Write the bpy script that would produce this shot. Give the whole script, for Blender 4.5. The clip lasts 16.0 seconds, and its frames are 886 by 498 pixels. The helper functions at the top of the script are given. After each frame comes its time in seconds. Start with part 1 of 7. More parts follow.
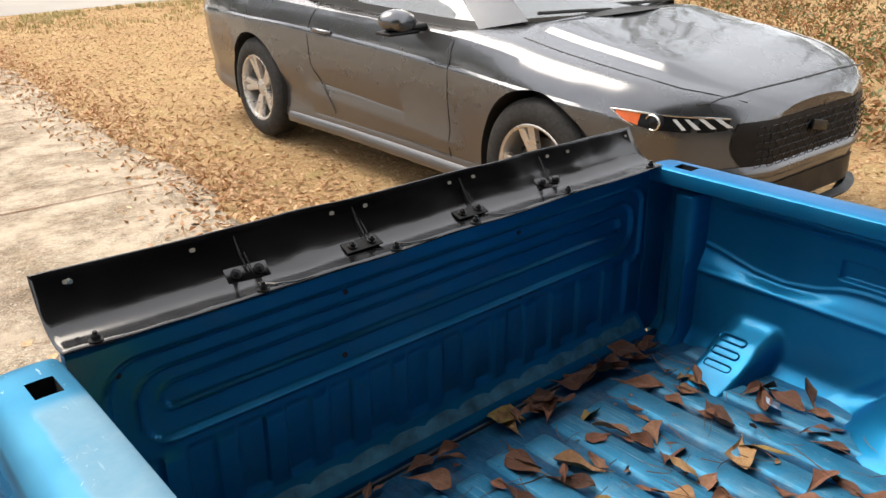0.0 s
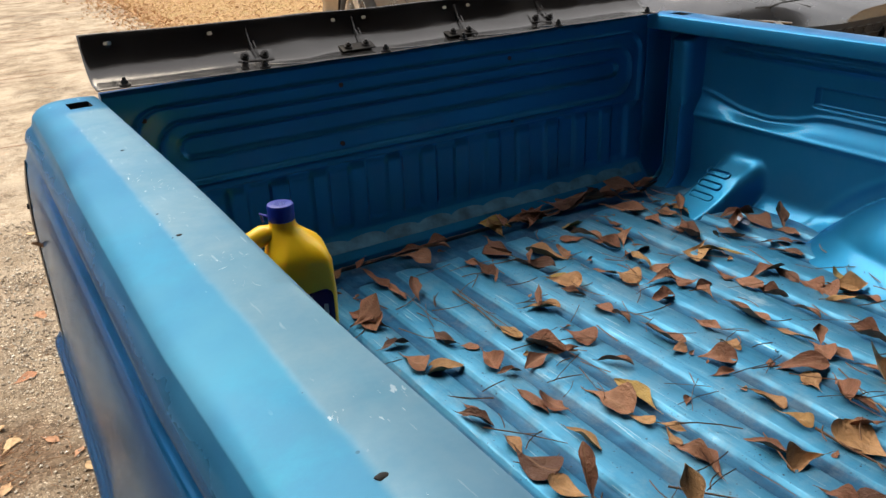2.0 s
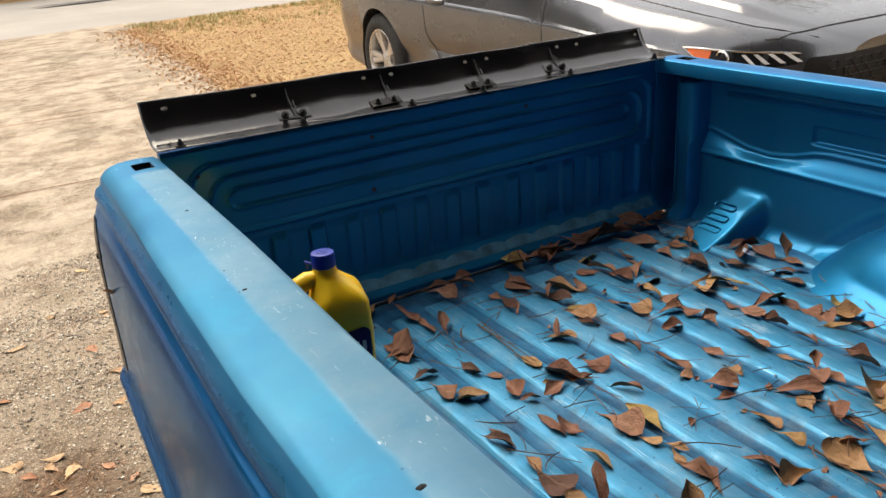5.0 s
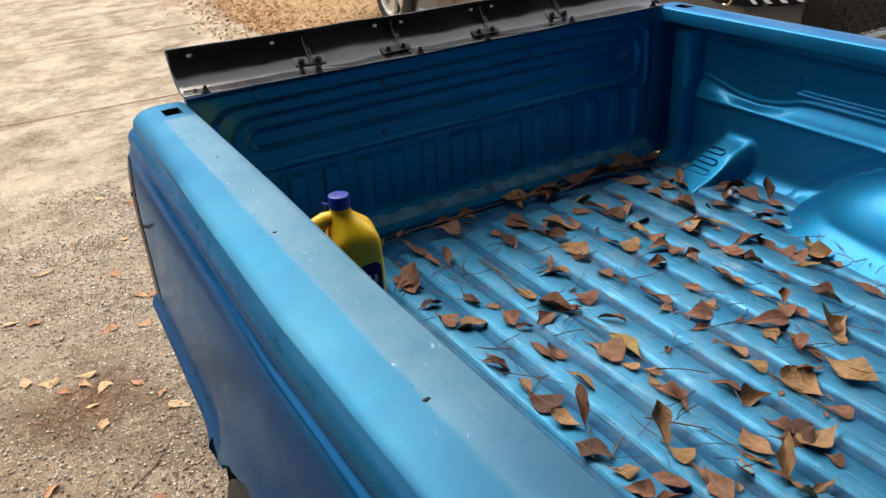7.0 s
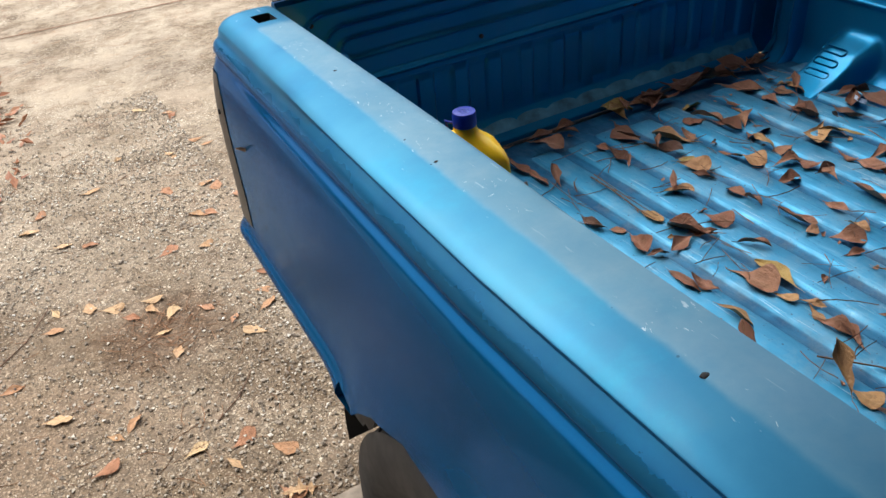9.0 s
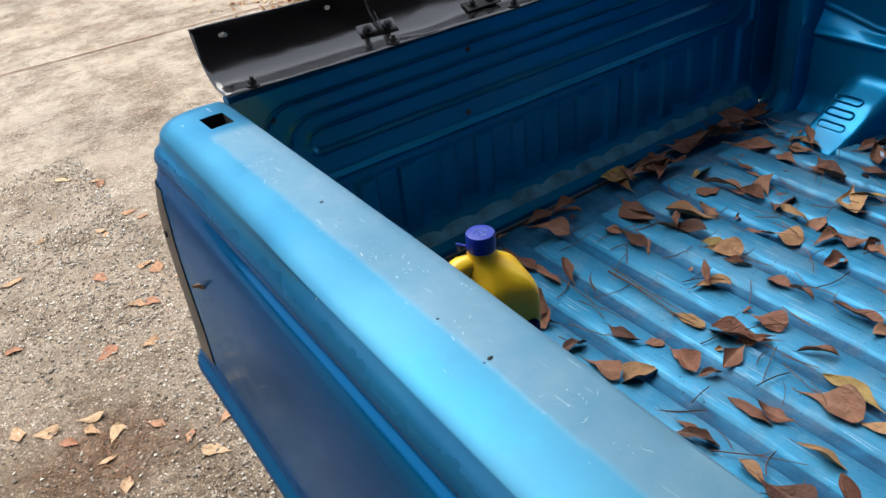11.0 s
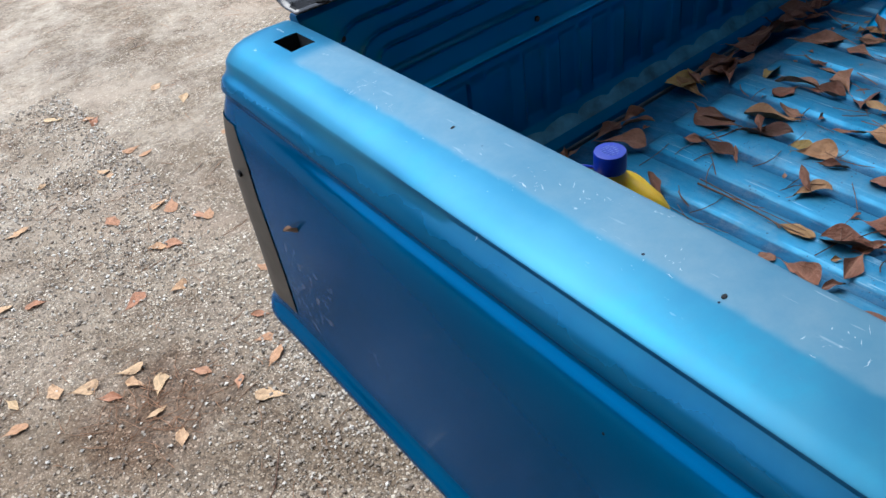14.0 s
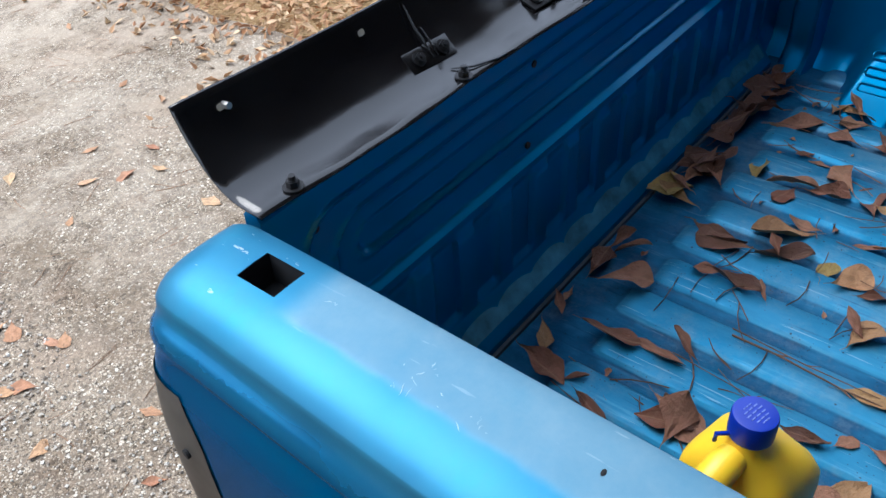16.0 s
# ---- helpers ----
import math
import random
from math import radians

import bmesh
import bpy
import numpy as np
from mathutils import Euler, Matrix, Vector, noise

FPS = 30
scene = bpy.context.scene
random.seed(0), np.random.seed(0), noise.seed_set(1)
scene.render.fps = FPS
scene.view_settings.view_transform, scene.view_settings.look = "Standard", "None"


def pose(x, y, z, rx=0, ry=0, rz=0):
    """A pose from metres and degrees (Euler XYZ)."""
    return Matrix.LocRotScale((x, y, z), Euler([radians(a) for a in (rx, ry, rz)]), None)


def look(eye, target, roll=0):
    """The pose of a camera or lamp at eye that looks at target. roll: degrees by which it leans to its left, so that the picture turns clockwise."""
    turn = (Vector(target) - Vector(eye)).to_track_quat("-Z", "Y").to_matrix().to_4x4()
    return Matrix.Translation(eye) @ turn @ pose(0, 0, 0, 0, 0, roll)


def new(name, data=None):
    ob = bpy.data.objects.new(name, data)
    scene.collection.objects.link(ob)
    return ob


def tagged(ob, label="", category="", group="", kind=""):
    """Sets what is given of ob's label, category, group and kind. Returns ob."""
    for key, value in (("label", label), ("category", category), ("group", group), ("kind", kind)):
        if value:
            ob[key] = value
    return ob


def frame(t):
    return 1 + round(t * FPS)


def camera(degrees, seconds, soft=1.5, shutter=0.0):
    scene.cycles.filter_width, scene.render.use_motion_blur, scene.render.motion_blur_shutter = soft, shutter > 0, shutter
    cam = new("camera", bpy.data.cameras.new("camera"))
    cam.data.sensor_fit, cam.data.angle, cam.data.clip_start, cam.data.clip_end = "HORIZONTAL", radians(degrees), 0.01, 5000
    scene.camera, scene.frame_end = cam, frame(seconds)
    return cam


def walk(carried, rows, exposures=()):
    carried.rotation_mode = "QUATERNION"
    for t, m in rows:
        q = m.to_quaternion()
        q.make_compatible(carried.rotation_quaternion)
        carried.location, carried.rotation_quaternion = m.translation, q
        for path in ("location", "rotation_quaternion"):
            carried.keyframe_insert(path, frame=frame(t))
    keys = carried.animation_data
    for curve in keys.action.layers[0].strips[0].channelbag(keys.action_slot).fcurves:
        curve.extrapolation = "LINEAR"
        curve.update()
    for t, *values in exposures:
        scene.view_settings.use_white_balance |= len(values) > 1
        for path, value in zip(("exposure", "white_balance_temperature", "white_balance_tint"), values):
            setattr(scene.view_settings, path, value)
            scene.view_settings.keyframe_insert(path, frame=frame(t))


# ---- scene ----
# ---------- camera ----------
cam = camera(56.3, 16.0)
PATH = [
    (0, (-0.179, -0.994, 1.455), (1.027, 0.407, 0.692), -1.4),
    (0.5, (-0.256, -1.202, 1.442), (0.865, 0.279, 0.701), -1.1),
    (1, (-0.306, -1.353, 1.4), (0.789, 0.148, 0.658), -0.4),
    (1.5, (-0.224, -1.434, 1.301), (0.807, 0.087, 0.511), -1.7),
    (2, (-0.183, -1.424, 1.214), (0.773, 0.141, 0.416), -3.2),
    (2.5, (-0.194, -1.423, 1.213), (0.732, 0.179, 0.456), -3.5),
    (3, (-0.189, -1.44, 1.218), (0.727, 0.182, 0.492), -4.5),
    (3.5, (-0.196, -1.471, 1.225), (0.73, 0.151, 0.511), -5.3),
    (4, (-0.217, -1.502, 1.242), (0.711, 0.116, 0.518), -5.6),
    (6.3, (-0.288, -1.596, 1.364), (0.602, 0.0, 0.552), -3.3),
    (6.5, (-0.298, -1.617, 1.369), (0.589, -0.029, 0.538), -3.0),
    (7, (-0.296, -1.636, 1.381), (0.56, -0.072, 0.475), -4.7),
    (7.5, (-0.307, -1.628, 1.383), (0.452, -0.043, 0.428), -5.0),
    (8, (-0.311, -1.6, 1.358), (0.35, -0.006, 0.347), -4.7),
    (8.5, (-0.339, -1.544, 1.349), (0.297, 0.009, 0.261), -5.5),
    (9, (-0.399, -1.405, 1.359), (0.364, 0.077, 0.253), -6.2),
    (9.5, (-0.408, -1.311, 1.36), (0.479, 0.1, 0.254), -5.4),
    (10, (-0.331, -1.203, 1.371), (0.562, 0.219, 0.285), -6.4),
    (10.2, (-0.295, -1.158, 1.368), (0.578, 0.282, 0.29), -7.3),
    (12.3, (-0.385, -1.055, 1.383), (0.557, 0.3, 0.254), -6.4),
    (12.5, (-0.395, -1.046, 1.38), (0.525, 0.313, 0.238), -6.5),
    (13, (-0.435, -1.016, 1.367), (0.431, 0.33, 0.168), -7.4),
    (13.5, (-0.477, -0.968, 1.347), (0.356, 0.342, 0.087), -9.2),
    (14, (-0.407, -0.902, 1.348), (0.459, 0.392, 0.093), -9.8),
    (14.5, (-0.326, -0.82, 1.356), (0.558, 0.51, 0.152), -9.9),
    (15, (-0.295, -0.735, 1.367), (0.679, 0.554, 0.187), -8.0),
    (15.5, (-0.344, -0.591, 1.378), (0.794, 0.55, 0.192), -6.5),
    (16, (-0.263, -0.46, 1.37), (0.869, 0.551, 0.066), -5.2),
]

walk(cam, [(t, look(eye, target, roll)) for t, eye, target, roll in PATH],
     exposures=[(0, 0.90, 6600, 10), (1, 0.55, 6600, 10), (2, 0.77, 7100, 11), (3.5, 0.78, 7150, 11), (7, 0.74, 6550, 10), (9, 0.75, 6300, 10), (10, 0.80, 6080, 10), (12.5, 0.62, 5800, 9), (13.5, 0.62, 5500, 9), (16, 0.78, 5350, 9)])

# ---------- sky, sun ----------
world = bpy.data.worlds.new("sky")
scene.world = world
world.use_nodes = True
_n = world.node_tree.nodes
_sky = _n.new("ShaderNodeTexSky")
_sky.sky_type = "NISHITA"
_sky.sun_disc = False
_sky.sun_elevation = radians(57)
_sky.sun_rotation = radians(-13)
_sky.air_density = 1.0
_sky.dust_density = 3.0
_sky.ozone_density = 0.6
_cloud = _n.new("ShaderNodeMix")
_cloud.data_type = "RGBA"
_cloud.inputs[0].default_value = 0.6
_cloud.inputs[7].default_value = (10.5, 10.4, 10.3, 1)
world.node_tree.links.new(_sky.outputs[0], _cloud.inputs[6])
world.node_tree.links.new(_cloud.outputs[2], _n["Background"].inputs[0])
_n["Background"].inputs[1].default_value = 0.13

sun = new("sun", bpy.data.lights.new("sun", "SUN"))
sun.data.energy = 1.9
sun.data.angle = radians(46)
sun.data.color = (1.0, 0.90, 0.76)
sun.matrix_world = look((0, 0, 30), (0.12, -0.52, 30 - 0.84))


# ---------- materials ----------
class Mat:
    """A node material with a few short-hands."""

    def __init__(self, name):
        self.m = bpy.data.materials.new(name)
        self.m.use_nodes = True
        self.t = self.m.node_tree
        self.b = self.t.nodes["Principled BSDF"]
        self.coord = self.t.nodes.new("ShaderNodeTexCoord")

    def node(self, kind, **props):
        n = self.t.nodes.new(kind)
        for k, v in props.items():
            n.inputs[k].default_value = v
        return n

    def link(self, a, b):
        self.t.links.new(a, b)

    def set(self, **kw):
        for k, v in kw.items():
            self.b.inputs[k.replace("_", " ")].default_value = v
        return self

    def noise(self, scale, detail=4.0, rough=0.55, stretch=None, space="Object"):
        n = self.node("ShaderNodeTexNoise", Scale=scale, Detail=detail, Roughness=rough)
        src = self.coord.outputs[space]
        if stretch:
            mp = self.t.nodes.new("ShaderNodeMapping")
            mp.inputs["Scale"].default_value = stretch
            self.link(src, mp.inputs["Vector"])
            src = mp.outputs[0]
        self.link(src, n.inputs["Vector"])
        return n.outputs["Fac"]

    def voronoi(self, scale, feature="F1", out="Distance"):
        n = self.t.nodes.new("ShaderNodeTexVoronoi")
        n.feature = feature
        n.inputs["Scale"].default_value = scale
        self.link(self.coord.outputs["Object"], n.inputs["Vector"])
        return n.outputs[out]

    def ramp(self, fac, stops):
        r = self.t.nodes.new("ShaderNodeValToRGB")
        e = r.color_ramp.elements
        while len(e) < len(stops):
            e.new(0.5)
        for el, (p, c) in zip(e, stops):
            el.position = p
            el.color = (*c, 1) if len(c) == 3 else c
        self.link(fac, r.inputs["Fac"])
        return r.outputs["Color"]

    def curve(self, fac, lo, hi, a=0.0, b=1.0):
        """fac from lo..hi to a..b, clamped and smooth."""
        n = self.t.nodes.new("ShaderNodeMapRange")
        n.interpolation_type = "SMOOTHSTEP"
        self.link(fac, n.inputs["Value"])
        for k, v in (("From Min", lo), ("From Max", hi), ("To Min", a), ("To Max", b)):
            n.inputs[k].default_value = v
        return n.outputs["Result"]

    def math(self, op, a, b=0.0):
        n = self.t.nodes.new("ShaderNodeMath")
        n.operation = op
        for i, v in enumerate((a, b)):
            if isinstance(v, (int, float)):
                n.inputs[i].default_value = v
            else:
                self.link(v, n.inputs[i])
        return n.outputs[0]

    def mix(self, fac, a, b, mode="MIX"):
        n = self.t.nodes.new("ShaderNodeMix")
        n.data_type = "RGBA"
        n.blend_type = mode
        for i, v in ((0, fac), (6, a), (7, b)):
            if isinstance(v, (int, float)):
                n.inputs[i].default_value = v
            elif isinstance(v, tuple):
                n.inputs[i].default_value = (*v, 1)
            else:
                self.link(v, n.inputs[i])
        return n.outputs[2]

    def axis(self, which, space="Object"):
        s = self.t.nodes.new("ShaderNodeSeparateXYZ")
        self.link(self.coord.outputs[space], s.inputs[0])
        return s.outputs[which]

    def color(self, c):
        self.link(c, self.b.inputs["Base Color"])
        return self

    def rough(self, r):
        self.link(r, self.b.inputs["Roughness"])
        return self

    def bump(self, h, strength=0.3, distance=0.002):
        n = self.t.nodes.new("ShaderNodeBump")
        n.inputs["Strength"].default_value = strength
        n.inputs["Distance"].default_value = distance
        self.link(h, n.inputs["Height"])
        self.link(n.outputs[0], self.b.inputs["Normal"])
        return self

    def random(self):
        return self.t.nodes.new("ShaderNodeObjectInfo").outputs["Random"]

    def island(self):
        return self.t.nodes.new("ShaderNodeNewGeometry").outputs["Random Per Island"]


def simple(name, col, rough=0.5, metal=0.0, var=0.12, scale=40.0, bump=0.0, **kw):
    m = Mat(name).set(Metallic=metal, **kw)
    n = m.noise(scale, 6)
    lo = tuple(c * (1 - var) for c in col)
    hi = tuple(min(1, c * (1 + var)) for c in col)
    m.color(m.ramp(n, [(0.3, lo), (0.7, hi)]))
    m.rough(m.curve(m.noise(scale * 0.3), 0.3, 0.7, rough * 0.85, min(1, rough * 1.15)))
    if bump:
        m.bump(n, bump, 0.001)
    return m.m


def truck_paint(name, dusty=0.0):
    """Metallic blue car paint under clear lacquer; dusty: settled dust and dull spots."""
    m = Mat(name).set(Metallic=0.56, Coat_Weight=0.18, Coat_Roughness=0.08, Specular_Tint=(0.04, 0.46, 1.0, 1))
    big = m.noise(3.5, 5)
    fine = m.noise(900, 2)
    col = m.ramp(big, [(0.3, (0.006, 0.150, 0.322)), (0.7, (0.010, 0.190, 0.395))])
    col = m.mix(m.curve(fine, 0.45, 0.75, 0.0, 0.25), col, (0.014, 0.22, 0.48))
    if dusty:
        dust = m.curve(m.noise(9, 8, 0.65), 0.42, 0.72, 0.0, dusty)
        col = m.mix(dust, col, (0.22, 0.28, 0.32))
    m.rough(m.curve(m.noise(14, 6), 0.3, 0.7, 0.33, 0.43))
    m.color(col)
    m.bump(m.noise(60, 3), 0.03, 0.001)
    return m


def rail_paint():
    """Sun-bleached blue on the bed rail, with a dull strip where a rail cap used to sit, and road film low down. Light
    on the top and shade on the side are painted in.
    """
    m = truck_paint("weathered_shaded_rail_paint")
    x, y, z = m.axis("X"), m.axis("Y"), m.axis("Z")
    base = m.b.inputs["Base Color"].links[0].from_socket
    # darker copy of the blue paint: the side's shade put into the colour
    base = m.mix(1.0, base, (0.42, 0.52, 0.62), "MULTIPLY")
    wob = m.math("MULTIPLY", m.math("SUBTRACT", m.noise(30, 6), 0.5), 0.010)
    # bleached top; light on it and roof shade towards the cab are painted in
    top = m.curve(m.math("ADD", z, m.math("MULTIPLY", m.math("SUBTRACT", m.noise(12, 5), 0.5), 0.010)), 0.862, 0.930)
    bleach_and_light = m.math("MULTIPLY", top, m.math("MULTIPLY", m.curve(m.noise(7, 6), 0.3, 0.7, 0.55, 0.9), m.curve(y, -1.30, -0.8, 0.5, 1.0)))
    col = m.mix(bleach_and_light, base, (0.075, 0.255, 0.375))
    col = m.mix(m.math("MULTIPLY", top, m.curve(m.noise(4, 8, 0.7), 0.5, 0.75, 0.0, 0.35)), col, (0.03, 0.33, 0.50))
    # dull strip along the inner half
    edge = m.math("ADD", m.math("ADD", x, m.math("MULTIPLY", y, -0.014)), wob)
    strip = m.math("MULTIPLY", m.curve(edge, -0.0140, -0.0045), m.curve(y, -0.050, -0.085, 0.0, 1.0))
    strip = m.math("MULTIPLY", strip, m.math("MULTIPLY", m.curve(z, 0.90, 0.915), m.curve(y, -1.32, -0.85, 0.30, 1.0)))
    grey = m.ramp(m.noise(22, 8, 0.7), [(0.25, (0.14, 0.27, 0.365)), (0.75, (0.22, 0.335, 0.41))])
    col = m.mix(m.math("MULTIPLY", strip, m.curve(m.noise(5, 8, 0.7), 0.3, 0.7, 0.5, 0.95)), col, grey)
    # fine scuffs
    scuff = m.curve(m.noise(150, 3, 0.7, (1.0, 0.3, 1.0)), 0.66, 0.70)
    scuff = m.math("MULTIPLY", scuff, m.curve(m.noise(9, 3), 0.54, 0.62))
    scuff = m.math("MULTIPLY", scuff, m.math("MULTIPLY", top, m.curve(edge, -0.05, -0.012)))
    col = m.mix(m.math("MULTIPLY", scuff, 0.55), col, (0.55, 0.64, 0.72))
    scrape = m.math("MULTIPLY", m.curve(m.noise(60, 2, 0.5, (3.2, 0.35, 1.0)), 0.69, 0.72), m.math("MULTIPLY", strip, m.curve(m.noise(6, 3), 0.44, 0.56)))
    col = m.mix(m.math("MULTIPLY", scrape, 0.35), col, (0.46, 0.56, 0.64))
    # specks of dirt
    speck = m.curve(m.voronoi(30), 0.05, 0.035)
    speck = m.math("MULTIPLY", speck, m.curve(m.noise(5), 0.54, 0.58))
    col = m.mix(speck, col, (0.012, 0.014, 0.02))
    # road film and brown mould on the side panel
    film = m.math("MULTIPLY", m.curve(z, 0.78, 0.60), m.curve(y, -0.42, -0.12))
    film = m.math("MULTIPLY", film, m.curve(m.noise(6, 8, 0.7), 0.46, 0.74, 0.0, 0.03))
    col = m.mix(film, col, (0.12, 0.09, 0.075))
    blot = m.math("MULTIPLY", m.curve(m.noise(70, 6, 0.75), 0.54, 0.61), m.math("MULTIPLY", m.curve(z, 0.80, 0.60), m.curve(z, 0.535, 0.56)))
    blot = m.math("MULTIPLY", blot, m.math("MULTIPLY", m.curve(y, -0.36, -0.18), m.curve(m.noise(8, 4), 0.44, 0.54)))
    col = m.mix(m.math("MULTIPLY", blot, 0.6), col, (0.15, 0.115, 0.095))
    dull = m.math("MAXIMUM", strip, m.math("MULTIPLY", top, 0.55))
    m.color(col)
    r = m.math("ADD", m.curve(m.noise(14, 6), 0.3, 0.7, 0.17, 0.25), m.math("MULTIPLY", dull, 0.42))
    m.rough(m.math("ADD", r, m.math("MULTIPLY", film, 0.3)))
    worn = m.math("MAXIMUM", strip, top)
    coat = m.math("MULTIPLY", m.math("SUBTRACT", 0.11, m.math("MULTIPLY", worn, 0.07)), m.math("SUBTRACT", 1.0, m.math("MAXIMUM", blot, m.math("MULTIPLY", film, 0.8))))
    m.link(coat, m.b.inputs["Coat Weight"])
    m.link(m.math("ADD", 0.035, m.math("MULTIPLY", film, 0.25)), m.b.inputs["Coat Roughness"])
    m.link(m.math("MULTIPLY", m.math("SUBTRACT", 0.58, m.math("ADD", m.math("MULTIPLY", top, 0.14), m.math("MULTIPLY", strip, 0.08))), m.math("SUBTRACT", 1.0, blot)), m.b.inputs["Metallic"])
    m.set(Specular_IOR_Level=0.12)
    return m.m


def floor_paint():
    """Blue bed floor: scratched along its length, with dirt and painted shade in the low runs."""
    m = truck_paint("scratched_bed_floor_paint")
    base = m.mix(1.0, m.b.inputs["Base Color"].links[0].from_socket, (0.80, 0.92, 0.86), "MULTIPLY")
    z = m.axis("Z")
    worn = m.mix(m.curve(m.noise(5, 6, 0.6), 0.35, 0.65, 0.45, 0.9), base, (0.068, 0.258, 0.425))
    streak = m.curve(m.noise(26, 6, 0.6, (4.0, 0.35, 1.0)), 0.54, 0.78)
    col = m.mix(m.math("MULTIPLY", streak, 0.5), worn, (0.18, 0.42, 0.58))
    scr = m.curve(m.noise(70, 2, 0.5, (4.0, 0.12, 1.0)), 0.68, 0.70)
    col = m.mix(m.math("MULTIPLY", scr, 0.5), col, (0.35, 0.50, 0.60))
    rub = m.math("MULTIPLY", m.curve(m.noise(11, 7, 0.7, (1.6, 0.7, 1.0)), 0.60, 0.72), m.curve(z, 0.515, 0.521))
    col = m.mix(m.math("MULTIPLY", rub, 0.6), col, (0.36, 0.52, 0.62))
    # dirt in the low runs, with the shade between the ribs painted in
    dirt_and_shade = m.math("MULTIPLY", m.curve(z, 0.5185, 0.5145), m.curve(m.noise(18, 6), 0.35, 0.7, 0.55, 0.95))
    col = m.mix(dirt_and_shade, col, (0.012, 0.058, 0.140))
    # long dark scores, crumbs of soil, and a blotched film of dust
    score = m.curve(m.noise(48, 3, 0.6, (3.4, 0.10, 1.0)), 0.63, 0.67)
    score = m.math("MULTIPLY", score, m.curve(m.noise(4, 4), 0.40, 0.58))
    col = m.mix(m.math("MULTIPLY", score, 0.5), col, (0.012, 0.055, 0.125))
    spot = m.math("MULTIPLY", m.curve(m.voronoi(55), 0.11, 0.07), m.curve(m.noise(8), 0.46, 0.53))
    crumb = m.math("MULTIPLY", m.curve(m.voronoi(140), 0.16, 0.10), m.curve(m.noise(13, 5, 0.7), 0.48, 0.56))
    col = m.mix(m.math("MULTIPLY", m.math("MAXIMUM", spot, crumb), 0.8), col, (0.025, 0.022, 0.02))
    film = m.curve(m.noise(9, 9, 0.78), 0.46, 0.66, 0.0, 0.35)
    col = m.mix(film, col, (0.22, 0.33, 0.40))
    m.color(col)
    grain = m.noise(33, 8, 0.75, (2.0, 0.5, 1.0))
    m.rough(m.math("ADD", m.curve(grain, 0.36, 0.64, 0.42, 0.66), m.math("MULTIPLY", m.math("MAXIMUM", dirt_and_shade, film), 0.25)))
    m.set(Coat_Weight=0.07, Coat_Roughness=0.2, Metallic=0.52)
    m.bump(m.math("ADD", m.noise(40, 6, 0.7), m.math("MULTIPLY", grain, 0.5)), 0.22, 0.0016)
    return m.m


def leaf_paint(name, cols, island=False):
    m = Mat(name).set(Specular_IOR_Level=0.35)
    r = m.island() if island else m.random()
    n = len(cols)
    col = m.ramp(r, [(i / (n - 1), c) for i, c in enumerate(cols)])
    col = m.mix(m.curve(m.noise(70 if island else 6, 5), 0.4, 0.7, 0.0, 0.2 if island else 0.4), col, (0.10, 0.055, 0.03))
    vein = m.curve(m.math("ABSOLUTE", m.axis("Y", "Object")), 0.012, 0.03, 0.3, 0.0)
    if not island:
        col = m.mix(vein, col, (0.33, 0.20, 0.11))
    m.color(col)
    m.rough(m.curve(m.noise(30 if island else 4), 0.3, 0.7, 0.45, 0.7))
    m.bump(m.noise(160 if island else 14, 4), 0.35, 0.0015 if island else 0.03)
    return m.m


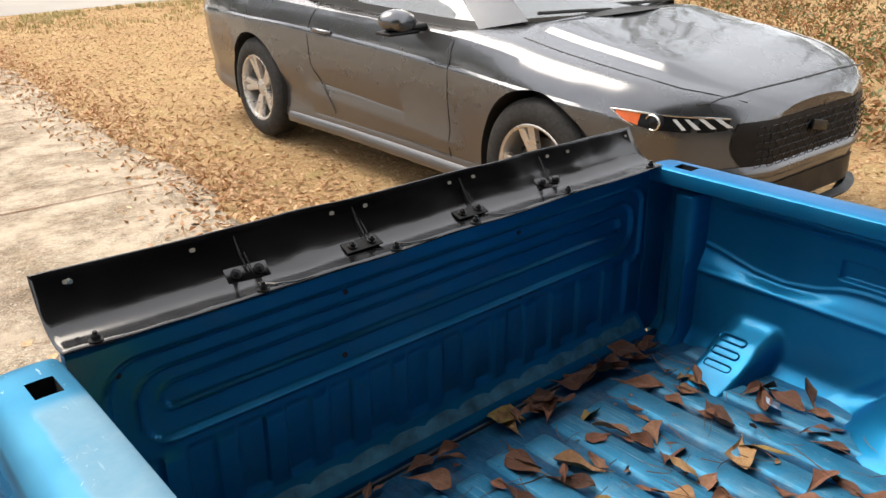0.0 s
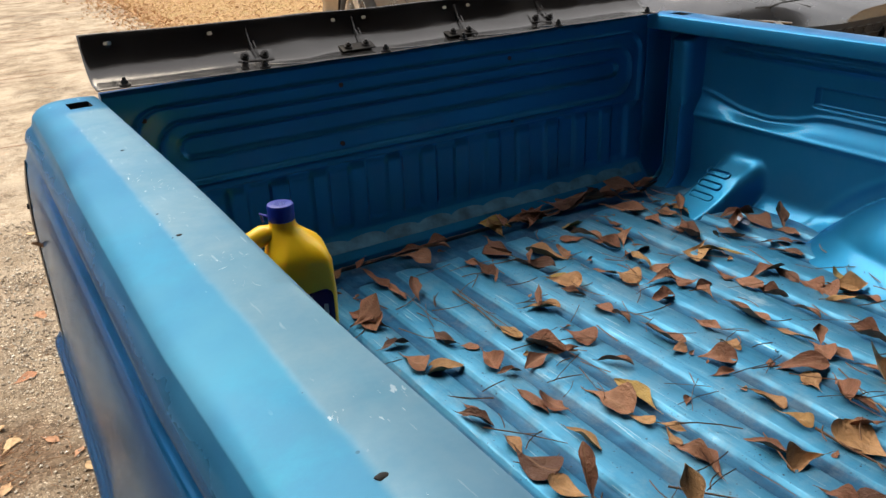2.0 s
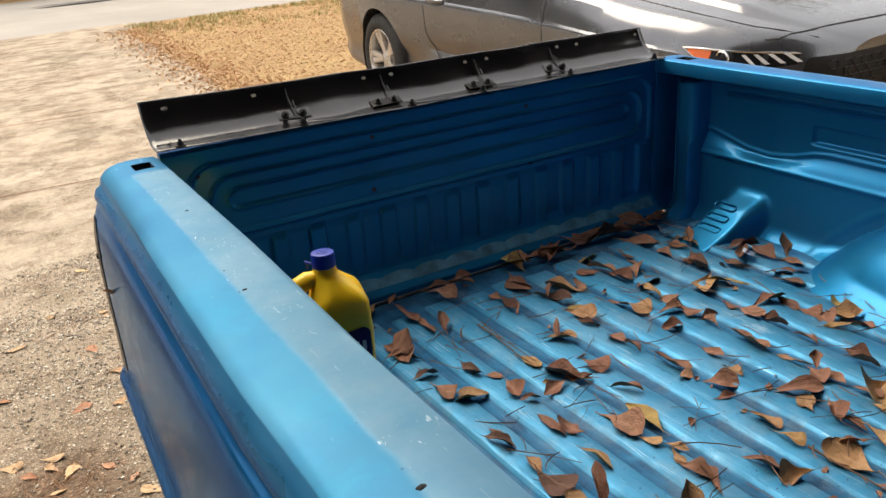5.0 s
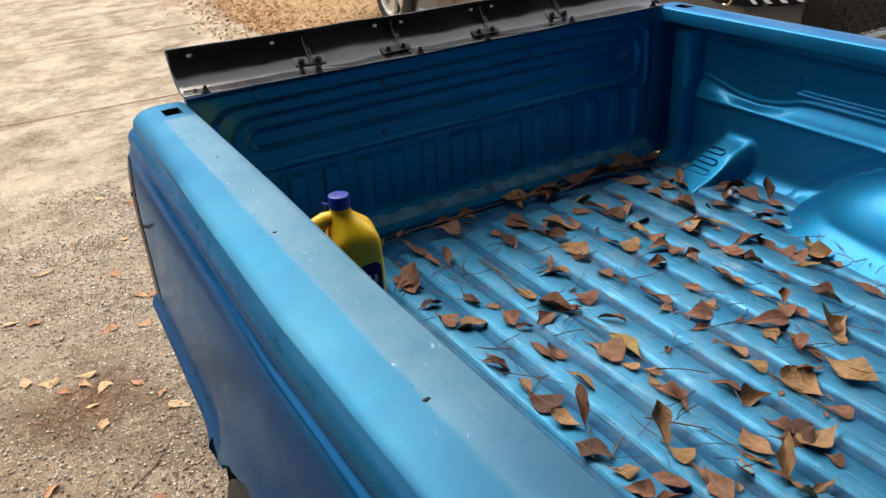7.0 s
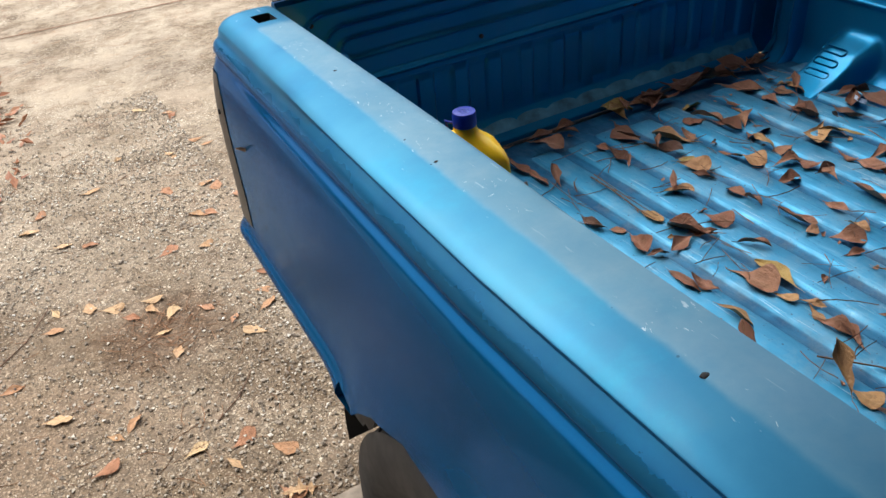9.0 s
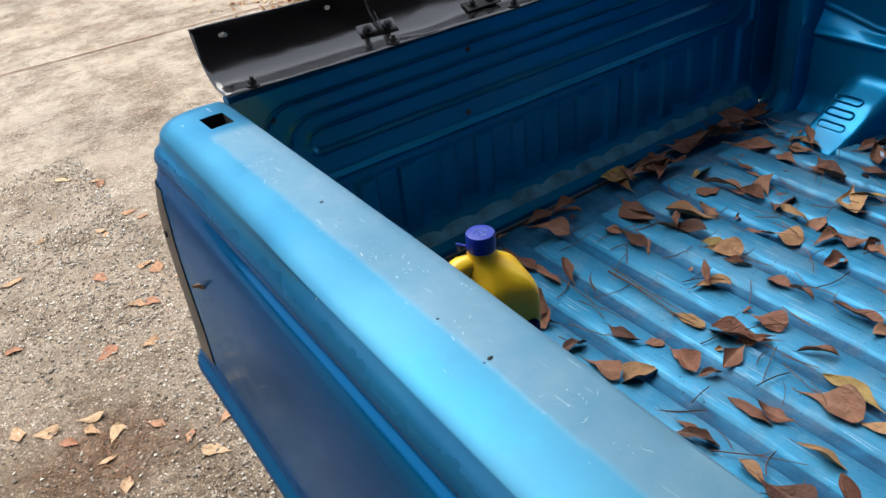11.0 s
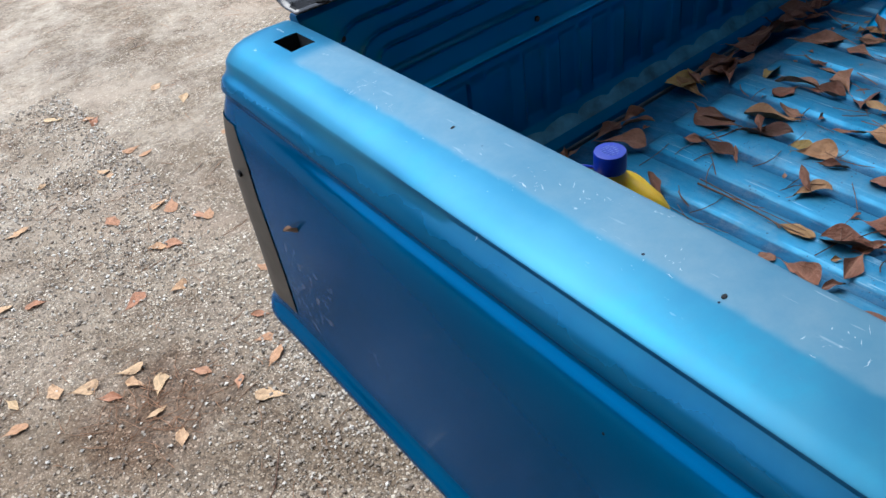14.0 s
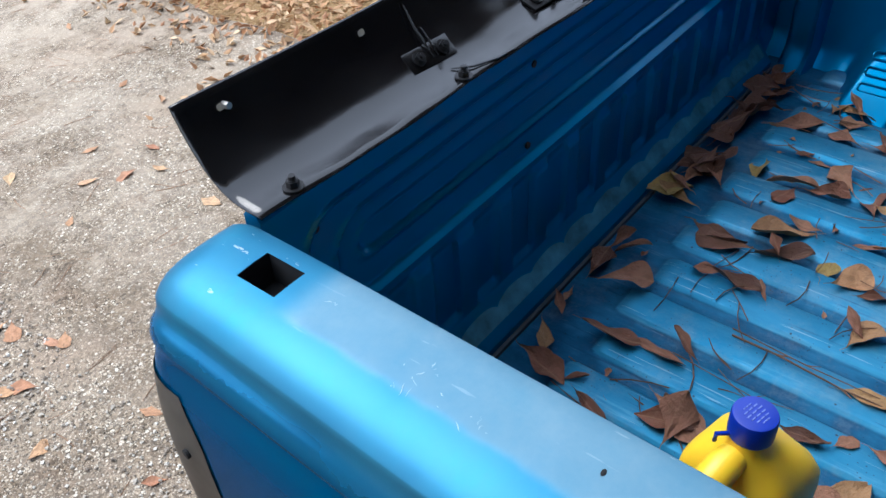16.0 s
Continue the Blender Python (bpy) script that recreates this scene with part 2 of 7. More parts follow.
def drive_mat():
    """Old exposed-aggregate concrete: worn paste, dark and light pebbles, brown stains, dark patches."""
    m = Mat("weathered_concrete_drive").set(Specular_IOR_Level=0.25)
    big = m.noise(0.55, 6, 0.6)
    mid = m.noise(7, 9, 0.72)
    fine = m.noise(170, 5, 0.75)
    y = m.axis("Y")
    paste = m.ramp(mid, [(0.30, (0.17, 0.125, 0.088)), (0.5, (0.31, 0.25, 0.18)), (0.72, (0.52, 0.45, 0.35))])
    paste = m.mix(m.curve(fine, 0.42, 0.62, 0.0, 0.6), paste, (0.13, 0.10, 0.074))
    warp = m.math("MULTIPLY", m.math("SUBTRACT", m.noise(120, 3, 0.7), 0.5), 0.9)

    def pebbles(scale, lo, hi):
        cell = m.voronoi(scale, out="Color")
        bw = m.t.nodes.new("ShaderNodeSeparateColor")
        m.link(cell, bw.inputs[0])
        tone = m.ramp(bw.outputs[0], [(0.0, (0.09, 0.073, 0.055)), (0.25, (0.22, 0.168, 0.118)), (0.5, (0.44, 0.37, 0.28)), (0.74, (0.66, 0.60, 0.50)), (1.0, (0.92, 0.88, 0.79))])
        size = m.curve(bw.outputs[1], 0.0, 1.0, lo, hi)
        d = m.math("ADD", m.voronoi(scale), warp)
        cover = m.curve(m.math("SUBTRACT", size, d), -0.02, 0.05)
        gap = m.math("MULTIPLY", m.curve(m.math("SUBTRACT", d, size), -0.02, 0.03), m.curve(m.math("SUBTRACT", d, size), 0.16, 0.05))
        return tone, cover, gap

    field = m.curve(m.math("ADD", m.noise(2.2, 7, 0.7), m.math("MULTIPLY", y, -0.030)), 0.32, 0.50, 0.3, 1.0)
    t1, c1, g1 = pebbles(95, 0.06, 0.48)
    t2, c2, g2 = pebbles(165, 0.14, 0.56)
    t3, c3, _ = pebbles(300, 0.25, 0.65)
    col = m.mix(m.math("MULTIPLY", c3, m.math("MULTIPLY", field, 0.7)), paste, t3)
    col = m.mix(m.math("MULTIPLY", g2, m.math("MULTIPLY", field, 0.9)), col, (0.040, 0.031, 0.023))
    col = m.mix(m.math("MULTIPLY", c2, m.math("MULTIPLY", field, 0.9)), col, t2)
    col = m.mix(m.math("MULTIPLY", g1, m.math("MULTIPLY", field, 0.95)), col, (0.030, 0.024, 0.018))
    col = m.mix(m.math("MULTIPLY", c1, m.math("MULTIPLY", field, 0.95)), col, t1)
    grime = m.math("MULTIPLY", m.curve(m.noise(38, 7, 0.75), 0.48, 0.62), m.curve(m.noise(3.1, 6, 0.7), 0.36, 0.62, 0.25, 0.85))
    col = m.mix(grime, col, (0.085, 0.066, 0.050))
    # worn patches, and a darker brown one beside the truck's tail
    patch = m.ramp(m.noise(1.5, 8, 0.72), [(0.34, (0.50, 0.42, 0.34)), (0.48, (0.88, 0.82, 0.74)), (0.60, (1.15, 1.12, 1.06)), (0.72, (1.3, 1.28, 1.2))])
    col = m.mix(0.9, col, patch, "MULTIPLY")
    x = m.axis("X")
    dx, dy = m.math("MULTIPLY", m.math("ADD", x, 0.55), 1.5), m.math("SUBTRACT", y, 0.28)
    far = m.math("SQRT", m.math("ADD", m.math("MULTIPLY", dx, dx), m.math("MULTIPLY", dy, dy)))
    browned = m.curve(m.math("ADD", far, m.math("MULTIPLY", m.math("SUBTRACT", m.noise(3.5, 8, 0.75), 0.5), 1.6)), 1.0, 0.35, 0.0, 0.65)
    col = m.mix(browned, col, (0.64, 0.57, 0.50), "MULTIPLY")
    # brown-red patch where wet leaves lay
    dx, dy = m.math("ADD", x, 0.26), m.math("SUBTRACT", y, 0.55)
    near = m.math("SQRT", m.math("ADD", m.math("MULTIPLY", dx, dx), m.math("MULTIPLY", dy, dy)))
    wet = m.curve(m.math("ADD", near, m.math("MULTIPLY", m.math("SUBTRACT", m.noise(9, 8, 0.75), 0.5), 0.36)), 0.26, 0.06, 0.0, 0.75)
    col = m.mix(wet, col, (0.62, 0.45, 0.35), "MULTIPLY")
    # brown tannin stains
    stain = m.math("MULTIPLY", m.curve(m.noise(1.3, 7, 0.7), 0.50, 0.68, 0.0, 0.85), m.curve(fine, 0.3, 0.6, 0.5, 1.0))
    col = m.mix(stain, col, (0.62, 0.44, 0.30), "MULTIPLY")
    col = m.mix(m.math("MULTIPLY", stain, 0.30), col, (0.33, 0.22, 0.135))
    rust = m.math("MULTIPLY", m.curve(m.math("ADD", m.noise(4.3, 9, 0.8), m.math("MULTIPLY", m.math("SUBTRACT", fine, 0.5), 0.4)), 0.50, 0.66), m.curve(y, 0.3, 4.0, 0.3, 0.6))
    col = m.mix(rust, col, (0.30, 0.20, 0.13))
    pale = m.math("MULTIPLY", m.curve(m.math("ADD", m.noise(2.6, 9, 0.8), m.math("MULTIPLY", m.math("SUBTRACT", fine, 0.5), 0.45)), 0.40, 0.60), m.curve(y, 0.1, 3.5, 0.15, 0.6))
    col = m.mix(pale, col, m.mix(m.curve(fine, 0.4, 0.6, 0.0, 0.5), (0.72, 0.63, 0.50), (0.42, 0.33, 0.235)))
    dark = m.curve(big, 0.52, 0.68, 0.0, 0.35)
    col = m.mix(dark, col, (0.12, 0.10, 0.08))
    m.color(col)
    m.set(Roughness=0.85)
    h = m.math("ADD", m.math("ADD", m.math("MULTIPLY", c1, 0.7), m.math("MULTIPLY", c2, 0.4)), m.math("ADD", m.math("MULTIPLY", fine, 0.6), m.math("MULTIPLY", mid, 0.25)))
    m.bump(h, 0.85, 0.0045)
    return m.m


def lawn_mat():
    m = Mat("leaf_strewn_dirt").set(Roughness=0.95, Specular_IOR_Level=0.12)
    a = m.noise(1.1, 7, 0.65)
    b = m.noise(22, 9, 0.75)
    col = m.ramp(a, [(0.3, (0.26, 0.155, 0.070)), (0.5, (0.37, 0.24, 0.11)), (0.7, (0.46, 0.33, 0.155))])
    col = m.mix(m.curve(b, 0.42, 0.60, 0.0, 0.75), col, (0.52, 0.36, 0.19))
    col = m.mix(m.curve(m.noise(55, 6, 0.7), 0.50, 0.62, 0.0, 0.7), col, (0.16, 0.09, 0.045))
    col = m.mix(m.curve(m.noise(80, 5, 0.7), 0.56, 0.64, 0.0, 0.7), col, (0.62, 0.46, 0.28))
    col = m.mix(m.curve(m.noise(3.0, 6), 0.55, 0.7, 0.0, 0.35), col, (0.24, 0.24, 0.08))
    m.color(col)
    m.bump(m.math("ADD", b, m.noise(90, 4)), 0.9, 0.015)
    return m.m


def road_mat():
    m = Mat("pale_worn_road").set(Roughness=0.9)
    a = m.noise(0.5, 6)
    col = m.ramp(a, [(0.3, (0.30, 0.275, 0.245)), (0.7, (0.39, 0.36, 0.32))])
    col = m.mix(m.curve(m.noise(90, 3), 0.4, 0.7, 0.0, 0.4), col, (0.30, 0.28, 0.26))
    m.color(col)
    m.bump(m.noise(120, 4), 0.4, 0.004)
    return m.m


BLUE = truck_paint("blue_metallic_paint", 0.05).m
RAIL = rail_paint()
# paler than the gate: sky light on the slope put into the colour
LEDGE = simple("lit_ledge_paint", (0.055, 0.20, 0.30), 0.6, 0.1, 0.5, 25, 0.1)
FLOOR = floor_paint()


def black_paint():
    """Rattle-can black on bent sheet steel: satin, with dusty smears."""
    m = Mat("black_painted_sheet_steel").set(Metallic=0.0, Specular_IOR_Level=0.85)
    col = m.ramp(m.noise(12, 6), [(0.3, (0.004, 0.004, 0.005)), (0.75, (0.012, 0.012, 0.013))])
    dust = m.curve(m.noise(30, 8, 0.7), 0.58, 0.85, 0.0, 0.14)
    col = m.mix(dust, col, (0.10, 0.095, 0.09))
    m.color(col)
    m.rough(m.curve(m.noise(18, 6, 0.65), 0.3, 0.7, 0.11, 0.23))
    m.bump(m.noise(20, 4), 0.12, 0.004)
    return m.m


BLACK_STEEL = black_paint()
PLATE = simple("matt_black_plate", (0.008, 0.008, 0.009), 0.5, Specular_IOR_Level=0.2)
BOLT = simple("black_bolt_steel", (0.03, 0.03, 0.032), 0.35, 0.6)
ZINC = simple("bare_zinc", (0.55, 0.54, 0.52), 0.35, 0.9)
RUBBER = simple("black_rubber", (0.024, 0.023, 0.022), 0.75, 0.0, 0.35, 60, 0.2, Specular_IOR_Level=0.3)
DARK = simple("dark_void", (0.010, 0.011, 0.013), 0.9)
TAIL_GREY = simple("grimy_dark_grey_plastic", (0.045, 0.043, 0.038), 0.45, 0.0, 0.35, 25, 0.1)
YELLOW = simple("yellow_jug_plastic", (0.90, 0.58, 0.018), 0.35, 0.0, 0.07, 12, 0.03, Subsurface_Weight=0.08)
CAP_BLUE = simple("royal_blue_plastic", (0.006, 0.028, 0.33), 0.35, 0.0, 0.08)
LABEL_BLUE = simple("blue_printed_label", (0.008, 0.014, 0.085), 0.25, 0.0, 0.05)
LABEL_WHITE = simple("white_print", (0.45, 0.45, 0.48), 0.4, 0.0, 0.04)
INK = simple("white_ink", (0.14, 0.20, 0.52), 0.5, 0.0, 0.05)
DRIVE = drive_mat()
LAWN = lawn_mat()
ROAD = road_mat()
SLAB = simple("grey_trowelled_concrete", (0.27, 0.225, 0.175), 0.85, 0.0, 0.5, 26, 0.5)
OAK = leaf_paint("dry_brown_leaf", [(0.15, 0.066, 0.043), (0.24, 0.108, 0.068), (0.30, 0.150, 0.095), (0.20, 0.085, 0.054), (0.31, 0.165, 0.10), (0.36, 0.22, 0.09)])
DARK_LEAF = leaf_paint("dark_brown_leaf", [(0.075, 0.034, 0.025), (0.12, 0.055, 0.038), (0.15, 0.07, 0.045)])
OLIVE_LEAF = leaf_paint("olive_yellow_leaf", [(0.28, 0.20, 0.06), (0.38, 0.27, 0.09), (0.32, 0.22, 0.06)])
PALE_LEAF = leaf_paint("pale_tan_leaf", [(0.36, 0.20, 0.10), (0.44, 0.27, 0.13), (0.40, 0.22, 0.11)])
TAN = leaf_paint("dry_tan_leaf", [(0.42, 0.19, 0.10), (0.56, 0.33, 0.17), (0.64, 0.43, 0.24), (0.50, 0.25, 0.14), (0.68, 0.49, 0.27)])
LITTER = leaf_paint("leaf_litter", [(0.34, 0.16, 0.075), (0.48, 0.27, 0.13), (0.54, 0.35, 0.18), (0.38, 0.19, 0.085), (0.64, 0.47, 0.28), (0.42, 0.21, 0.095)], True)
PILE = leaf_paint("rust_leaf_pile", [(0.27, 0.105, 0.052), (0.36, 0.155, 0.080), (0.42, 0.21, 0.115), (0.31, 0.125, 0.062)], True)
STRAW = leaf_paint("dry_grass", [(0.42, 0.31, 0.14), (0.50, 0.39, 0.19), (0.36, 0.31, 0.12), (0.28, 0.27, 0.09)], True)
WEED = leaf_paint("green_weeds", [(0.07, 0.10, 0.025), (0.12, 0.13, 0.04), (0.26, 0.15, 0.06), (0.34, 0.17, 0.07), (0.30, 0.14, 0.06)], True)
SPROUT = leaf_paint("pale_green_weed", [(0.28, 0.32, 0.13), (0.34, 0.38, 0.18), (0.22, 0.27, 0.10)], True)
CROWN = leaf_paint("tree_leaves", [(0.03, 0.05, 0.015), (0.06, 0.08, 0.02), (0.10, 0.08, 0.025)], True)
BARK = simple("grey_bark", (0.10, 0.08, 0.06), 0.9, 0.0, 0.4, 12, 0.6)
TWIG = simple("twig", (0.14, 0.075, 0.045), 0.8, 0.0, 0.3, 50)
NEEDLE = simple("pine_needle", (0.36, 0.20, 0.11), 0.8, 0.0, 0.3, 30)
JOINT_DIRT = simple("joint_dirt", (0.22, 0.115, 0.065), 0.95, 0.0, 0.45, 30, 0.5)
SCRAP = simple("pale_blue_paper", (0.35, 0.45, 0.60), 0.7, 0.0, 0.1, 20)
SIDING = simple("dark_stained_boards", (0.060, 0.050, 0.042), 0.7, 0.0, 0.3, 6)


# ---------- mesh helpers ----------
def link_mesh(name, bm, mat, smooth=None):
    me = bpy.data.meshes.new(name)
    bmesh.ops.recalc_face_normals(bm, faces=bm.faces)
    bm.to_mesh(me)
    bm.free()
    me.materials.append(mat)
    if smooth is not None:
        for p in me.polygons:
            p.use_smooth = True
        me.set_sharp_from_angle(angle=radians(smooth))
    return new(name, me)


def part(name, bm, mat, parent, label="", smooth=32):
    ob = link_mesh(name, bm, mat, smooth)
    ob.parent = parent
    return tagged(ob, label)


def whole(name, bm, mat, label, category, group="", kind="", smooth=32):
    return tagged(link_mesh(name, bm, mat, smooth), label, category, group, kind)


def thing(name, label, category, m=None, group=""):
    ob = new(name)
    ob.empty_display_size = 0.1
    if m is not None:
        ob.matrix_basis = m
    return tagged(ob, label, category, group)


def grid(bm, rows, close=False, skip=None):
    """A skin over rows of points; skip(i, j) leaves a face out. Returns the vertices by row."""
    vs = [[bm.verts.new(p) for p in r] for r in rows]
    n = len(rows[0])
    for i in range(len(rows) - 1):
        for j in range(n if close else n - 1):
            if skip and skip(i, j):
                continue
            k = (j + 1) % n
            bm.faces.new((vs[i][j], vs[i][k], vs[i + 1][k], vs[i + 1][j]))
    return vs


def box(bm, c, s, m=None, bevel=0.0):
    r = bmesh.ops.create_cube(bm, size=1.0)
    mm = Matrix.Translation(c) @ Matrix.Diagonal((*s, 1))
    if m is not None:
        mm = m @ mm
    bmesh.ops.transform(bm, matrix=mm, verts=r["verts"])
    if bevel:
        es = {e for v in r["verts"] for e in v.link_edges}
        bmesh.ops.bevel(bm, geom=list(es), offset=bevel, segments=2, affect="EDGES", profile=0.6)
    return bm


def rod(bm, a, b, r1, r2=None, seg=10):
    a, b = Vector(a), Vector(b)
    r2 = r1 if r2 is None else r2
    q = (b - a).to_track_quat("Z", "Y").to_matrix().to_4x4()
    r = bmesh.ops.create_cone(bm, cap_ends=True, segments=seg, radius1=r1, radius2=r2, depth=(b - a).length)
    bmesh.ops.transform(bm, matrix=Matrix.Translation((a + b) / 2) @ q, verts=r["verts"])
    return bm


def tube(bm, pts, r, seg=6):
    """A tapering tube through points; r: a radius, or one for each point."""
    rs = r if isinstance(r, (list, tuple)) else [r] * len(pts)
    pts = [Vector(p) for p in pts]
    rings = []
    for i, p in enumerate(pts):
        d = (pts[min(i + 1, len(pts) - 1)] - pts[max(i - 1, 0)]).normalized()
        q = d.to_track_quat("Z", "Y").to_matrix()
        rings.append([p + q @ Vector((math.cos(a) * rs[i], math.sin(a) * rs[i], 0)) for a in [2 * math.pi * k / seg for k in range(seg)]])
    vs = grid(bm, rings, close=True)
    bm.faces.new(vs[0])
    bm.faces.new(vs[-1])
    return bm


def lathe(bm, prof, seg=32, m=None):
    """Turn a profile of (radius, height) round z."""
    rows = [[(r * math.cos(2 * math.pi * k / seg), r * math.sin(2 * math.pi * k / seg), z) for k in range(seg)] for r, z in prof]
    vs = grid(bm, rows, close=True)
    if m is not None:
        bmesh.ops.transform(bm, matrix=m, verts=[v for r in vs for v in r])
    return vs


def sstep(a, b, x):
    t = min(1.0, max(0.0, (x - a) / (b - a)))
    return t * t * (3 - 2 * t)


def lerp(xs, ys, x):
    return float(np.interp(x, xs, ys))


def cut(ob, cutters):
    """Take the cutters out of ob's mesh and throw them away."""
    for c in cutters:
        md = ob.modifiers.new("cut", "BOOLEAN")
        md.operation, md.object, md.solver = "DIFFERENCE", c, "EXACT"
    dg = bpy.context.evaluated_depsgraph_get()
    me = bpy.data.meshes.new_from_object(ob.evaluated_get(dg))
    ob.modifiers.clear()
    ob.data = me
    for c in cutters:
        bpy.data.objects.remove(c)
    return ob


# ---------- ground ----------
def ground():
    bm = bmesh.new()
    xs = [-300, -60, -20, -8, -4, -2, 0, 1.5, 3, 5, 8, 12, 20, 60, 300]
    ys = [-300, -60, -20, -8, -4, -2, 0, 2, 4, 6, 8, 10, 12, 14, 17, 20.5, 24, 26, 27, 29, 32, 40, 80, 300]
    rows = [[(x, y, -0.035 + (0.8 * sstep(26.2, 31, y))) for x in xs] for y in ys]
    grid(bm, rows)
    whole("ground", bm, LAWN, "bare brown yard covered in dry leaf litter", "ground", kind="structure")


def drive():
    """The drive, a slab with a ragged edge against the yard."""
    bm = bmesh.new()
    ys = [-9 + 0.25 * i for i in range(94)]
    rows = []
    for y in ys:
        e = lerp([-9, 1.5, 2.7, 3.6, 4.8, 7.0, 9.0, 11.0, 13.0, 14.2], [1.55, 1.5, 1.62, 1.78, 1.84, 1.95, 2.15, 2.25, 2.35, 3.0], y)
        e += 0.10 * noise.noise(Vector((y * 2.3, 1.7, 0))) + 0.05 * noise.noise(Vector((y * 7, 3.1, 0)))
        rows.append([(e + 0.08, y, -0.06), (e, y, -0.002), (e - 0.06, y, 0.0), (0, y, 0.0), (-3, y, 0.0), (-7, y, 0.0), (-7.1, y, -0.06)])
    grid(bm, rows)
    whole("drive", bm, DRIVE, "weathered exposed-aggregate concrete driveway with brown stains", "driveway", kind="structure", smooth=50)


def road():
    bm = bmesh.new()
    rows = []
    for i in range(61):
        x = -60 + 2 * i
        b = 0.06 * (x - 1)
        rows.append([(x, 14.1 + b, -0.03), (x, 14.25 + b, 0.012), (x, 19.8 + b, 0.07), (x, 25.4 + b, 0.02), (x, 25.6 + b, -0.03)])
    grid(bm, rows)
    whole("road", bm, ROAD, "pale sun-bleached worn asphalt road", "road", kind="structure")
    bm = bmesh.new()
    pts = []
    for a in range(20):
        t = 2 * math.pi * a / 20
        pts.append(bm.verts.new((3.0 + 1.1 * math.cos(t), 20.6 + 0.36 * math.sin(t), 0.10)))
    bm.faces.new(pts)
    whole("road_patch", bm, simple("dark_tar", (0.13, 0.125, 0.12), 0.8), "dark oval tar patch on the pale road", "patch", kind="structure")


def slab():
    bm = bmesh.new()
    box(bm, (0.2, -4.25, -0.01), (7.0, 8.0, 0.05), None, 0.008)
    whole("pavement", bm, SLAB, "grey smooth concrete carport slab with a stained edge", "slab", kind="structure")


def carport():
    """The shelter that the cab end stands under: a roof and a closed back, all out of view."""
    bm = bmesh.new()
    box(bm, (-0.2, -4.125, 2.62), (6.8, 7.35, 0.14))
    box(bm, (-0.2, -0.45, 2.50), (6.8, 0.05, 0.34))
    whole("ceiling", bm, SIDING, "dark stained board carport ceiling", "ceiling", kind="structure")
    # unseen walls, added to keep light from behind off the bed
    for name, c, d in (("wall_back", (-0.2, -7.74, 1.3), (6.8, 0.12, 2.6)), ("wall_west", (-3.54, -5.2, 1.3), (0.12, 5.0, 2.6)), ("wall_east", (3.14, -4.4, 1.3), (0.12, 6.6, 2.6))):
        bm = bmesh.new()
        box(bm, c, d)
        whole(name, bm, SIDING, "unseen dark stained board wall added to close the carport", "wall", kind="structure")


def joints():
    """Control joints across the drive, packed with dirt and leaf mould."""
    for y0, most in ((3.73, 0.012), (6.02, 0.075), (8.3, 0.03), (10.6, 0.02)):
        bm = bmesh.new()
        rows = []
        for k in range(141):
            x = -5.0 + 6.75 * k / 140
            w = 0.005 + most * max(0.0, noise.noise(Vector((x * 1.1, y0, 0.0))) + 0.35 * noise.noise(Vector((x * 6, y0, 3.0))))
            c = y0 - 0.09 * x + 0.008 * noise.noise(Vector((x * 2.5, y0, 9.0)))
            rows.append([(x, c - 0.004, 0.0045), (x, c + w * 0.4, 0.007), (x, c + w, 0.0045)])
        grid(bm, rows)
        whole("trim", bm, JOINT_DIRT, "dirt-filled control joint across the concrete drive", "joint", kind="structure")


ground()
drive()
joints()
road()
slab()
carport()

# ---------- the pickup ----------
LEAN, PITCH = 0.7, 0.7
truck = thing("pickup_truck", "blue metallic pickup truck with a leaf-strewn open bed and faded rails", "truck", pose(-0.0114, 0.0114, 0, PITCH, LEAN, 0))
X_MID = 0.694
FLOOR_Z = 0.511
RIB_PITCH, RIB_FIRST = 0.0885, 0.022
AXLE_Y, AXLE_Z, TYRE_R = -0.85, 0.318, 0.318


def side_profile():
    """Half of a bed side from the inner wall up over the rail and down the outer skin: (x, z)."""
    return [(-0.022, 0.50), (-0.022, 0.70), (-0.022, 0.893), (0.040, 0.892), (0.0475, 0.896), (0.0490, 0.904), (0.0490, 0.920), (0.0475, 0.9265),
            (0.043, 0.9297), (0.034, 0.9305), (0.018, 0.9310), (0.0, 0.9305), (-0.016, 0.9290), (-0.030, 0.9255), (-0.041, 0.9195), (-0.0485, 0.9118), (-0.0495, 0.9106),
            (-0.0508, 0.9050), (-0.0522, 0.8990), (-0.0552, 0.8925), (-0.0590, 0.8860), (-0.0625, 0.8795), (-0.0650, 0.8730), (-0.0658, 0.8680), (-0.0648, 0.8645), (-0.0615, 0.8620), (-0.0610, 0.8585),
            (-0.0630, 0.8550), (-0.0675, 0.8522), (-0.0720, 0.8470), (-0.0757, 0.8380), (-0.0790, 0.8230), (-0.0818, 0.8020), (-0.0838, 0.775), (-0.0850, 0.74),
            (-0.0850, 0.70), (-0.0845, 0.66), (-0.0840, 0.62), (-0.0840, 0.58), (-0.0843, 0.55), (-0.0850, 0.5335), (-0.0868, 0.5270), (-0.0915, 0.5215), (-0.0965, 0.5155), (-0.0985, 0.5085),
            (-0.0975, 0.5010), (-0.0940, 0.4945), (-0.0870, 0.4905), (-0.0780, 0.4890), (-0.0680, 0.4885), (-0.0580, 0.4885)]


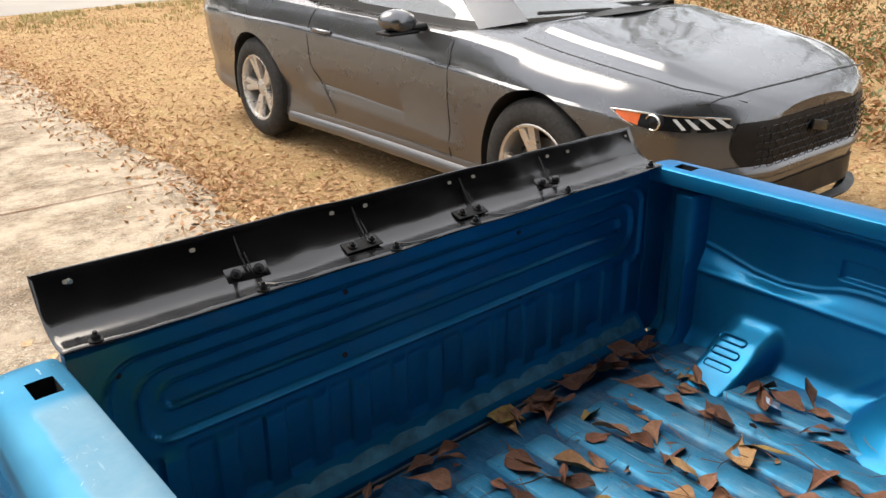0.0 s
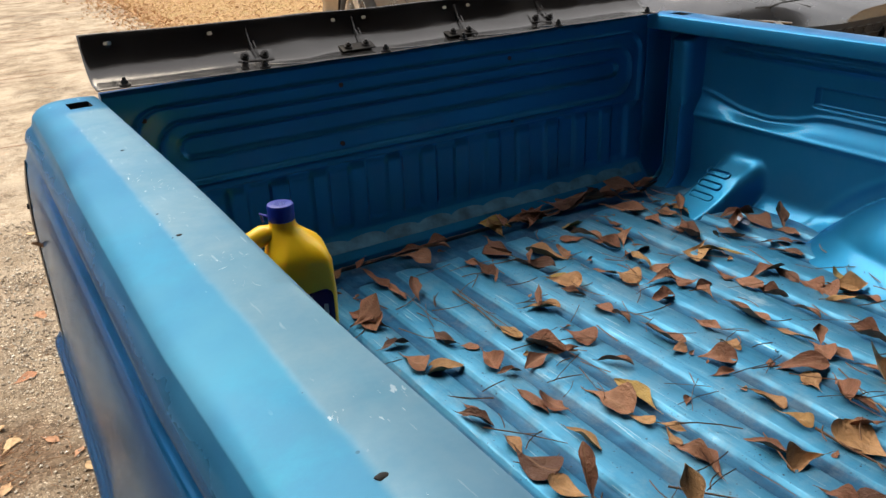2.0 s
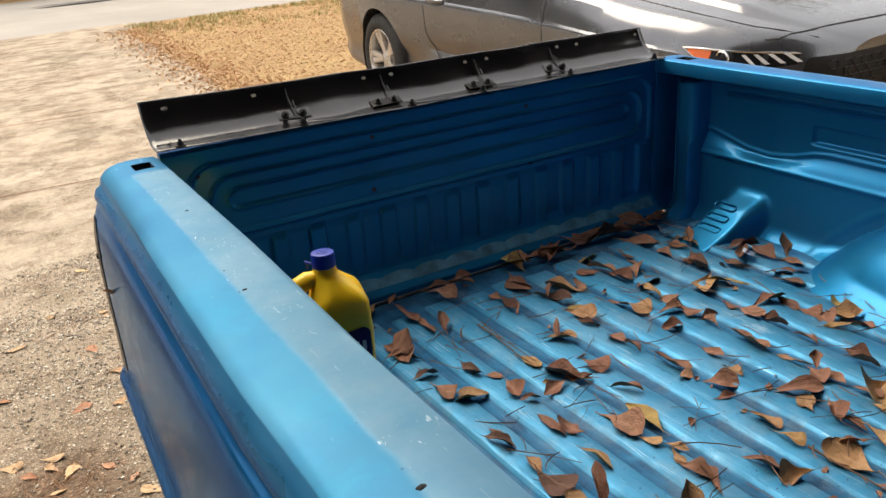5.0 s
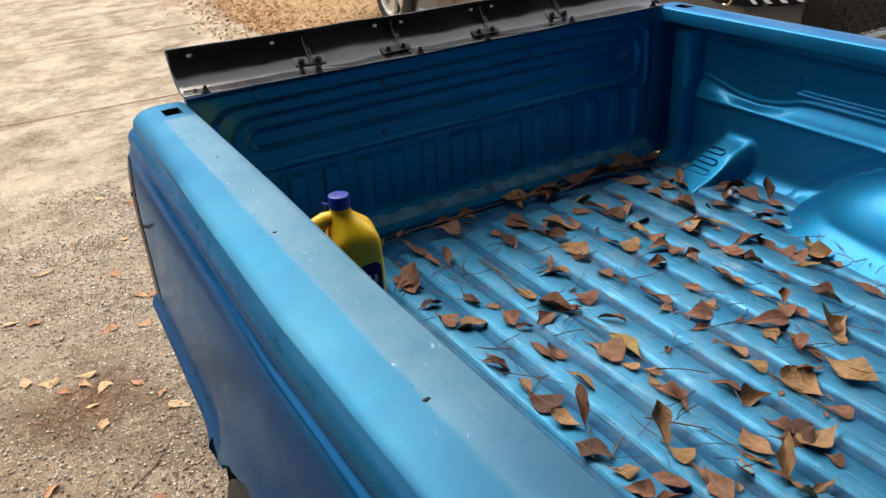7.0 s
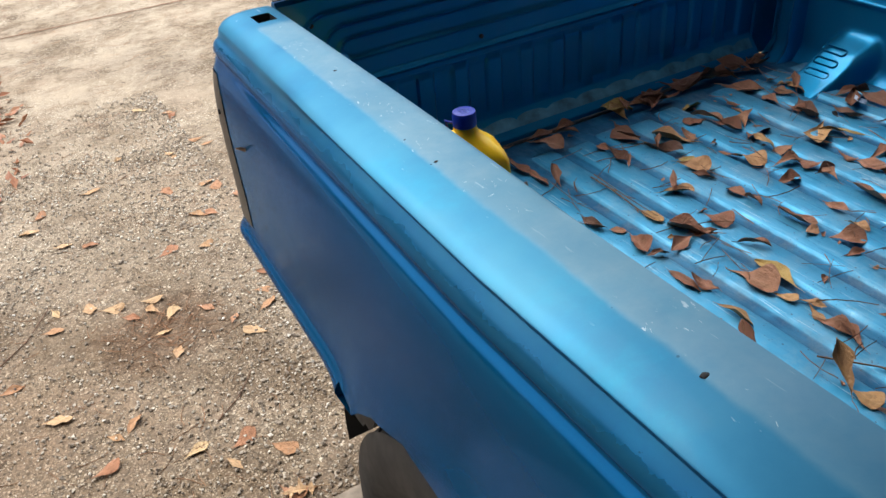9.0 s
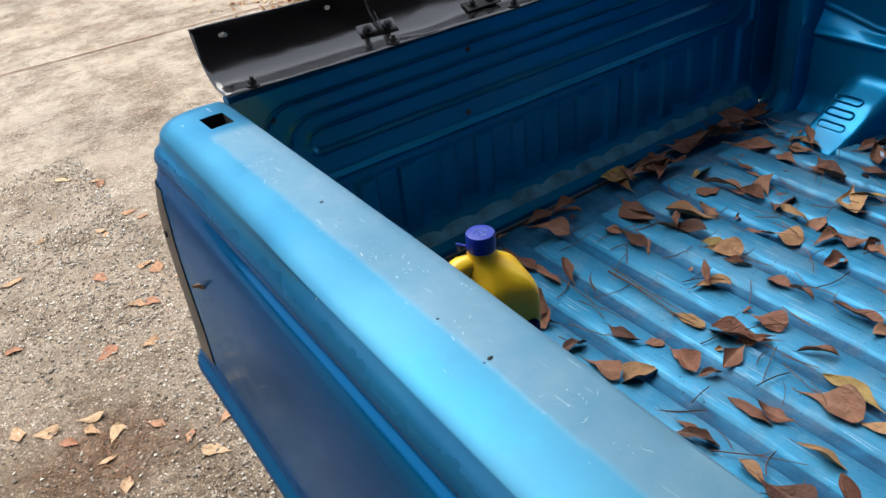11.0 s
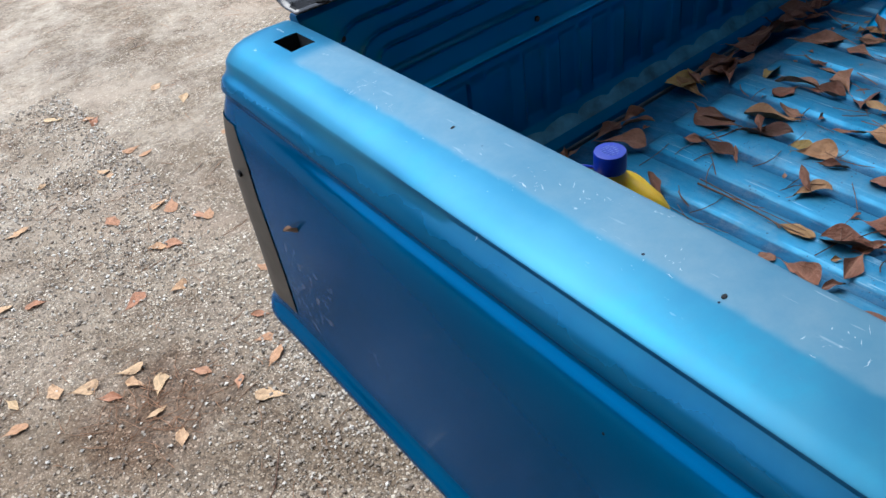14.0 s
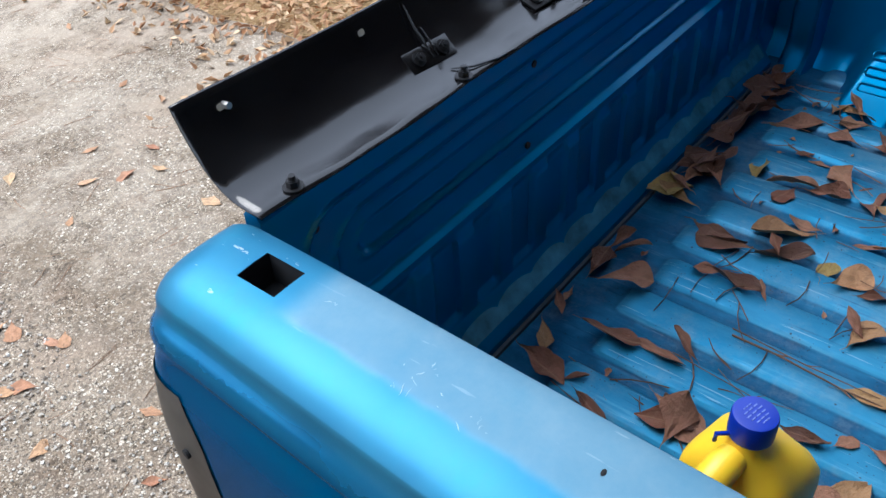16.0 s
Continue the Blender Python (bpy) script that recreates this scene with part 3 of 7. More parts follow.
def side_point(x, z, y):
    """The profile point at y: barrelled in plan, rounded off at the tail, swollen round the wheel."""
    if x > 0.036:
        x += 0.007 * sstep(-0.95, -0.45, y) - 0.012 * min(1.2, max(0.0, -y - 0.05))
    if x < -0.05:
        z += 0.011 * sstep(-0.34, 0.02, y) * sstep(0.845, 0.858, z) * sstep(0.9, 0.876, z)
        x -= 0.0035 * sstep(-0.30, 0.0, y) * math.exp(-((z - 0.871) / 0.009) ** 2)
    if x < -0.022:
        # a crease grows out of the rounded shoulder towards the cab
        c = sstep(-0.20, -0.50, y)
        x -= 0.0045 * c * math.exp(-((z - 0.9105) / 0.006) ** 2) if z > 0.9102 else 0.0
        z += 0.0035 * c * math.exp(-((z - 0.9125) / 0.006) ** 2) if z > 0.9102 else 0.0
        x += 0.0050 * c * math.exp(-((z - 0.899) / 0.008) ** 2) if z < 0.9110 else 0.0
        k = sstep(0.93, 0.55, z)
        x -= (0.030 + 0.008 * k) * min(1.0, max(0.0, -y / 0.85)) * sstep(-0.02, -0.05, x)
        d = math.hypot((y - AXLE_Y) / 0.375, (z - AXLE_Z - 0.02) / 0.280)
        x -= 0.020 * math.exp(-((d - 1.0) / 0.16) ** 2) * sstep(-0.03, -0.07, x)
    t = max(0.0, (y - 0.010) / 0.0985)
    if t > 0:
        f = math.sqrt(max(0.0, 1 - t ** 2.8))
        if x < 0.034:
            x = 0.034 + (x - 0.034) * max(f, 0.02)
        z -= 0.062 * max(0.0, (y - 0.032) / 0.076) ** 2.2 * min(1.0, max(0.0, (z - 0.80) / 0.13))
    return (x, y, z)


SIDE_Y = [-1.86 + 0.06 * i for i in range(9)] + [-1.345 + 0.0155 * i for i in range(62)] + [-0.36, -0.345, -0.30, -0.24, -0.18, -0.13, -0.085, -0.065, -0.0445, -0.022, 0.0, 0.012, 0.024, 0.036, 0.046, 0.056, 0.065, 0.073, 0.081, 0.088, 0.094, 0.099, 0.103, 0.106, 0.108]


def wheel_opening(bm):
    """Open the outer skin round the wheel, with a clean rounded edge and a turned-in lip."""
    ry, rz = 0.375, 0.280

    def dist(v):
        return math.hypot((v.co.y - AXLE_Y) / ry, (v.co.z - AXLE_Z - 0.02) / rz)

    outer = [f for f in bm.faces if all(v.co.x < -0.05 for v in f.verts)]
    inside = [f for f in outer if sum(dist(v) < 1 for v in f.verts) >= 3 or all(-0.60 < v.co.y < -0.478 and v.co.z < 0.527 for v in f.verts)]
    bmesh.ops.delete(bm, geom=inside, context="FACES")
    rim = [e for e in bm.edges if len(e.link_faces) == 1 and all(abs(dist(v) - 1) < 0.2 and v.co.x < -0.05 for v in e.verts)]
    for v in {v for e in rim for v in e.verts}:
        d = dist(v)
        if v.co.z > 0.41 and abs(d - 1) < 0.10:
            v.co.y = AXLE_Y + (v.co.y - AXLE_Y) / d
            v.co.z = AXLE_Z + 0.02 + (v.co.z - AXLE_Z - 0.02) / d
    lip = bmesh.ops.extrude_edge_only(bm, edges=rim)
    for v in lip["geom"]:
        if isinstance(v, bmesh.types.BMVert):
            v.co.x += 0.022


def bed_side(name, mirror, mat, label):
    bm = bmesh.new()
    prof = side_profile()
    hole_y = (SIDE_Y.index(-0.0445), SIDE_Y.index(0.0))
    pk = (prof.index((0.034, 0.9305)), prof.index((0.0, 0.9305)))

    def skip(i, j):
        return hole_y[0] <= i < hole_y[1] and pk[0] <= j < pk[1]

    # the moulded inner panel takes the place of the plain inner wall on the far side
    rows = [[side_point(x, z, y) if x != -0.022 or not mirror else (-0.050, y, z) for x, z in prof] for y in SIDE_Y]
    vs = grid(bm, rows, skip=skip)
    bm.faces.new([v for v in vs[-1]][::-1])
    wheel_opening(bm)
    if mirror:
        for v in bm.verts:
            v.co.x = 2 * X_MID - v.co.x
    ob = part(name, bm, mat, truck, label, 40)
    # the stake pocket below its hole
    bm = bmesh.new()
    y0, y1, xa, xb = -0.0445, 0.0, 0.0, 0.034
    ring = [(xa, y0), (xb + 0.0006, y0), (xb + 0.0006, y1), (xa, y1)]
    rows = [[((x if not mirror else 2 * X_MID - x), y, z) for x, y in ring] for z in (0.9295, 0.898)]
    g = grid(bm, rows, close=True)
    bm.faces.new(g[1])
    part("stake_pocket", bm, DARK, ob, "dark square stake pocket", 20)
    return ob


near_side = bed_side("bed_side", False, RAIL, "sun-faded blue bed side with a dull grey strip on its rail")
far_shell = bed_side("bed_side", True, BLUE, "blue bed side with moulded inner panel")


def far_inner():
    """The moulded inner panel of the far bed side: shelf, raised box, bead, corner post, vent boss, wheel housing."""
    bm = bmesh.new()
    ny, nz = 300, 130

    def depth(y, z):
        """How far the panel stands inboard of its deepest plane."""
        d = 0.0
        # lower half stands proud; its top is a sloping shelf that dips and rises
        edge = 0.697
        back = lerp([-1.9, -0.42, -0.38, -0.33, -0.26, -0.19, -0.10, -0.05], [0.741, 0.745, 0.741, 0.725, 0.715, 0.721, 0.744, 0.752], y)
        d += 0.022 * (1 - sstep(edge, back, z)) * sstep(-0.045, -0.060, y)
        d += 0.006 * math.exp(-((z - edge + 0.004) / 0.006) ** 2) * sstep(-0.058, -0.068, y)
        d += 0.004 * math.exp(-((z - back - 0.002) / 0.005) ** 2) * sstep(-0.058, -0.068, y)
        # raised box on the upper half
        if y < -0.36:
            box_d = min(sstep(-0.368, -0.374, y), sstep(-0.900, -0.894, y), sstep(0.763, 0.769, z), sstep(0.809, 0.804, z))
            d -= 0.011 * box_d
        # long bead
        d += 0.0085 * (math.exp(-((z - 0.851) / 0.0045) ** 2) + 0.6 * math.exp(-((z - 0.862) / 0.003) ** 2)) * sstep(-0.11, -0.13, y)
        # corner post beside the tailgate
        q = abs(y + 0.030) / 0.034
        if q < 1:
            d += 0.056 * math.sqrt(1 - q ** 5) * (1 - sstep(0.868, 0.886, z) * 0.9)
        d += 0.008 * sstep(0.70, 0.52, z) * sstep(-0.07, -0.12, y)
        # boss with three slots: a ramp up to the wall
        a = abs(y + 0.214 + 0.25 * (z - 0.55)) / 0.060
        ramp = 2 * X_MID + 0.030 - (1.245 + 1.2 * (z - 0.515))
        if a < 1.3 and ramp > d:
            d += (ramp - d) * sstep(1.0, 0.35, math.hypot(max(0.0, a - 0.45) / 0.85, max(0.0, z - 0.555) / 0.085))
        # foot curving into the floor
        d += 0.035 * (1 - sstep(FLOOR_Z - 0.01, FLOOR_Z + 0.06, z)) ** 2
        # wheel housing, a smooth dome with a rolled foot
        w = math.hypot((y + 0.87) / 0.450, (z - 0.36) / 0.345)
        if w < 1:
            d += 0.200 * (1 - w ** 3.2) ** 0.55
        if w < 1.12:
            d += 0.020 * sstep(1.12, 1.0, w) * (1 - sstep(FLOOR_Z, FLOOR_Z + 0.05, z))
        d += 0.003 * math.exp(-((w - 1.09) / 0.022) ** 2) * sstep(0.45, 0.55, z)
        return d

    x_back = 2 * X_MID + 0.030
    rows = []
    for i in range(nz + 1):
        z = 0.49 + (0.895 - 0.49) * i / nz
        rows.append([(x_back - depth(y, z), y, z) for y in [0.045 - 1.885 * (j / ny) ** 1.25 for j in range(ny + 1)]])
    grid(bm, rows)
    return part("inner_panel", bm, BLUE, far_shell, "moulded blue inner panel with a shelf and wheel housing", 60)


far_inner()


def slot_rows():
    """Three rounded slots raised as rims on the vent boss."""
    for k in range(3):
        bm = bmesh.new()
        z = 0.5455 + 0.0220 * k
        mid = Vector((1.245 + 1.2 * (z - 0.515) - 0.0016, -0.206, z + 0.0012))
        d = Vector((0, 1, 0))
        wid = Vector((0.768, 0, 0.640))
        pts = []
        n = 8
        h = 0.024
        for s, base in ((1, -math.pi / 2), (-1, math.pi / 2)):
            for q in range(n + 1):
                t = base + math.pi * q / n
                pts.append(mid + d * (s * h + 0.0066 * math.cos(t)) + wid * (0.0085 * math.sin(t)))
        tube(bm, pts + [pts[0]], 0.0022, 6)
        part("vent_rim", bm, BLUE, far_shell, "", 60)


def bed_floor():
    """Ribbed floor; the ribs run lengthwise and stop in rounded ends short of the tailgate."""
    bm = bmesh.new()
    pitch, first = RIB_PITCH, RIB_FIRST
    xs = []
    x = 0.0
    for k in range(16):
        c = first + k * pitch
        for o in (-0.036, -0.033, -0.028, -0.025, 0.025, 0.028, 0.033, 0.036):
            xs.append(c + o)
    xs = [v for v in xs if -0.02 < v < 1.42]
    ys = [0.03, 0.0, -0.03, -0.05] + [-0.06 - 0.008 * i for i in range(9)] + [-0.14 - 0.1 * i for i in range(18)] + [-1.86]

    def h(x, y):
        k = round((x - first) / pitch)
        c = first + k * pitch
        a = abs(x - c)
        short = 0.055 if k % 2 else 0.0
        end = -0.075 - short * 0.25
        r = 0.030
        if y > end - r:
            q = (y - (end - r)) / r
            a = math.hypot(a, q * r) if q > 0 else a
        e = 1 - sstep(0.0255, 0.0355, a)
        z = FLOOR_Z + 0.0025 + 0.009 * e
        if y > -0.045:
            z -= 0.006 * sstep(-0.045, -0.025, y)
        return z

    rows = [[(x, y, h(x, y) + 0.0015 * noise.noise(Vector((x * 3, y * 3, 0)))) for x in xs] for y in ys]
    grid(bm, rows)
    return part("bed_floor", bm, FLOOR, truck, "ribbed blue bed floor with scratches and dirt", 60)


bed_floor()
slot_rows()


def corner_posts():
    for x in (0.012, 2 * X_MID - 0.012):
        bm = bmesh.new()
        box(bm, (x + (0.006 if x < 0.5 else -0.006), 0.047, 0.700), (0.082, 0.014, 0.39), None, 0.003)
        part("corner_post", bm, BLUE, truck, "blue post beside the tailgate")


corner_posts()


def bulkhead():
    bm = bmesh.new()
    box(bm, (X_MID, -1.875, 0.715), (1.44, 0.03, 0.43), None, 0.006)
    part("bulkhead", bm, BLUE, truck, "plain blue front wall of the bed")


bulkhead()


def tailgate():
    x0, x1 = 0.062, 1.326
    bm = bmesh.new()
    nx, nz = 260, 230

    def rr(x, z, ax, bx, az, bz, r):
        """Signed distance to a rounded rectangle."""
        cx, cz = (ax + bx) / 2, (az + bz) / 2
        qx, qz = abs(x - cx) - (bx - ax) / 2 + r, abs(z - cz) - (bz - az) / 2 + r
        return math.hypot(max(qx, 0), max(qz, 0)) + min(max(qx, qz), 0) - r

    def y_at(x, z):
        y = 0.042
        d1 = rr(x, z, 0.105, 1.312, 0.690, 0.890, 0.05)
        d2 = rr(x, z, 0.146, 1.284, 0.741, 0.858, 0.045)
        d3 = rr(x, z, 0.182, 1.246, 0.787, 0.828, 0.0205)
        for d in (d1, d2, d3):
            k = sstep(0.700, 0.722, z)
            y += 0.0060 * sstep(0.004, -0.004, d) * k
            y -= 0.0042 * math.exp(-(d / 0.0040) ** 2) * k
        # the lowest bead stands out further, with a flat upper side
        y -= 0.0040 * math.exp(-((z - 0.739) / 0.0055) ** 2) * sstep(0.15, 0.20, x) * sstep(1.262, 1.222, x)
        # upright flutes below
        if z < 0.722:
            f = 0.5 + 0.5 * math.cos(2 * math.pi * (x - 0.057) / 0.0855)
            f = sstep(0.30, 0.55, f)
            y += 0.007 * f * sstep(0.720, 0.704, z) * sstep(0.570, 0.590, z) * sstep(0.0, 0.03, x - x0 - 0.03) * sstep(0.0, 0.03, x1 - 0.03 - x)
            y += 0.003
        # ledge at the foot, under the scalloped ends of the flutes
        y = min(y, 0.042 - 0.85 * (0.567 - z)) if z < 0.575 else y
        return max(y, 0.006)

    rows = []
    for i in range(nz + 1):
        z = 0.512 + (0.922 - 0.512) * i / nz
        rows.append([(x, y_at(x, z), z) for x in [x0 + (x1 - x0) * j / nx for j in range(nx + 1)]])
    # top edge and outside
    rows.append([(p[0], 0.047, 0.929) for p in rows[0]])
    rows.append([(p[0], 0.060, 0.929) for p in rows[0]])
    rows.append([(p[0], 0.064, 0.924) for p in rows[0]])
    rows.append([(p[0], 0.064, 0.50) for p in rows[0]])
    rows.append([(p[0], 0.012, 0.50) for p in rows[0]])
    vs = grid(bm, rows)
    for s in (0, -1):
        bm.faces.new([r[s] for r in vs])
    gate = part("tailgate", bm, BLUE, truck, "closed dark blue tailgate with stamped beads", 40)
    rusty = simple("rusty_plug", (0.05, 0.025, 0.015), 0.8, 0.0, 0.4)
    for x, z in ((0.505, 0.878), (0.500, 0.760), (0.915, 0.876), (0.92, 0.736), (0.125, 0.872)):
        bm = bmesh.new()
        rod(bm, (x, 0.050, z), (x, y_at(x, z) - 0.0012, z), 0.0048, None, 12)
        part("drain_plug", bm, rusty, gate, "small rusty drain plug")
    # pale ledge along the foot, its highlight painted on, its upper edge scalloped
    bm = bmesh.new()
    rows = [[], [], []]
    for j in range(241):
        x = x0 + 0.012 + (x1 - x0 - 0.024) * j / 240
        f = abs(math.sin(math.pi * (x - 0.057) / 0.0855)) ** 0.55
        up = 0.5625 - 0.0085 * (1 - f) + 0.0015 * noise.noise(Vector((x * 30, 0, 0)))
        for r, z in zip(rows, (0.540, 0.546, up)):
            r.append((x, 0.042 - 0.85 * (0.567 - z) - 0.0016, z))
    grid(bm, rows)
    part("ledge", bm, LEDGE, gate, "ledge painted a lit pale blue, with a scalloped edge", 30)
    # seal strip along the floor
    bm = bmesh.new()
    box(bm, (X_MID, 0.003, 0.511), (1.26, 0.006, 0.008), None, 0.001)
    part("seal", bm, simple("old_rubber_seal", (0.05, 0.065, 0.08), 0.9), gate, "grimy rubber seal strip")
    return gate


gate = tailgate()


def spoiler():
    """Curved black sheet bolted along the tailgate's top, with bracket plates, gussets, slots and studs."""
    x0, x1 = 0.056, 1.340
    n = 110

    def base(x):
        return 0.9315 + 0.0035 * (0.5 + 0.5 * noise.noise(Vector((x * 7, 0, 0)))) + 0.004 * sstep(0.5, 0.1, x)

    def height(x):
        return 0.0775 - 0.010 * (x - x0) / (x1 - x0)

    prof = [(0.0, 0.0), (0.012, 0.000), (0.026, 0.001), (0.038, 0.0035), (0.050, 0.010), (0.062, 0.022), (0.072, 0.036), (0.081, 0.053), (0.089, 0.074), (0.094, 0.090), (0.0965, 0.1), (0.0985, 0.1015)]

    def at(x, s, h):
        k = sstep(0.012, 0.06, s)
        wav = 0.004 * noise.noise(Vector((x * 9, 5, 0))) + 0.0045 * math.sin(x * 19 + 0.6) * (1 - k)
        dent = 0.010 * noise.noise(Vector((x * 8, s * 26, 2))) * math.exp(-((x - 0.47) / 0.13) ** 2) * k
        dent += 0.006 * noise.noise(Vector((x * 9, s * 26, 7))) * math.exp(-((x - 0.95) / 0.12) ** 2) * k
        dent += 0.0035 * noise.noise(Vector((x * 21, s * 40, 11))) * sstep(0.085, 0.04, s) * sstep(0.002, 0.015, s)
        lift = 0.0025 * math.exp(-((x - 0.20) / 0.05) ** 2) * (1 - sstep(0.0, 0.03, s))
        return Vector((x, 0.026 + s + wav * 0.6 + dent - 0.006 * (x - x0), base(x) + h / 0.1 * height(x) + lift + dent * 0.3))

    rows = [[at(x0 + (x1 - x0) * i / n, s, h) for s, h in prof] for i in range(n + 1)]
    bm = bmesh.new()
    grid(bm, rows)
    sp = part("spoiler", bm, BLACK_STEEL, truck, "curved black painted sheet-steel spoiler bolted on the tailgate", 50)
    md = sp.modifiers.new("sheet", "SOLIDIFY")
    md.thickness = 0.0016
    # slots along the upper edge: flat faces with daylight painted on as pale colour
    for x in (0.100, 0.281, 0.530, 0.597, 0.790, 0.850, 1.060, 1.120, 1.316):
        bm = bmesh.new()
        p = at(x, 0.0905, 0.079)
        rows = []
        for k in range(12):
            t = 2 * math.pi * k / 12
            rows.append((0.0048 * math.copysign(abs(math.cos(t)) ** 0.7, math.cos(t)), 0.0032 * math.copysign(abs(math.sin(t)) ** 0.7, math.sin(t))))
        bm.faces.new([bm.verts.new((p.x + a, p.y - 0.0022 + b * 0.36, p.z + b)) for a, b in rows])
        part("slot", bm, simple("daylight_slot", (0.42, 0.38, 0.31), 0.9) if x == 0.100 else SLOT, sp, "pale face for daylight through a slot")
    # bolt with washer standing in the first slot
    p = at(0.104, 0.0905, 0.079)
    bm = bmesh.new()
    rod(bm, p + Vector((0, -0.009, 0.001)), p + Vector((0, 0.0, 0)), 0.0035, None, 6)
    part("slot_bolt", bm, ZINC, sp, "bare zinc bolt")
    # studs with nuts through the flange
    for x in (0.103, 0.351, 0.600, 0.785, 1.040, 1.310):
        bm = bmesh.new()
        p = at(x, 0.010, 0.0)
        lathe(bm, [(0.0, 0.001), (0.010, 0.001), (0.010, 0.0028), (0.0, 0.0028)], 16, Matrix.Translation(p))
        rod(bm, p + Vector((0, 0, 0.002)), p + Vector((0, 0, 0.009)), 0.0062, None, 6)
        rod(bm, p + Vector((0, 0, 0.008)), p + Vector((0, 0, 0.014)), 0.0033, None, 10)
        rod(bm, p + Vector((0, 0, 0.008)), p + Vector((0, 0, 0.010)), 0.0045, None, 8)
        part("stud", bm, BOLT, sp, "black stud with a nut")
    # bracket plates, each with two bolts, and a gusset behind
    for x, gx, ps, tilt in ((0.350, 0.350, 0.058, 41), (0.556, 0.570, 0.044, 18), (0.800, 0.815, 0.044, 16), (1.030, 1.035, 0.056, 40)):
        m = Matrix.Translation(at(x, ps, lerp([0.038, 0.05, 0.062], [0.0035, 0.01, 0.022], ps)) + Vector((0, -0.0008, 0.0010) if tilt > 30 else (0, -0.0015, 0.0040))) @ Euler((radians(tilt), radians(random.Random(int(x * 100)).uniform(-2, 4)), radians(-3))).to_matrix().to_4x4()
        bm = bmesh.new()
        box(bm, (0, 0, 0), (0.070, 0.026, 0.0028), m, 0.001)
        part("bracket_plate", bm, BLACK_STEEL if tilt > 30 else PLATE, sp, "black bracket plate")
        for o in (-0.019, 0.019):
            bm = bmesh.new()
            rod(bm, m @ Vector((o, 0, 0.003)), m @ Vector((o, 0, 0.0045)), 0.0085, None, 16)
            rod(bm, m @ Vector((o, 0, 0.0045)), m @ Vector((o, 0, 0.0095)), 0.0058, None, 6)
            rod(bm, m @ Vector((o, 0, 0.0095)), m @ Vector((o, 0, 0.0125)), 0.0030, None, 8)
            part("plate_bolt", bm, BOLT, sp, "black hex bolt")
        bm = bmesh.new()
        pts = [at(gx, 0.052, 0.012) + Vector((0, -0.002, 0.004)), at(gx, 0.066, 0.030) + Vector((0, -0.003, 0.003)), at(gx, 0.079, 0.052) + Vector((0, -0.003, 0.001)), at(gx, 0.091, 0.084) + Vector((0, -0.002, 0))]
        tube(bm, pts, [0.0012, 0.0016, 0.0014, 0.0008], 6)
        pts = [p + Vector((0.007, -0.001, 0)) for p in pts[:3]]
        tube(bm, pts, [0.0010, 0.0013, 0.0010], 6)
        part("weld_seam", bm, BLACK_STEEL, sp, "rough weld bead on a gusset", 60)
    # torn paint lip at seams along the flange
    for x in (0.385, 0.64, 0.86, 1.01):
        bm = bmesh.new()
        pts = [at(x - 0.03, 0.030, 0.001) + Vector((0, 0, 0.002)), at(x - 0.012, 0.012, 0.0) + Vector((0, 0, 0.0025)), at(x + 0.02, 0.004, 0) + Vector((0, 0, 0.002)), at(x + 0.05, 0.003, 0) + Vector((0, 0, 0.0016))]
        tube(bm, pts, [0.0008, 0.0016, 0.0016, 0.0008], 5)
        part("seam_edge", bm, BLACK_STEEL, sp, "", 60)
    return sp


SLOT = simple("slot_light", (0.42, 0.38, 0.31), 0.9)
spoiler()


def tail_lamp_blank():
    """The dark plate on the rear corner where a lamp would sit."""
    bm = bmesh.new()
    rows = []
    for i in range(19):
        z = 0.842 - (0.842 - 0.545) * i / 18
        y_front = lerp([0.545, 0.62, 0.70, 0.80, 0.842], [-0.030, -0.027, -0.022, -0.010, 0.014], z)
        row = []
        for j in range(9):
            y = y_front + (0.1065 - y_front) * (j / 8) ** 0.8
            xx = lerp([0.545, 0.62, 0.70, 0.74, 0.775, 0.802, 0.823, 0.842], [-0.0845, -0.0842, -0.0852, -0.0852, -0.0840, -0.0820, -0.0792, -0.0748], z)
            p = side_point(xx, z, y)
            row.append((p[0] - 0.0012, p[1] + (0.002 if j == 8 else 0), p[2]))
        rows.append(row)
    grid(bm, rows)
    part("tail_lamp_blank", bm, TAIL_GREY, near_side, "grimy dark grey plate in the tail lamp opening", 60)
    bm = bmesh.new()
    rod(bm, (-0.0880, 0.018, 0.772), (-0.050, 0.014, 0.772), 0.0050, None, 12)
    part("screw_hole", bm, DARK, near_side, "dark screw hole")
    bm = bmesh.new()
    rod(bm, (-0.0885, -0.130, 0.754), (-0.07, -0.130, 0.754), 0.0085, None, 14)
    part("marker_hole", bm, DARK, near_side, "dark round hole in the side panel")


tail_lamp_blank()


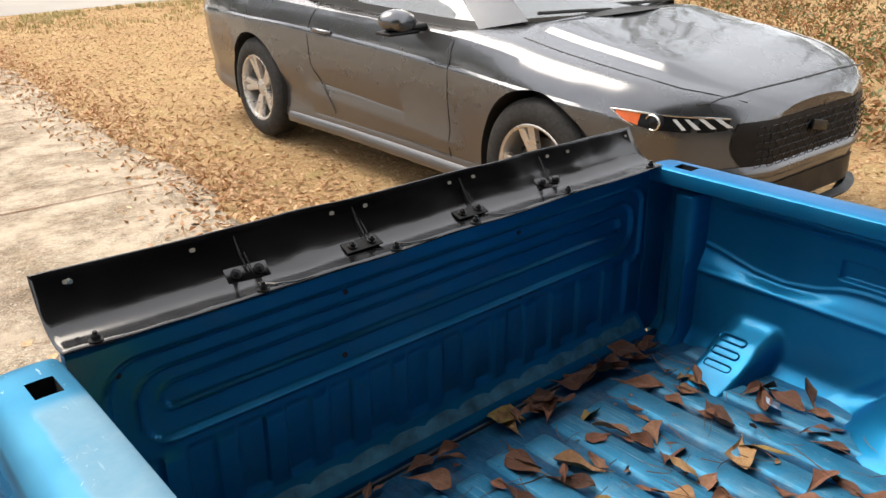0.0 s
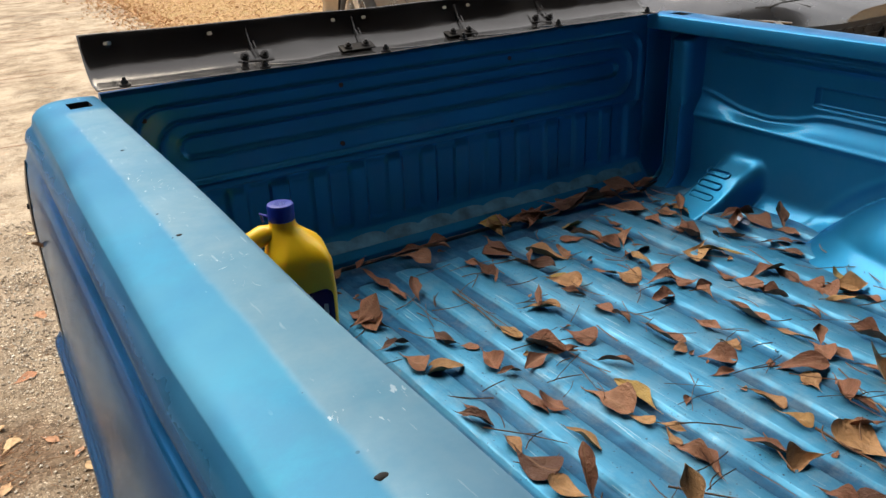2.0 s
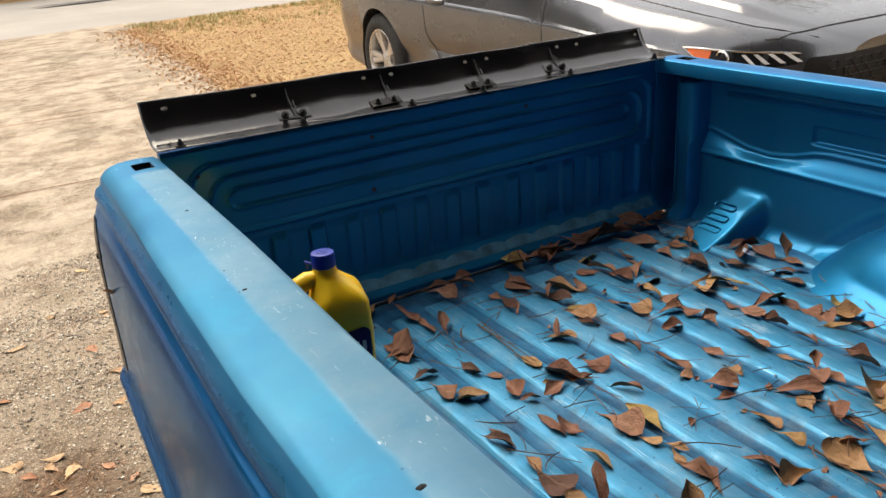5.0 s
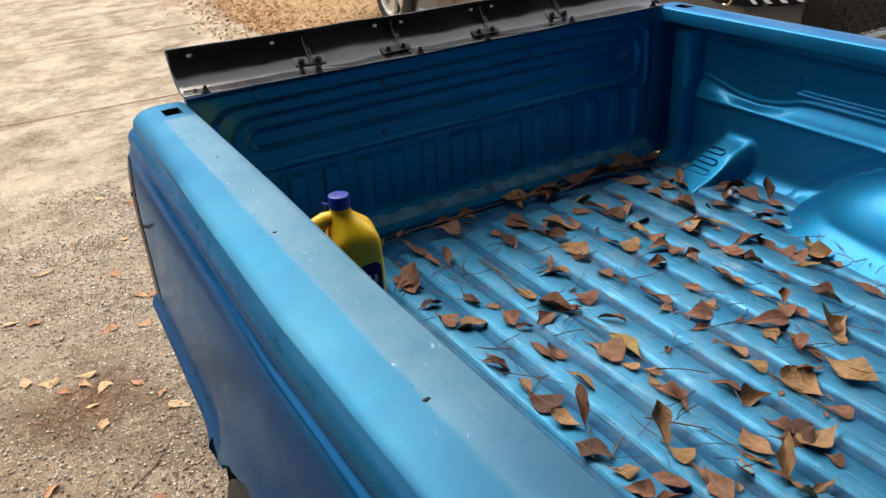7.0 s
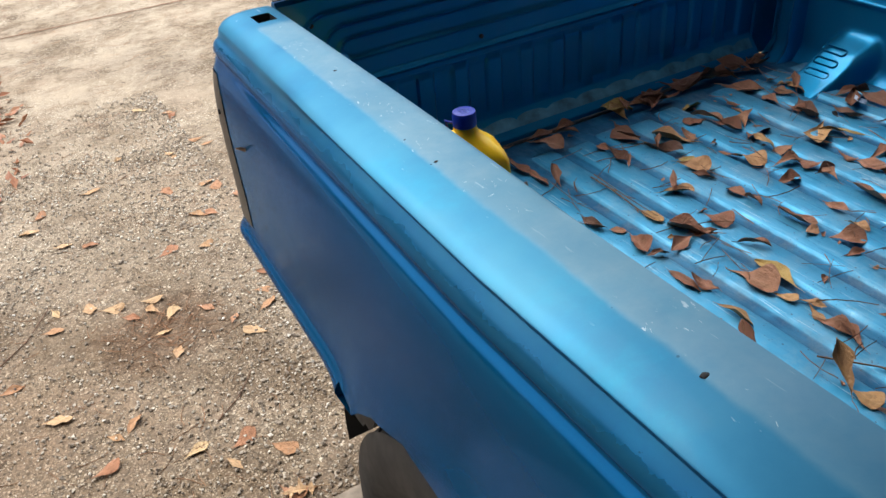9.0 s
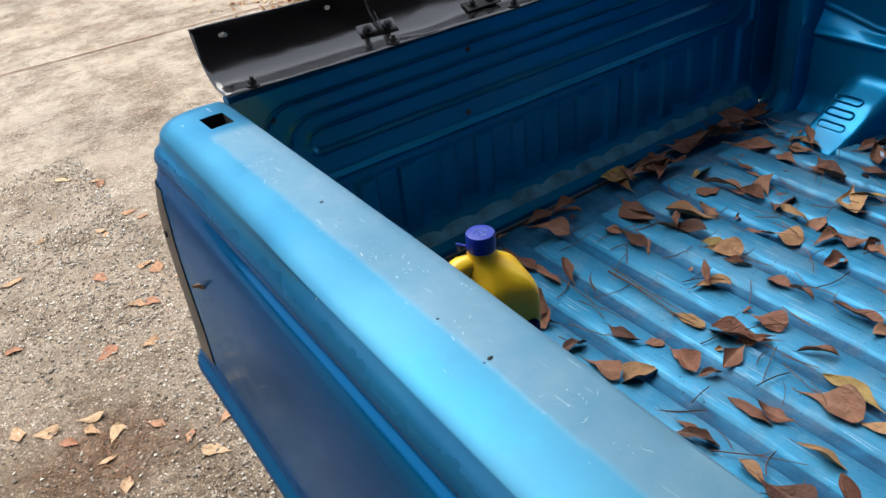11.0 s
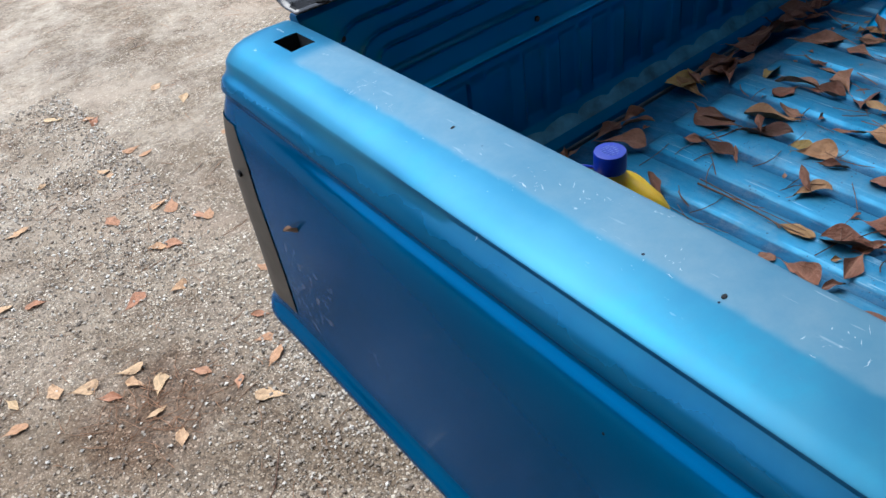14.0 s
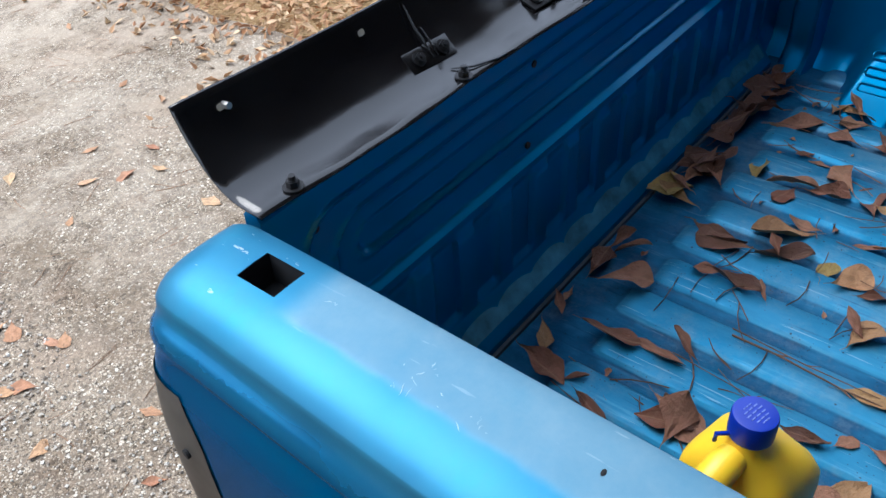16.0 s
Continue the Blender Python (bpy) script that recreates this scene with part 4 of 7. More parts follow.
def rail_scratches():
    """Short pale scratches in the rail's top, in loose clusters."""
    r = random.Random(21)
    bm = bmesh.new()
    spots = ((-0.002, -0.193, 0.022, 9), (-0.004, -0.240, 0.010, 4), (-0.04, -0.261, 0.006, 2), (0.020, -0.085, 0.006, 2), (-0.004, -0.448, 0.018, 9), (-0.048, -0.457, 0.016, 4),
             (0.016, -0.50, 0.018, 5), (-0.006, -0.609, 0.020, 6), (0.003, -0.741, 0.020, 7), (0.005, -0.796, 0.012, 4), (-0.042, -0.273, 0.004, 2), (-0.021, -1.016, 0.005, 2), (-0.02, -1.124, 0.02, 3))
    for x, y, spread, count in spots:
        for _ in range(int(count * 1.5)):
            cx, cy = x + r.gauss(0, spread * 0.5), y + r.gauss(0, spread * 0.7)
            cx += 0.012 * max(0.0, -y - 0.05) if cx > 0.03 else 0.0
            a = r.gauss(0.9, 0.7)
            h, w = 0.0007 + 0.0050 * r.random() ** 2.2, r.uniform(0.00016, 0.0005)
            d, n = Vector((math.cos(a), math.sin(a), 0)), Vector((-math.sin(a), math.cos(a), 0))
            pts = []
            for t, k in ((-1, 0.2), (-0.3, 1), (0.4, 0.8), (1, 0.15)):
                c = Vector((cx, cy, 0)) + d * h * t + n * r.uniform(-0.0008, 0.0008)
                z = lerp([-0.060, -0.049, -0.041, -0.030, -0.016, 0.0, 0.018, 0.034], [0.900, 0.911, 0.9195, 0.9255, 0.9290, 0.9305, 0.9310, 0.9305], c.x) + 0.0005
                pts.append([(c.x + n.x * w * k * e, c.y + n.y * w * k * e, z) for e in (-1, 1)])
            grid(bm, pts)
    ob = part("paint_scratches", bm, simple("bare_scratched_paint", (0.38, 0.49, 0.57), 0.6), near_side)
    return tagged(ob, "pale scratches in the faded paint", kind="stuff")


rail_scratches()


def dirt_specks():
    """Small dark crumbs stuck to the rail's top."""
    for x, y, z, s in ((-0.022, -1.083, 0.9278, 0.0032), (-0.046, -1.050, 0.9150, 0.0030), (0.012, -0.33, 0.9310, 0.0018), (-0.012, -0.66, 0.9298, 0.0020)):
        bm = bmesh.new()
        bmesh.ops.create_icosphere(bm, subdivisions=2, radius=1)
        for v in bm.verts:
            k = 1 + 0.35 * noise.noise(v.co * 1.7 + Vector((y * 30, 0, 0)))
            v.co = Vector((x + v.co.x * s * 1.5 * k, y + v.co.y * s * k, z + v.co.z * s * 0.35))
        part("dirt_speck", bm, DARK, near_side, "dark crumb of dirt on the paint")


dirt_specks()


def wheel_set(x_out, sign):
    """Tyre with tread blocks and a dark spoked rim."""
    w = part("wheel", box(bmesh.new(), (x_out + sign * 0.11, AXLE_Y, AXLE_Z), (0.08, 0.08, 0.08)), DARK, truck, "worn black tyre on a dark wheel")
    m = Matrix.Translation((x_out + sign * 0.105, AXLE_Y, AXLE_Z)) @ Matrix.Rotation(radians(90), 4, "Y")
    R = TYRE_R
    bm = bmesh.new()
    lathe(bm, [(0.205, 0.085), (0.215, 0.098), (0.245, 0.106), (0.285, 0.104), (0.312, 0.095), (R - 0.016, 0.080), (R - 0.012, 0.06), (R - 0.011, 0.0), (R - 0.012, -0.06), (R - 0.016, -0.080), (0.312, -0.095), (0.285, -0.104), (0.245, -0.106), (0.205, -0.085)], 72, m)
    part("tyre", bm, RUBBER, w, "black tyre with blocky tread", 50)
    bm = bmesh.new()
    n = 26
    for k in range(n):
        for side in (-1, 1):
            for lo, hi in ((0.006, 0.040), (0.044, 0.092)):
                ring = []
                for c, off in ((lo, 0.0), ((lo + hi) / 2, 0.5), (hi, 1.0)):
                    sweep = 1.1 * (c / 0.088) ** 0.8
                    a0 = 2 * math.pi * (k + sweep + (0.5 if side > 0 else 0)) / n
                    r = R - 0.009 * sstep(0.06, 0.095, c)
                    ring.append([m @ Vector((q * math.cos(a0 + g), q * math.sin(a0 + g), side * c)) for q, g in ((r - 0.010, 0.0), (r, 0.012), (r, 2 * math.pi / n * 0.86 - 0.012), (r - 0.010, 2 * math.pi / n * 0.86))])
                vs = grid(bm, ring)
                bm.faces.new(vs[0])
                bm.faces.new(vs[-1])
    part("tread", bm, RUBBER, w, "", 20)
    bm = bmesh.new()
    lathe(bm, [(0.206, -0.085), (0.206, 0.086), (0.198, 0.090), (0.188, 0.07), (0.180, 0.02), (0.178, -0.08)], 48, m)
    lathe(bm, [(0.0, 0.055), (0.045, 0.055), (0.05, 0.03), (0.05, -0.05)], 24, m)
    for k in range(6):
        mm = m @ Matrix.Rotation(2 * math.pi * k / 6, 4, "Z")
        box(bm, (0.115, 0, 0.04), (0.15, 0.042, 0.022), mm, 0.006)
    part("rim", bm, simple("dark_wheel_metal", (0.03, 0.03, 0.032), 0.4, 0.7), w, "dark alloy rim")


wheel_set(-0.143, 1)
wheel_set(2 * X_MID + 0.143, -1)


def liner():
    """Black inner arch and its torn flap behind the near wheel."""
    bm = bmesh.new()
    rows = []
    for x in (-0.10, 0.10):
        rows.append([(x, AXLE_Y + 0.432 * math.cos(t), AXLE_Z + 0.02 + 0.330 * math.sin(t)) for t in [math.pi * (-0.02 + 1.04 * k / 30) for k in range(31)]])
    grid(bm, rows)
    part("arch_liner", bm, DARK, truck, "black inner wheel arch")
    bm = bmesh.new()
    pts = [(-0.424, 0.515), (-0.427, 0.445), (-0.440, 0.415), (-0.462, 0.402), (-0.486, 0.403), (-0.497, 0.420), (-0.512, 0.418), (-0.532, 0.442), (-0.556, 0.485), (-0.590, 0.535)]
    a = [bm.verts.new((-0.094, y, z)) for y, z in pts]
    b = [bm.verts.new((-0.055, y + 0.004, z)) for y, z in pts]
    bm.faces.new(a)
    bm.faces.new(b[::-1])
    for k in range(len(a)):
        q = (k + 1) % len(a)
        bm.faces.new((a[k], b[k], b[q], a[q]))
    part("mud_flap", bm, RUBBER, truck, "torn black rubber flap at the wheel arch", 20)


liner()


def undercarriage():
    bm = bmesh.new()
    box(bm, (X_MID, -0.9, 0.44), (1.25, 1.85, 0.06))
    box(bm, (0.30, -0.9, 0.36), (0.07, 1.85, 0.12))
    box(bm, (1.10, -0.9, 0.36), (0.07, 1.85, 0.12))
    rod(bm, (0.0, AXLE_Y, AXLE_Z), (1.4, AXLE_Y, AXLE_Z), 0.045)
    part("chassis", bm, DARK, truck, "dark chassis rails and axle")


undercarriage()

# ---------- the parked coupe ----------
def coupe_paint():
    m = Mat("dark_grey_metallic_paint").set(Metallic=0.78, Coat_Weight=0.55, Coat_Roughness=0.05)
    n = m.noise(700, 2)
    col = m.ramp(n, [(0.3, (0.108, 0.112, 0.120)), (0.7, (0.155, 0.160, 0.170))])
    dust = m.math("MULTIPLY", m.curve(m.axis("Z"), 0.75, 0.25), m.curve(m.noise(4, 7, 0.65), 0.3, 0.7, 0.05, 0.3))
    col = m.mix(dust, col, (0.16, 0.13, 0.10))
    m.color(col)
    m.rough(m.math("ADD", m.curve(m.noise(3, 6), 0.3, 0.7, 0.23, 0.29), m.math("MULTIPLY", dust, 0.5)))
    return m.m


CAR_PAINT = coupe_paint()
CAR_BLACK = simple("gloss_black_plastic", (0.004, 0.004, 0.005), 0.45, 0.0, 0.1, 40, 0.0, Specular_IOR_Level=0.3)
CAR_TRIM = simple("satin_black_trim", (0.02, 0.02, 0.02), 0.55)
CHROME = simple("bright_alloy", (0.62, 0.60, 0.57), 0.22, 0.95, 0.05)
ALLOY = simple("silver_wheel_alloy", (0.60, 0.575, 0.54), 0.30, 0.75, 0.06)
AMBER = simple("amber_reflector", (0.75, 0.13, 0.01), 0.2)
LAMP_WHITE = simple("white_lamp_bar", (0.72, 0.72, 0.72), 0.25)
SEAT = simple("dark_cabin", (0.025, 0.024, 0.024), 0.8)


def glass_mat():
    m = Mat("tinted_glass").set(Roughness=0.02, IOR=2.0, Transmission_Weight=0.8, Coat_Weight=1.0, Coat_Roughness=0.01)
    m.set(Base_Color=(0.35, 0.40, 0.40, 1))
    return m.m


GLASS = glass_mat()
# the car's own frame: u runs from the nose back, v to its left and right, z up
CAR_U = [0.07, 0.10, 0.13, 0.17, 0.23, 0.32, 0.47, 0.68, 0.90, 1.17, 1.45, 2.0, 2.6, 3.2, 3.62, 3.95, 4.4, 4.6, 4.75]
HALF = [0.36, 0.47, 0.55, 0.625, 0.72, 0.815, 0.895, 0.938, 0.948, 0.942, 0.928, 0.920, 0.922, 0.945, 0.955, 0.945, 0.90, 0.84, 0.74]
Z_TOP = [0.690, 0.712, 0.730, 0.750, 0.774, 0.800, 0.840, 0.878, 0.910, 0.958, 0.965, 0.975, 0.99, 1.01, 1.03, 1.05, 1.04, 1.02, 0.95]
Z_EDGE = [0.650, 0.675, 0.697, 0.718, 0.740, 0.758, 0.790, 0.822, 0.850, 0.890, 0.914, 0.938, 0.952, 0.975, 0.99, 0.99, 0.975, 0.95, 0.89]
Z_CREASE = [0.58, 0.59, 0.605, 0.62, 0.635, 0.648, 0.668, 0.688, 0.704, 0.718, 0.735, 0.762, 0.785, 0.808, 0.815, 0.82, 0.81, 0.80, 0.78]
Z_BOT = [0.30, 0.24, 0.20, 0.185, 0.182, 0.180, 0.180, 0.180, 0.180, 0.180, 0.180, 0.180, 0.180, 0.180, 0.18, 0.20, 0.24, 0.28, 0.34]
FRONT_U, REAR_U, HUB_Z, CAR_TYRE = 0.90, 3.62, 0.338, 0.338


def car_ring(u):
    hw, zt, ze, zc, zb = (lerp(CAR_U, a, u) for a in (HALF, Z_TOP, Z_EDGE, Z_CREASE, Z_BOT))
    flare = 0.016 * (math.exp(-((u - FRONT_U) / 0.33) ** 2) + math.exp(-((u - REAR_U) / 0.36) ** 2))
    up = zt - ze
    low = sstep(1.2, 1.6, u) * sstep(3.15, 2.8, u)
    zl = 0.350 + 0.048 * min(1.8, max(0.0, u - 1.3))
    hood = sstep(0.18, 0.5, u) * (1 - sstep(1.10, 1.25, u))
    half = [(0.0, zb), (0.80 * hw, zb), (0.930 * hw, zb + 0.008), (0.952 * hw, zb + 0.030), (0.955 * hw, zb + 0.075), (0.948 * hw, zb + 0.095), ((0.945 + 0.024 * low) * hw, zl - 0.035),
            ((0.956 + 0.012 * low) * hw, zl), ((0.970 - 0.016 * low) * hw + flare * 0.5, zl + 0.055), (0.985 * hw + flare, 0.585), (0.993 * hw + flare, zc - 0.05), (0.996 * hw + flare, zc - 0.014), (0.992 * hw + flare, zc), (0.982 * hw + flare * 0.8, zc + 0.012),
            (0.968 * hw + flare * 0.6, zc + 0.45 * (ze - zc)), (0.940 * hw + flare * 0.3, ze - 0.035), (0.905 * hw, ze - 0.008), (0.86 * hw, ze + 0.006), (0.80 * hw, ze + 0.16 * up + 0.004),
            (0.70 * hw, ze + 0.42 * up), (0.665 * hw, ze + 0.50 * up), (0.63 * hw, ze + 0.62 * up + 0.016 * hood), (0.58 * hw, ze + 0.72 * up + 0.018 * hood), (0.40 * hw, ze + 0.88 * up + 0.012 * hood), (0.20 * hw, ze + 0.97 * up + 0.004 * hood), (0.0, zt)]
    return half


def side_v(u, z):
    """Half width of the flank at that height."""
    r = car_ring(u)[3:18]
    return lerp([p[1] for p in r], [p[0] for p in r], z)


def front_u(v, z=0.6):
    """How far back the nose is at that half width."""
    us = [0.07 + i * 0.01 for i in range(55)]
    return lerp([side_v(u, z) for u in us], us, abs(v))


def car_wheel(car, u, s):
    m = Matrix.Translation((u, s * 0.835, HUB_Z)) @ Matrix.Rotation(radians(-90 * s), 4, "X")
    w = part("wheel", lathe_bm([(0.0, -0.08), (0.12, -0.08), (0.12, 0.0), (0.0, 0.0)], 24, m), CAR_TRIM, car, "black tyre on a silver five-spoke alloy wheel")
    R = CAR_TYRE
    part("tyre", lathe_bm([(0.222, 0.095), (0.232, 0.106), (0.262, 0.112), (0.295, 0.106), (0.318, 0.094), (R - 0.003, 0.075), (R, 0.05), (R, -0.05), (R - 0.003, -0.075), (0.318, -0.094), (0.222, -0.095)], 72, m), RUBBER, w, "black road tyre", 40)
    bm = lathe_bm([(0.221, -0.09), (0.221, 0.092), (0.228, 0.100), (0.222, 0.103), (0.212, 0.098), (0.206, 0.075), (0.200, 0.0), (0.198, -0.09)], 60, m)
    lathe(bm, [(0.0, 0.078), (0.028, 0.078), (0.045, 0.066), (0.060, 0.062), (0.066, 0.03)], 30, m)
    for k in range(5):
        for o in (-1, 1):
            rows = []
            for t in range(7):
                r = 0.045 + 0.165 * t / 6
                a = 2 * math.pi * k / 5 + o * (0.13 + 0.02 * (t / 6) ** 1.5)
                wdt = (0.019 + 0.006 * t / 6) / r
                zz = 0.066 + 0.020 * (t / 6)
                rows.append([(r * math.cos(a + q * wdt), r * math.sin(a + q * wdt), zz - dz) for q, dz in ((-1, 0.03), (-0.85, 0.004), (0, 0.0), (0.85, 0.004), (1, 0.03))])
            g = grid(bm, rows)
            bmesh.ops.transform(bm, matrix=m, verts=[v for rr in g for v in rr])
        a = 2 * math.pi * k / 5
        rod(bm, m @ Vector((0.045 * math.cos(a), 0.045 * math.sin(a), 0.05)), m @ Vector((0.045 * math.cos(a), 0.045 * math.sin(a), 0.072)), 0.008, None, 8)
    part("rim", bm, ALLOY, w, "silver alloy rim with five split spokes", 40)
    part("brake_disc", lathe_bm([(0.0, 0.01), (0.15, 0.01), (0.15, -0.01), (0.0, -0.01)], 36, m), simple("brake_steel", (0.20, 0.19, 0.18), 0.4, 0.8), w, "grey brake disc")


def lathe_bm(prof, seg, m):
    bm = bmesh.new()
    lathe(bm, prof, seg, m)
    return bm


def coupe():
    car = thing("car", "dark grey metallic coupe parked on the leaf-covered yard", "car", pose(3.383, 0.53, -0.012, 0, 0, 87.3) @ Matrix.Translation((0, 0.052, 0)) @ Matrix.Diagonal((1, 0.945, 1, 1)))
    # body shell
    bm = bmesh.new()
    us = sorted({round(x, 4) for x in [0.07, 0.08, 0.09, 0.10, 0.115, 0.13, 0.15, 0.17, 0.195] + [0.22 + 0.04 * i for i in range(115)] if x <= 4.75})
    rows = []
    for u in us:
        half = car_ring(u)
        rows.append([(u, v, z) for v, z in half] + [(u, -v, z) for v, z in half[-2:0:-1]])
    vs = grid(bm, rows, close=True)
    bm.faces.new(vs[0][::-1])
    bm.faces.new(vs[-1])
    body = part("body", bm, CAR_PAINT, car, "dark grey metallic body with a sharp side crease", 24)
    cutters = []
    for u in (FRONT_U, REAR_U):
        for s in (-1, 1):
            c = bmesh.new()
            rod(c, (u, s * 0.62, HUB_Z + 0.012), (u, s * 1.2, HUB_Z + 0.012), 0.368, None, 56)
            ob = link_mesh("cutter", c, CAR_TRIM)
            ob.parent = car
            cutters.append(ob)
    cut(body, cutters)
    for p in body.data.polygons:
        p.use_smooth = True
    body.data.set_sharp_from_angle(angle=radians(24))
    # arch linings
    for u in (FRONT_U, REAR_U):
        for s in (-1, 1):
            bm = bmesh.new()
            rows = [[(u + 0.366 * math.cos(t), s * v, HUB_Z + 0.012 + 0.366 * math.sin(t)) for t in [math.pi * (-0.12 + 1.24 * k / 28) for k in range(29)]] for v in (0.62, 0.925)]
            grid(bm, rows)
            part("arch_lining", bm, CAR_TRIM, car, "black arch lining")
            car_wheel(car, u, s)
    # sills
    for s in (-1, 1):
        bm = bmesh.new()
        rows = []
        for k in range(29):
            u = 1.28 + 1.94 * k / 28
            v = side_v(u, 0.22)
            rows.append([(u, s * (v + o), z) for o, z in ((-0.03, 0.172), (0.014, 0.174), (0.024, 0.192), (0.018, 0.225), (0.001, 0.242))])
        grid(bm, rows)
        part("side_skirt", bm, CAR_PAINT, car, "grey side skirt", 40)
    # glasshouse: roof and pillars in body colour, panes just proud
    base = [(1.16, 0.0), (1.19, 0.32), (1.27, 0.60), (1.42, 0.795), (1.60, 0.845), (2.2, 0.855), (2.9, 0.85), (3.3, 0.80), (3.55, 0.63), (3.72, 0.35), (3.78, 0.0)]
    roof = [(2.03, 0.0), (2.04, 0.22), (2.07, 0.40), (2.12, 0.50), (2.22, 0.55), (2.45, 0.58), (2.86, 0.58), (3.12, 0.53), (3.20, 0.44), (3.24, 0.25), (3.25, 0.0)]

    def shell(t, k, off=0.0):
        (u0, v0), (u1, v1) = base[k], roof[k]
        z0 = lerp(CAR_U, Z_EDGE, u0) + 0.005 if 2 < k < 8 else lerp(CAR_U, Z_TOP, u0) - 0.012
        z1 = 1.33
        b = 0.035 * math.sin(math.pi * t)
        return Vector((u0 + (u1 - u0) * t, (v0 + (v1 - v0) * t) + b * (1 if k > 2 else 0.2) + off, z0 + (z1 - z0) * (t ** 0.92 if t > 0 else t) + 0.012 * math.sin(math.pi * t)))

    def pane(name, k0, k1, t0, t1, mat, off, label):
        for s in ((-1, 1) if not (k0 == 0 or k1 == 10) else (0,)):
            bm = bmesh.new()
            ks = list(range(k0, k1 + 1))
            rows = []
            for q in range(9):
                t = t0 + (t1 - t0) * q / 8
                right = [shell(t, k) for k in ks]
                right = [p + Vector((-off if k < 4 else (off if k > 7 else 0), off if 3 <= k <= 8 else 0, off * 0.5)) for p, k in zip(right, ks)]
                if s == 0:
                    left = [Vector((p.x, -p.y, p.z)) for p in right]
                    row = (left[::-1][:-1] + right) if k0 == 0 else (right[:-1] + left[::-1])
                else:
                    row = [Vector((p.x, s * p.y, p.z)) for p in right]
                rows.append(row)
            grid(bm, rows)
            ob = part(name, bm, mat, car, label, 60)
            ob.visible_shadow = mat is not GLASS

    pane("windshield", 0, 2, 0.02, 0.97, GLASS, 0.004, "large sloping windscreen reflecting the sky")
    pane("pillar", 2, 3, 0.0, 1.0, CAR_PAINT, 0.004, "grey windscreen pillar")
    pane("side_window", 3, 6, 0.06, 0.93, GLASS, 0.003, "dark side window")
    pane("pillar", 6, 8, 0.0, 1.0, CAR_PAINT, 0.004, "grey rear pillar")
    pane("rear_window", 8, 10, 0.02, 0.97, GLASS, 0.003, "sloping rear window")
    pane("window_trim", 3, 6, -0.02, 0.06, CAR_TRIM, 0.006, "black belt trim")
    pane("window_trim", 3, 6, 0.93, 1.0, CAR_PAINT, 0.006, "roof rail")
    bm = bmesh.new()
    rows = []
    for k in range(11):
        p = shell(1.0, k)
        rows.append([(p.x, p.y * f, p.z + 0.045 * (1 - f * f)) for f in (1, 0.8, 0.5, 0, -0.5, -0.8, -1)])
    grid(bm, rows)
    part("roof", bm, CAR_PAINT, car, "grey roof panel", 60)
    # cabin
    bm = bmesh.new()
    box(bm, (1.58, 0, 0.87), (0.42, 1.35, 0.16), None, 0.04)
    for s in (-1, 1):
        box(bm, (2.35, s * 0.36, 0.70), (0.5, 0.5, 0.3), None, 0.05)
        box(bm, (2.65, s * 0.36, 0.93), (0.16, 0.48, 0.52), None, 0.05)
    part("cabin", bm, SEAT, car, "dark dashboard and seats")
    # scuttle, wipers
    bm = bmesh.new()
    rows = []
    for k in range(17):
        v = -0.72 + 1.44 * k / 16
        uu = 1.12 + 0.26 * (v / 0.72) ** 2
        z = lerp(CAR_U, Z_TOP, 1.17) - 0.036 * (v / 0.72) ** 2 + 0.004
        rows.append([(uu - 0.03, v, z - 0.004), (uu + 0.02, v, z), (uu + 0.10, v, z + 0.012)])
    grid(bm, rows)
    part("scuttle", bm, CAR_TRIM, car, "black cowl panel below the windscreen", 50)
    for v0, v1 in ((-0.56, 0.02), (0.05, 0.55)):
        bm = bmesh.new()
        tube(bm, [(1.20 + 0.26 * v0 * v0, v0, 0.966), (1.20, (v0 + v1) / 2, 0.980), (1.25, v1, 0.984)], 0.009, 6)
        part("wiper", bm, CAR_TRIM, car, "black wiper arm", 60)
    # bonnet shut line, door gap, rear quarter gap
    def seam(name, pts, r=0.0028, mat=CAR_TRIM):
        bm = bmesh.new()
        tube(bm, pts, r, 5)
        part(name, bm, mat, car, "thin dark shut line", 60)

    for s in (-1, 1):
        zs = [0.27 + (0.915 - 0.27) * k / 14 for k in range(15)]
        seam("door_gap", [(1.53 + 0.02 * math.sin(z * 5), s * (side_v(1.53, z) + 0.0004), z) for z in zs])
        zs = [0.31 + (0.955 - 0.31) * k / 14 for k in range(15)]
        seam("door_gap", [(2.88 - 0.22 * sstep(0.62, 0.30, z) - 0.07 * sstep(0.8, 0.96, z), s * (side_v(2.88, z) + 0.0004), z) for z in zs])
        seam("sill_gap", [(1.55 + 1.15 * k / 12, s * (side_v(1.55 + 1.15 * k / 12, 0.28) + 0.0006), 0.270 + 0.042 * k / 12) for k in range(13)], 0.0032)
        pts = []
        for k in range(12):
            u = 0.14 + 1.0 * k / 11
            ring = car_ring(u)
            pts.append((u, s * ring[18][0], ring[18][1] + 0.0005))
        seam("bonnet_gap", pts)
        # mirror
        mz = 0.940
        bm = bmesh.new()
        bmesh.ops.create_uvsphere(bm, u_segments=24, v_segments=14, radius=1.0)
        for v in bm.verts:
            x, y, z = v.co
            v.co = (1.80 + 0.075 * x * (1 + 0.25 * y * s), s * 1.01 + 0.115 * y, mz + 0.062 * z + (0.012 * y * s))
        mir = part("mirror", bm, CAR_PAINT, car, "grey door mirror on a black foot", 60)
        bm = bmesh.new()
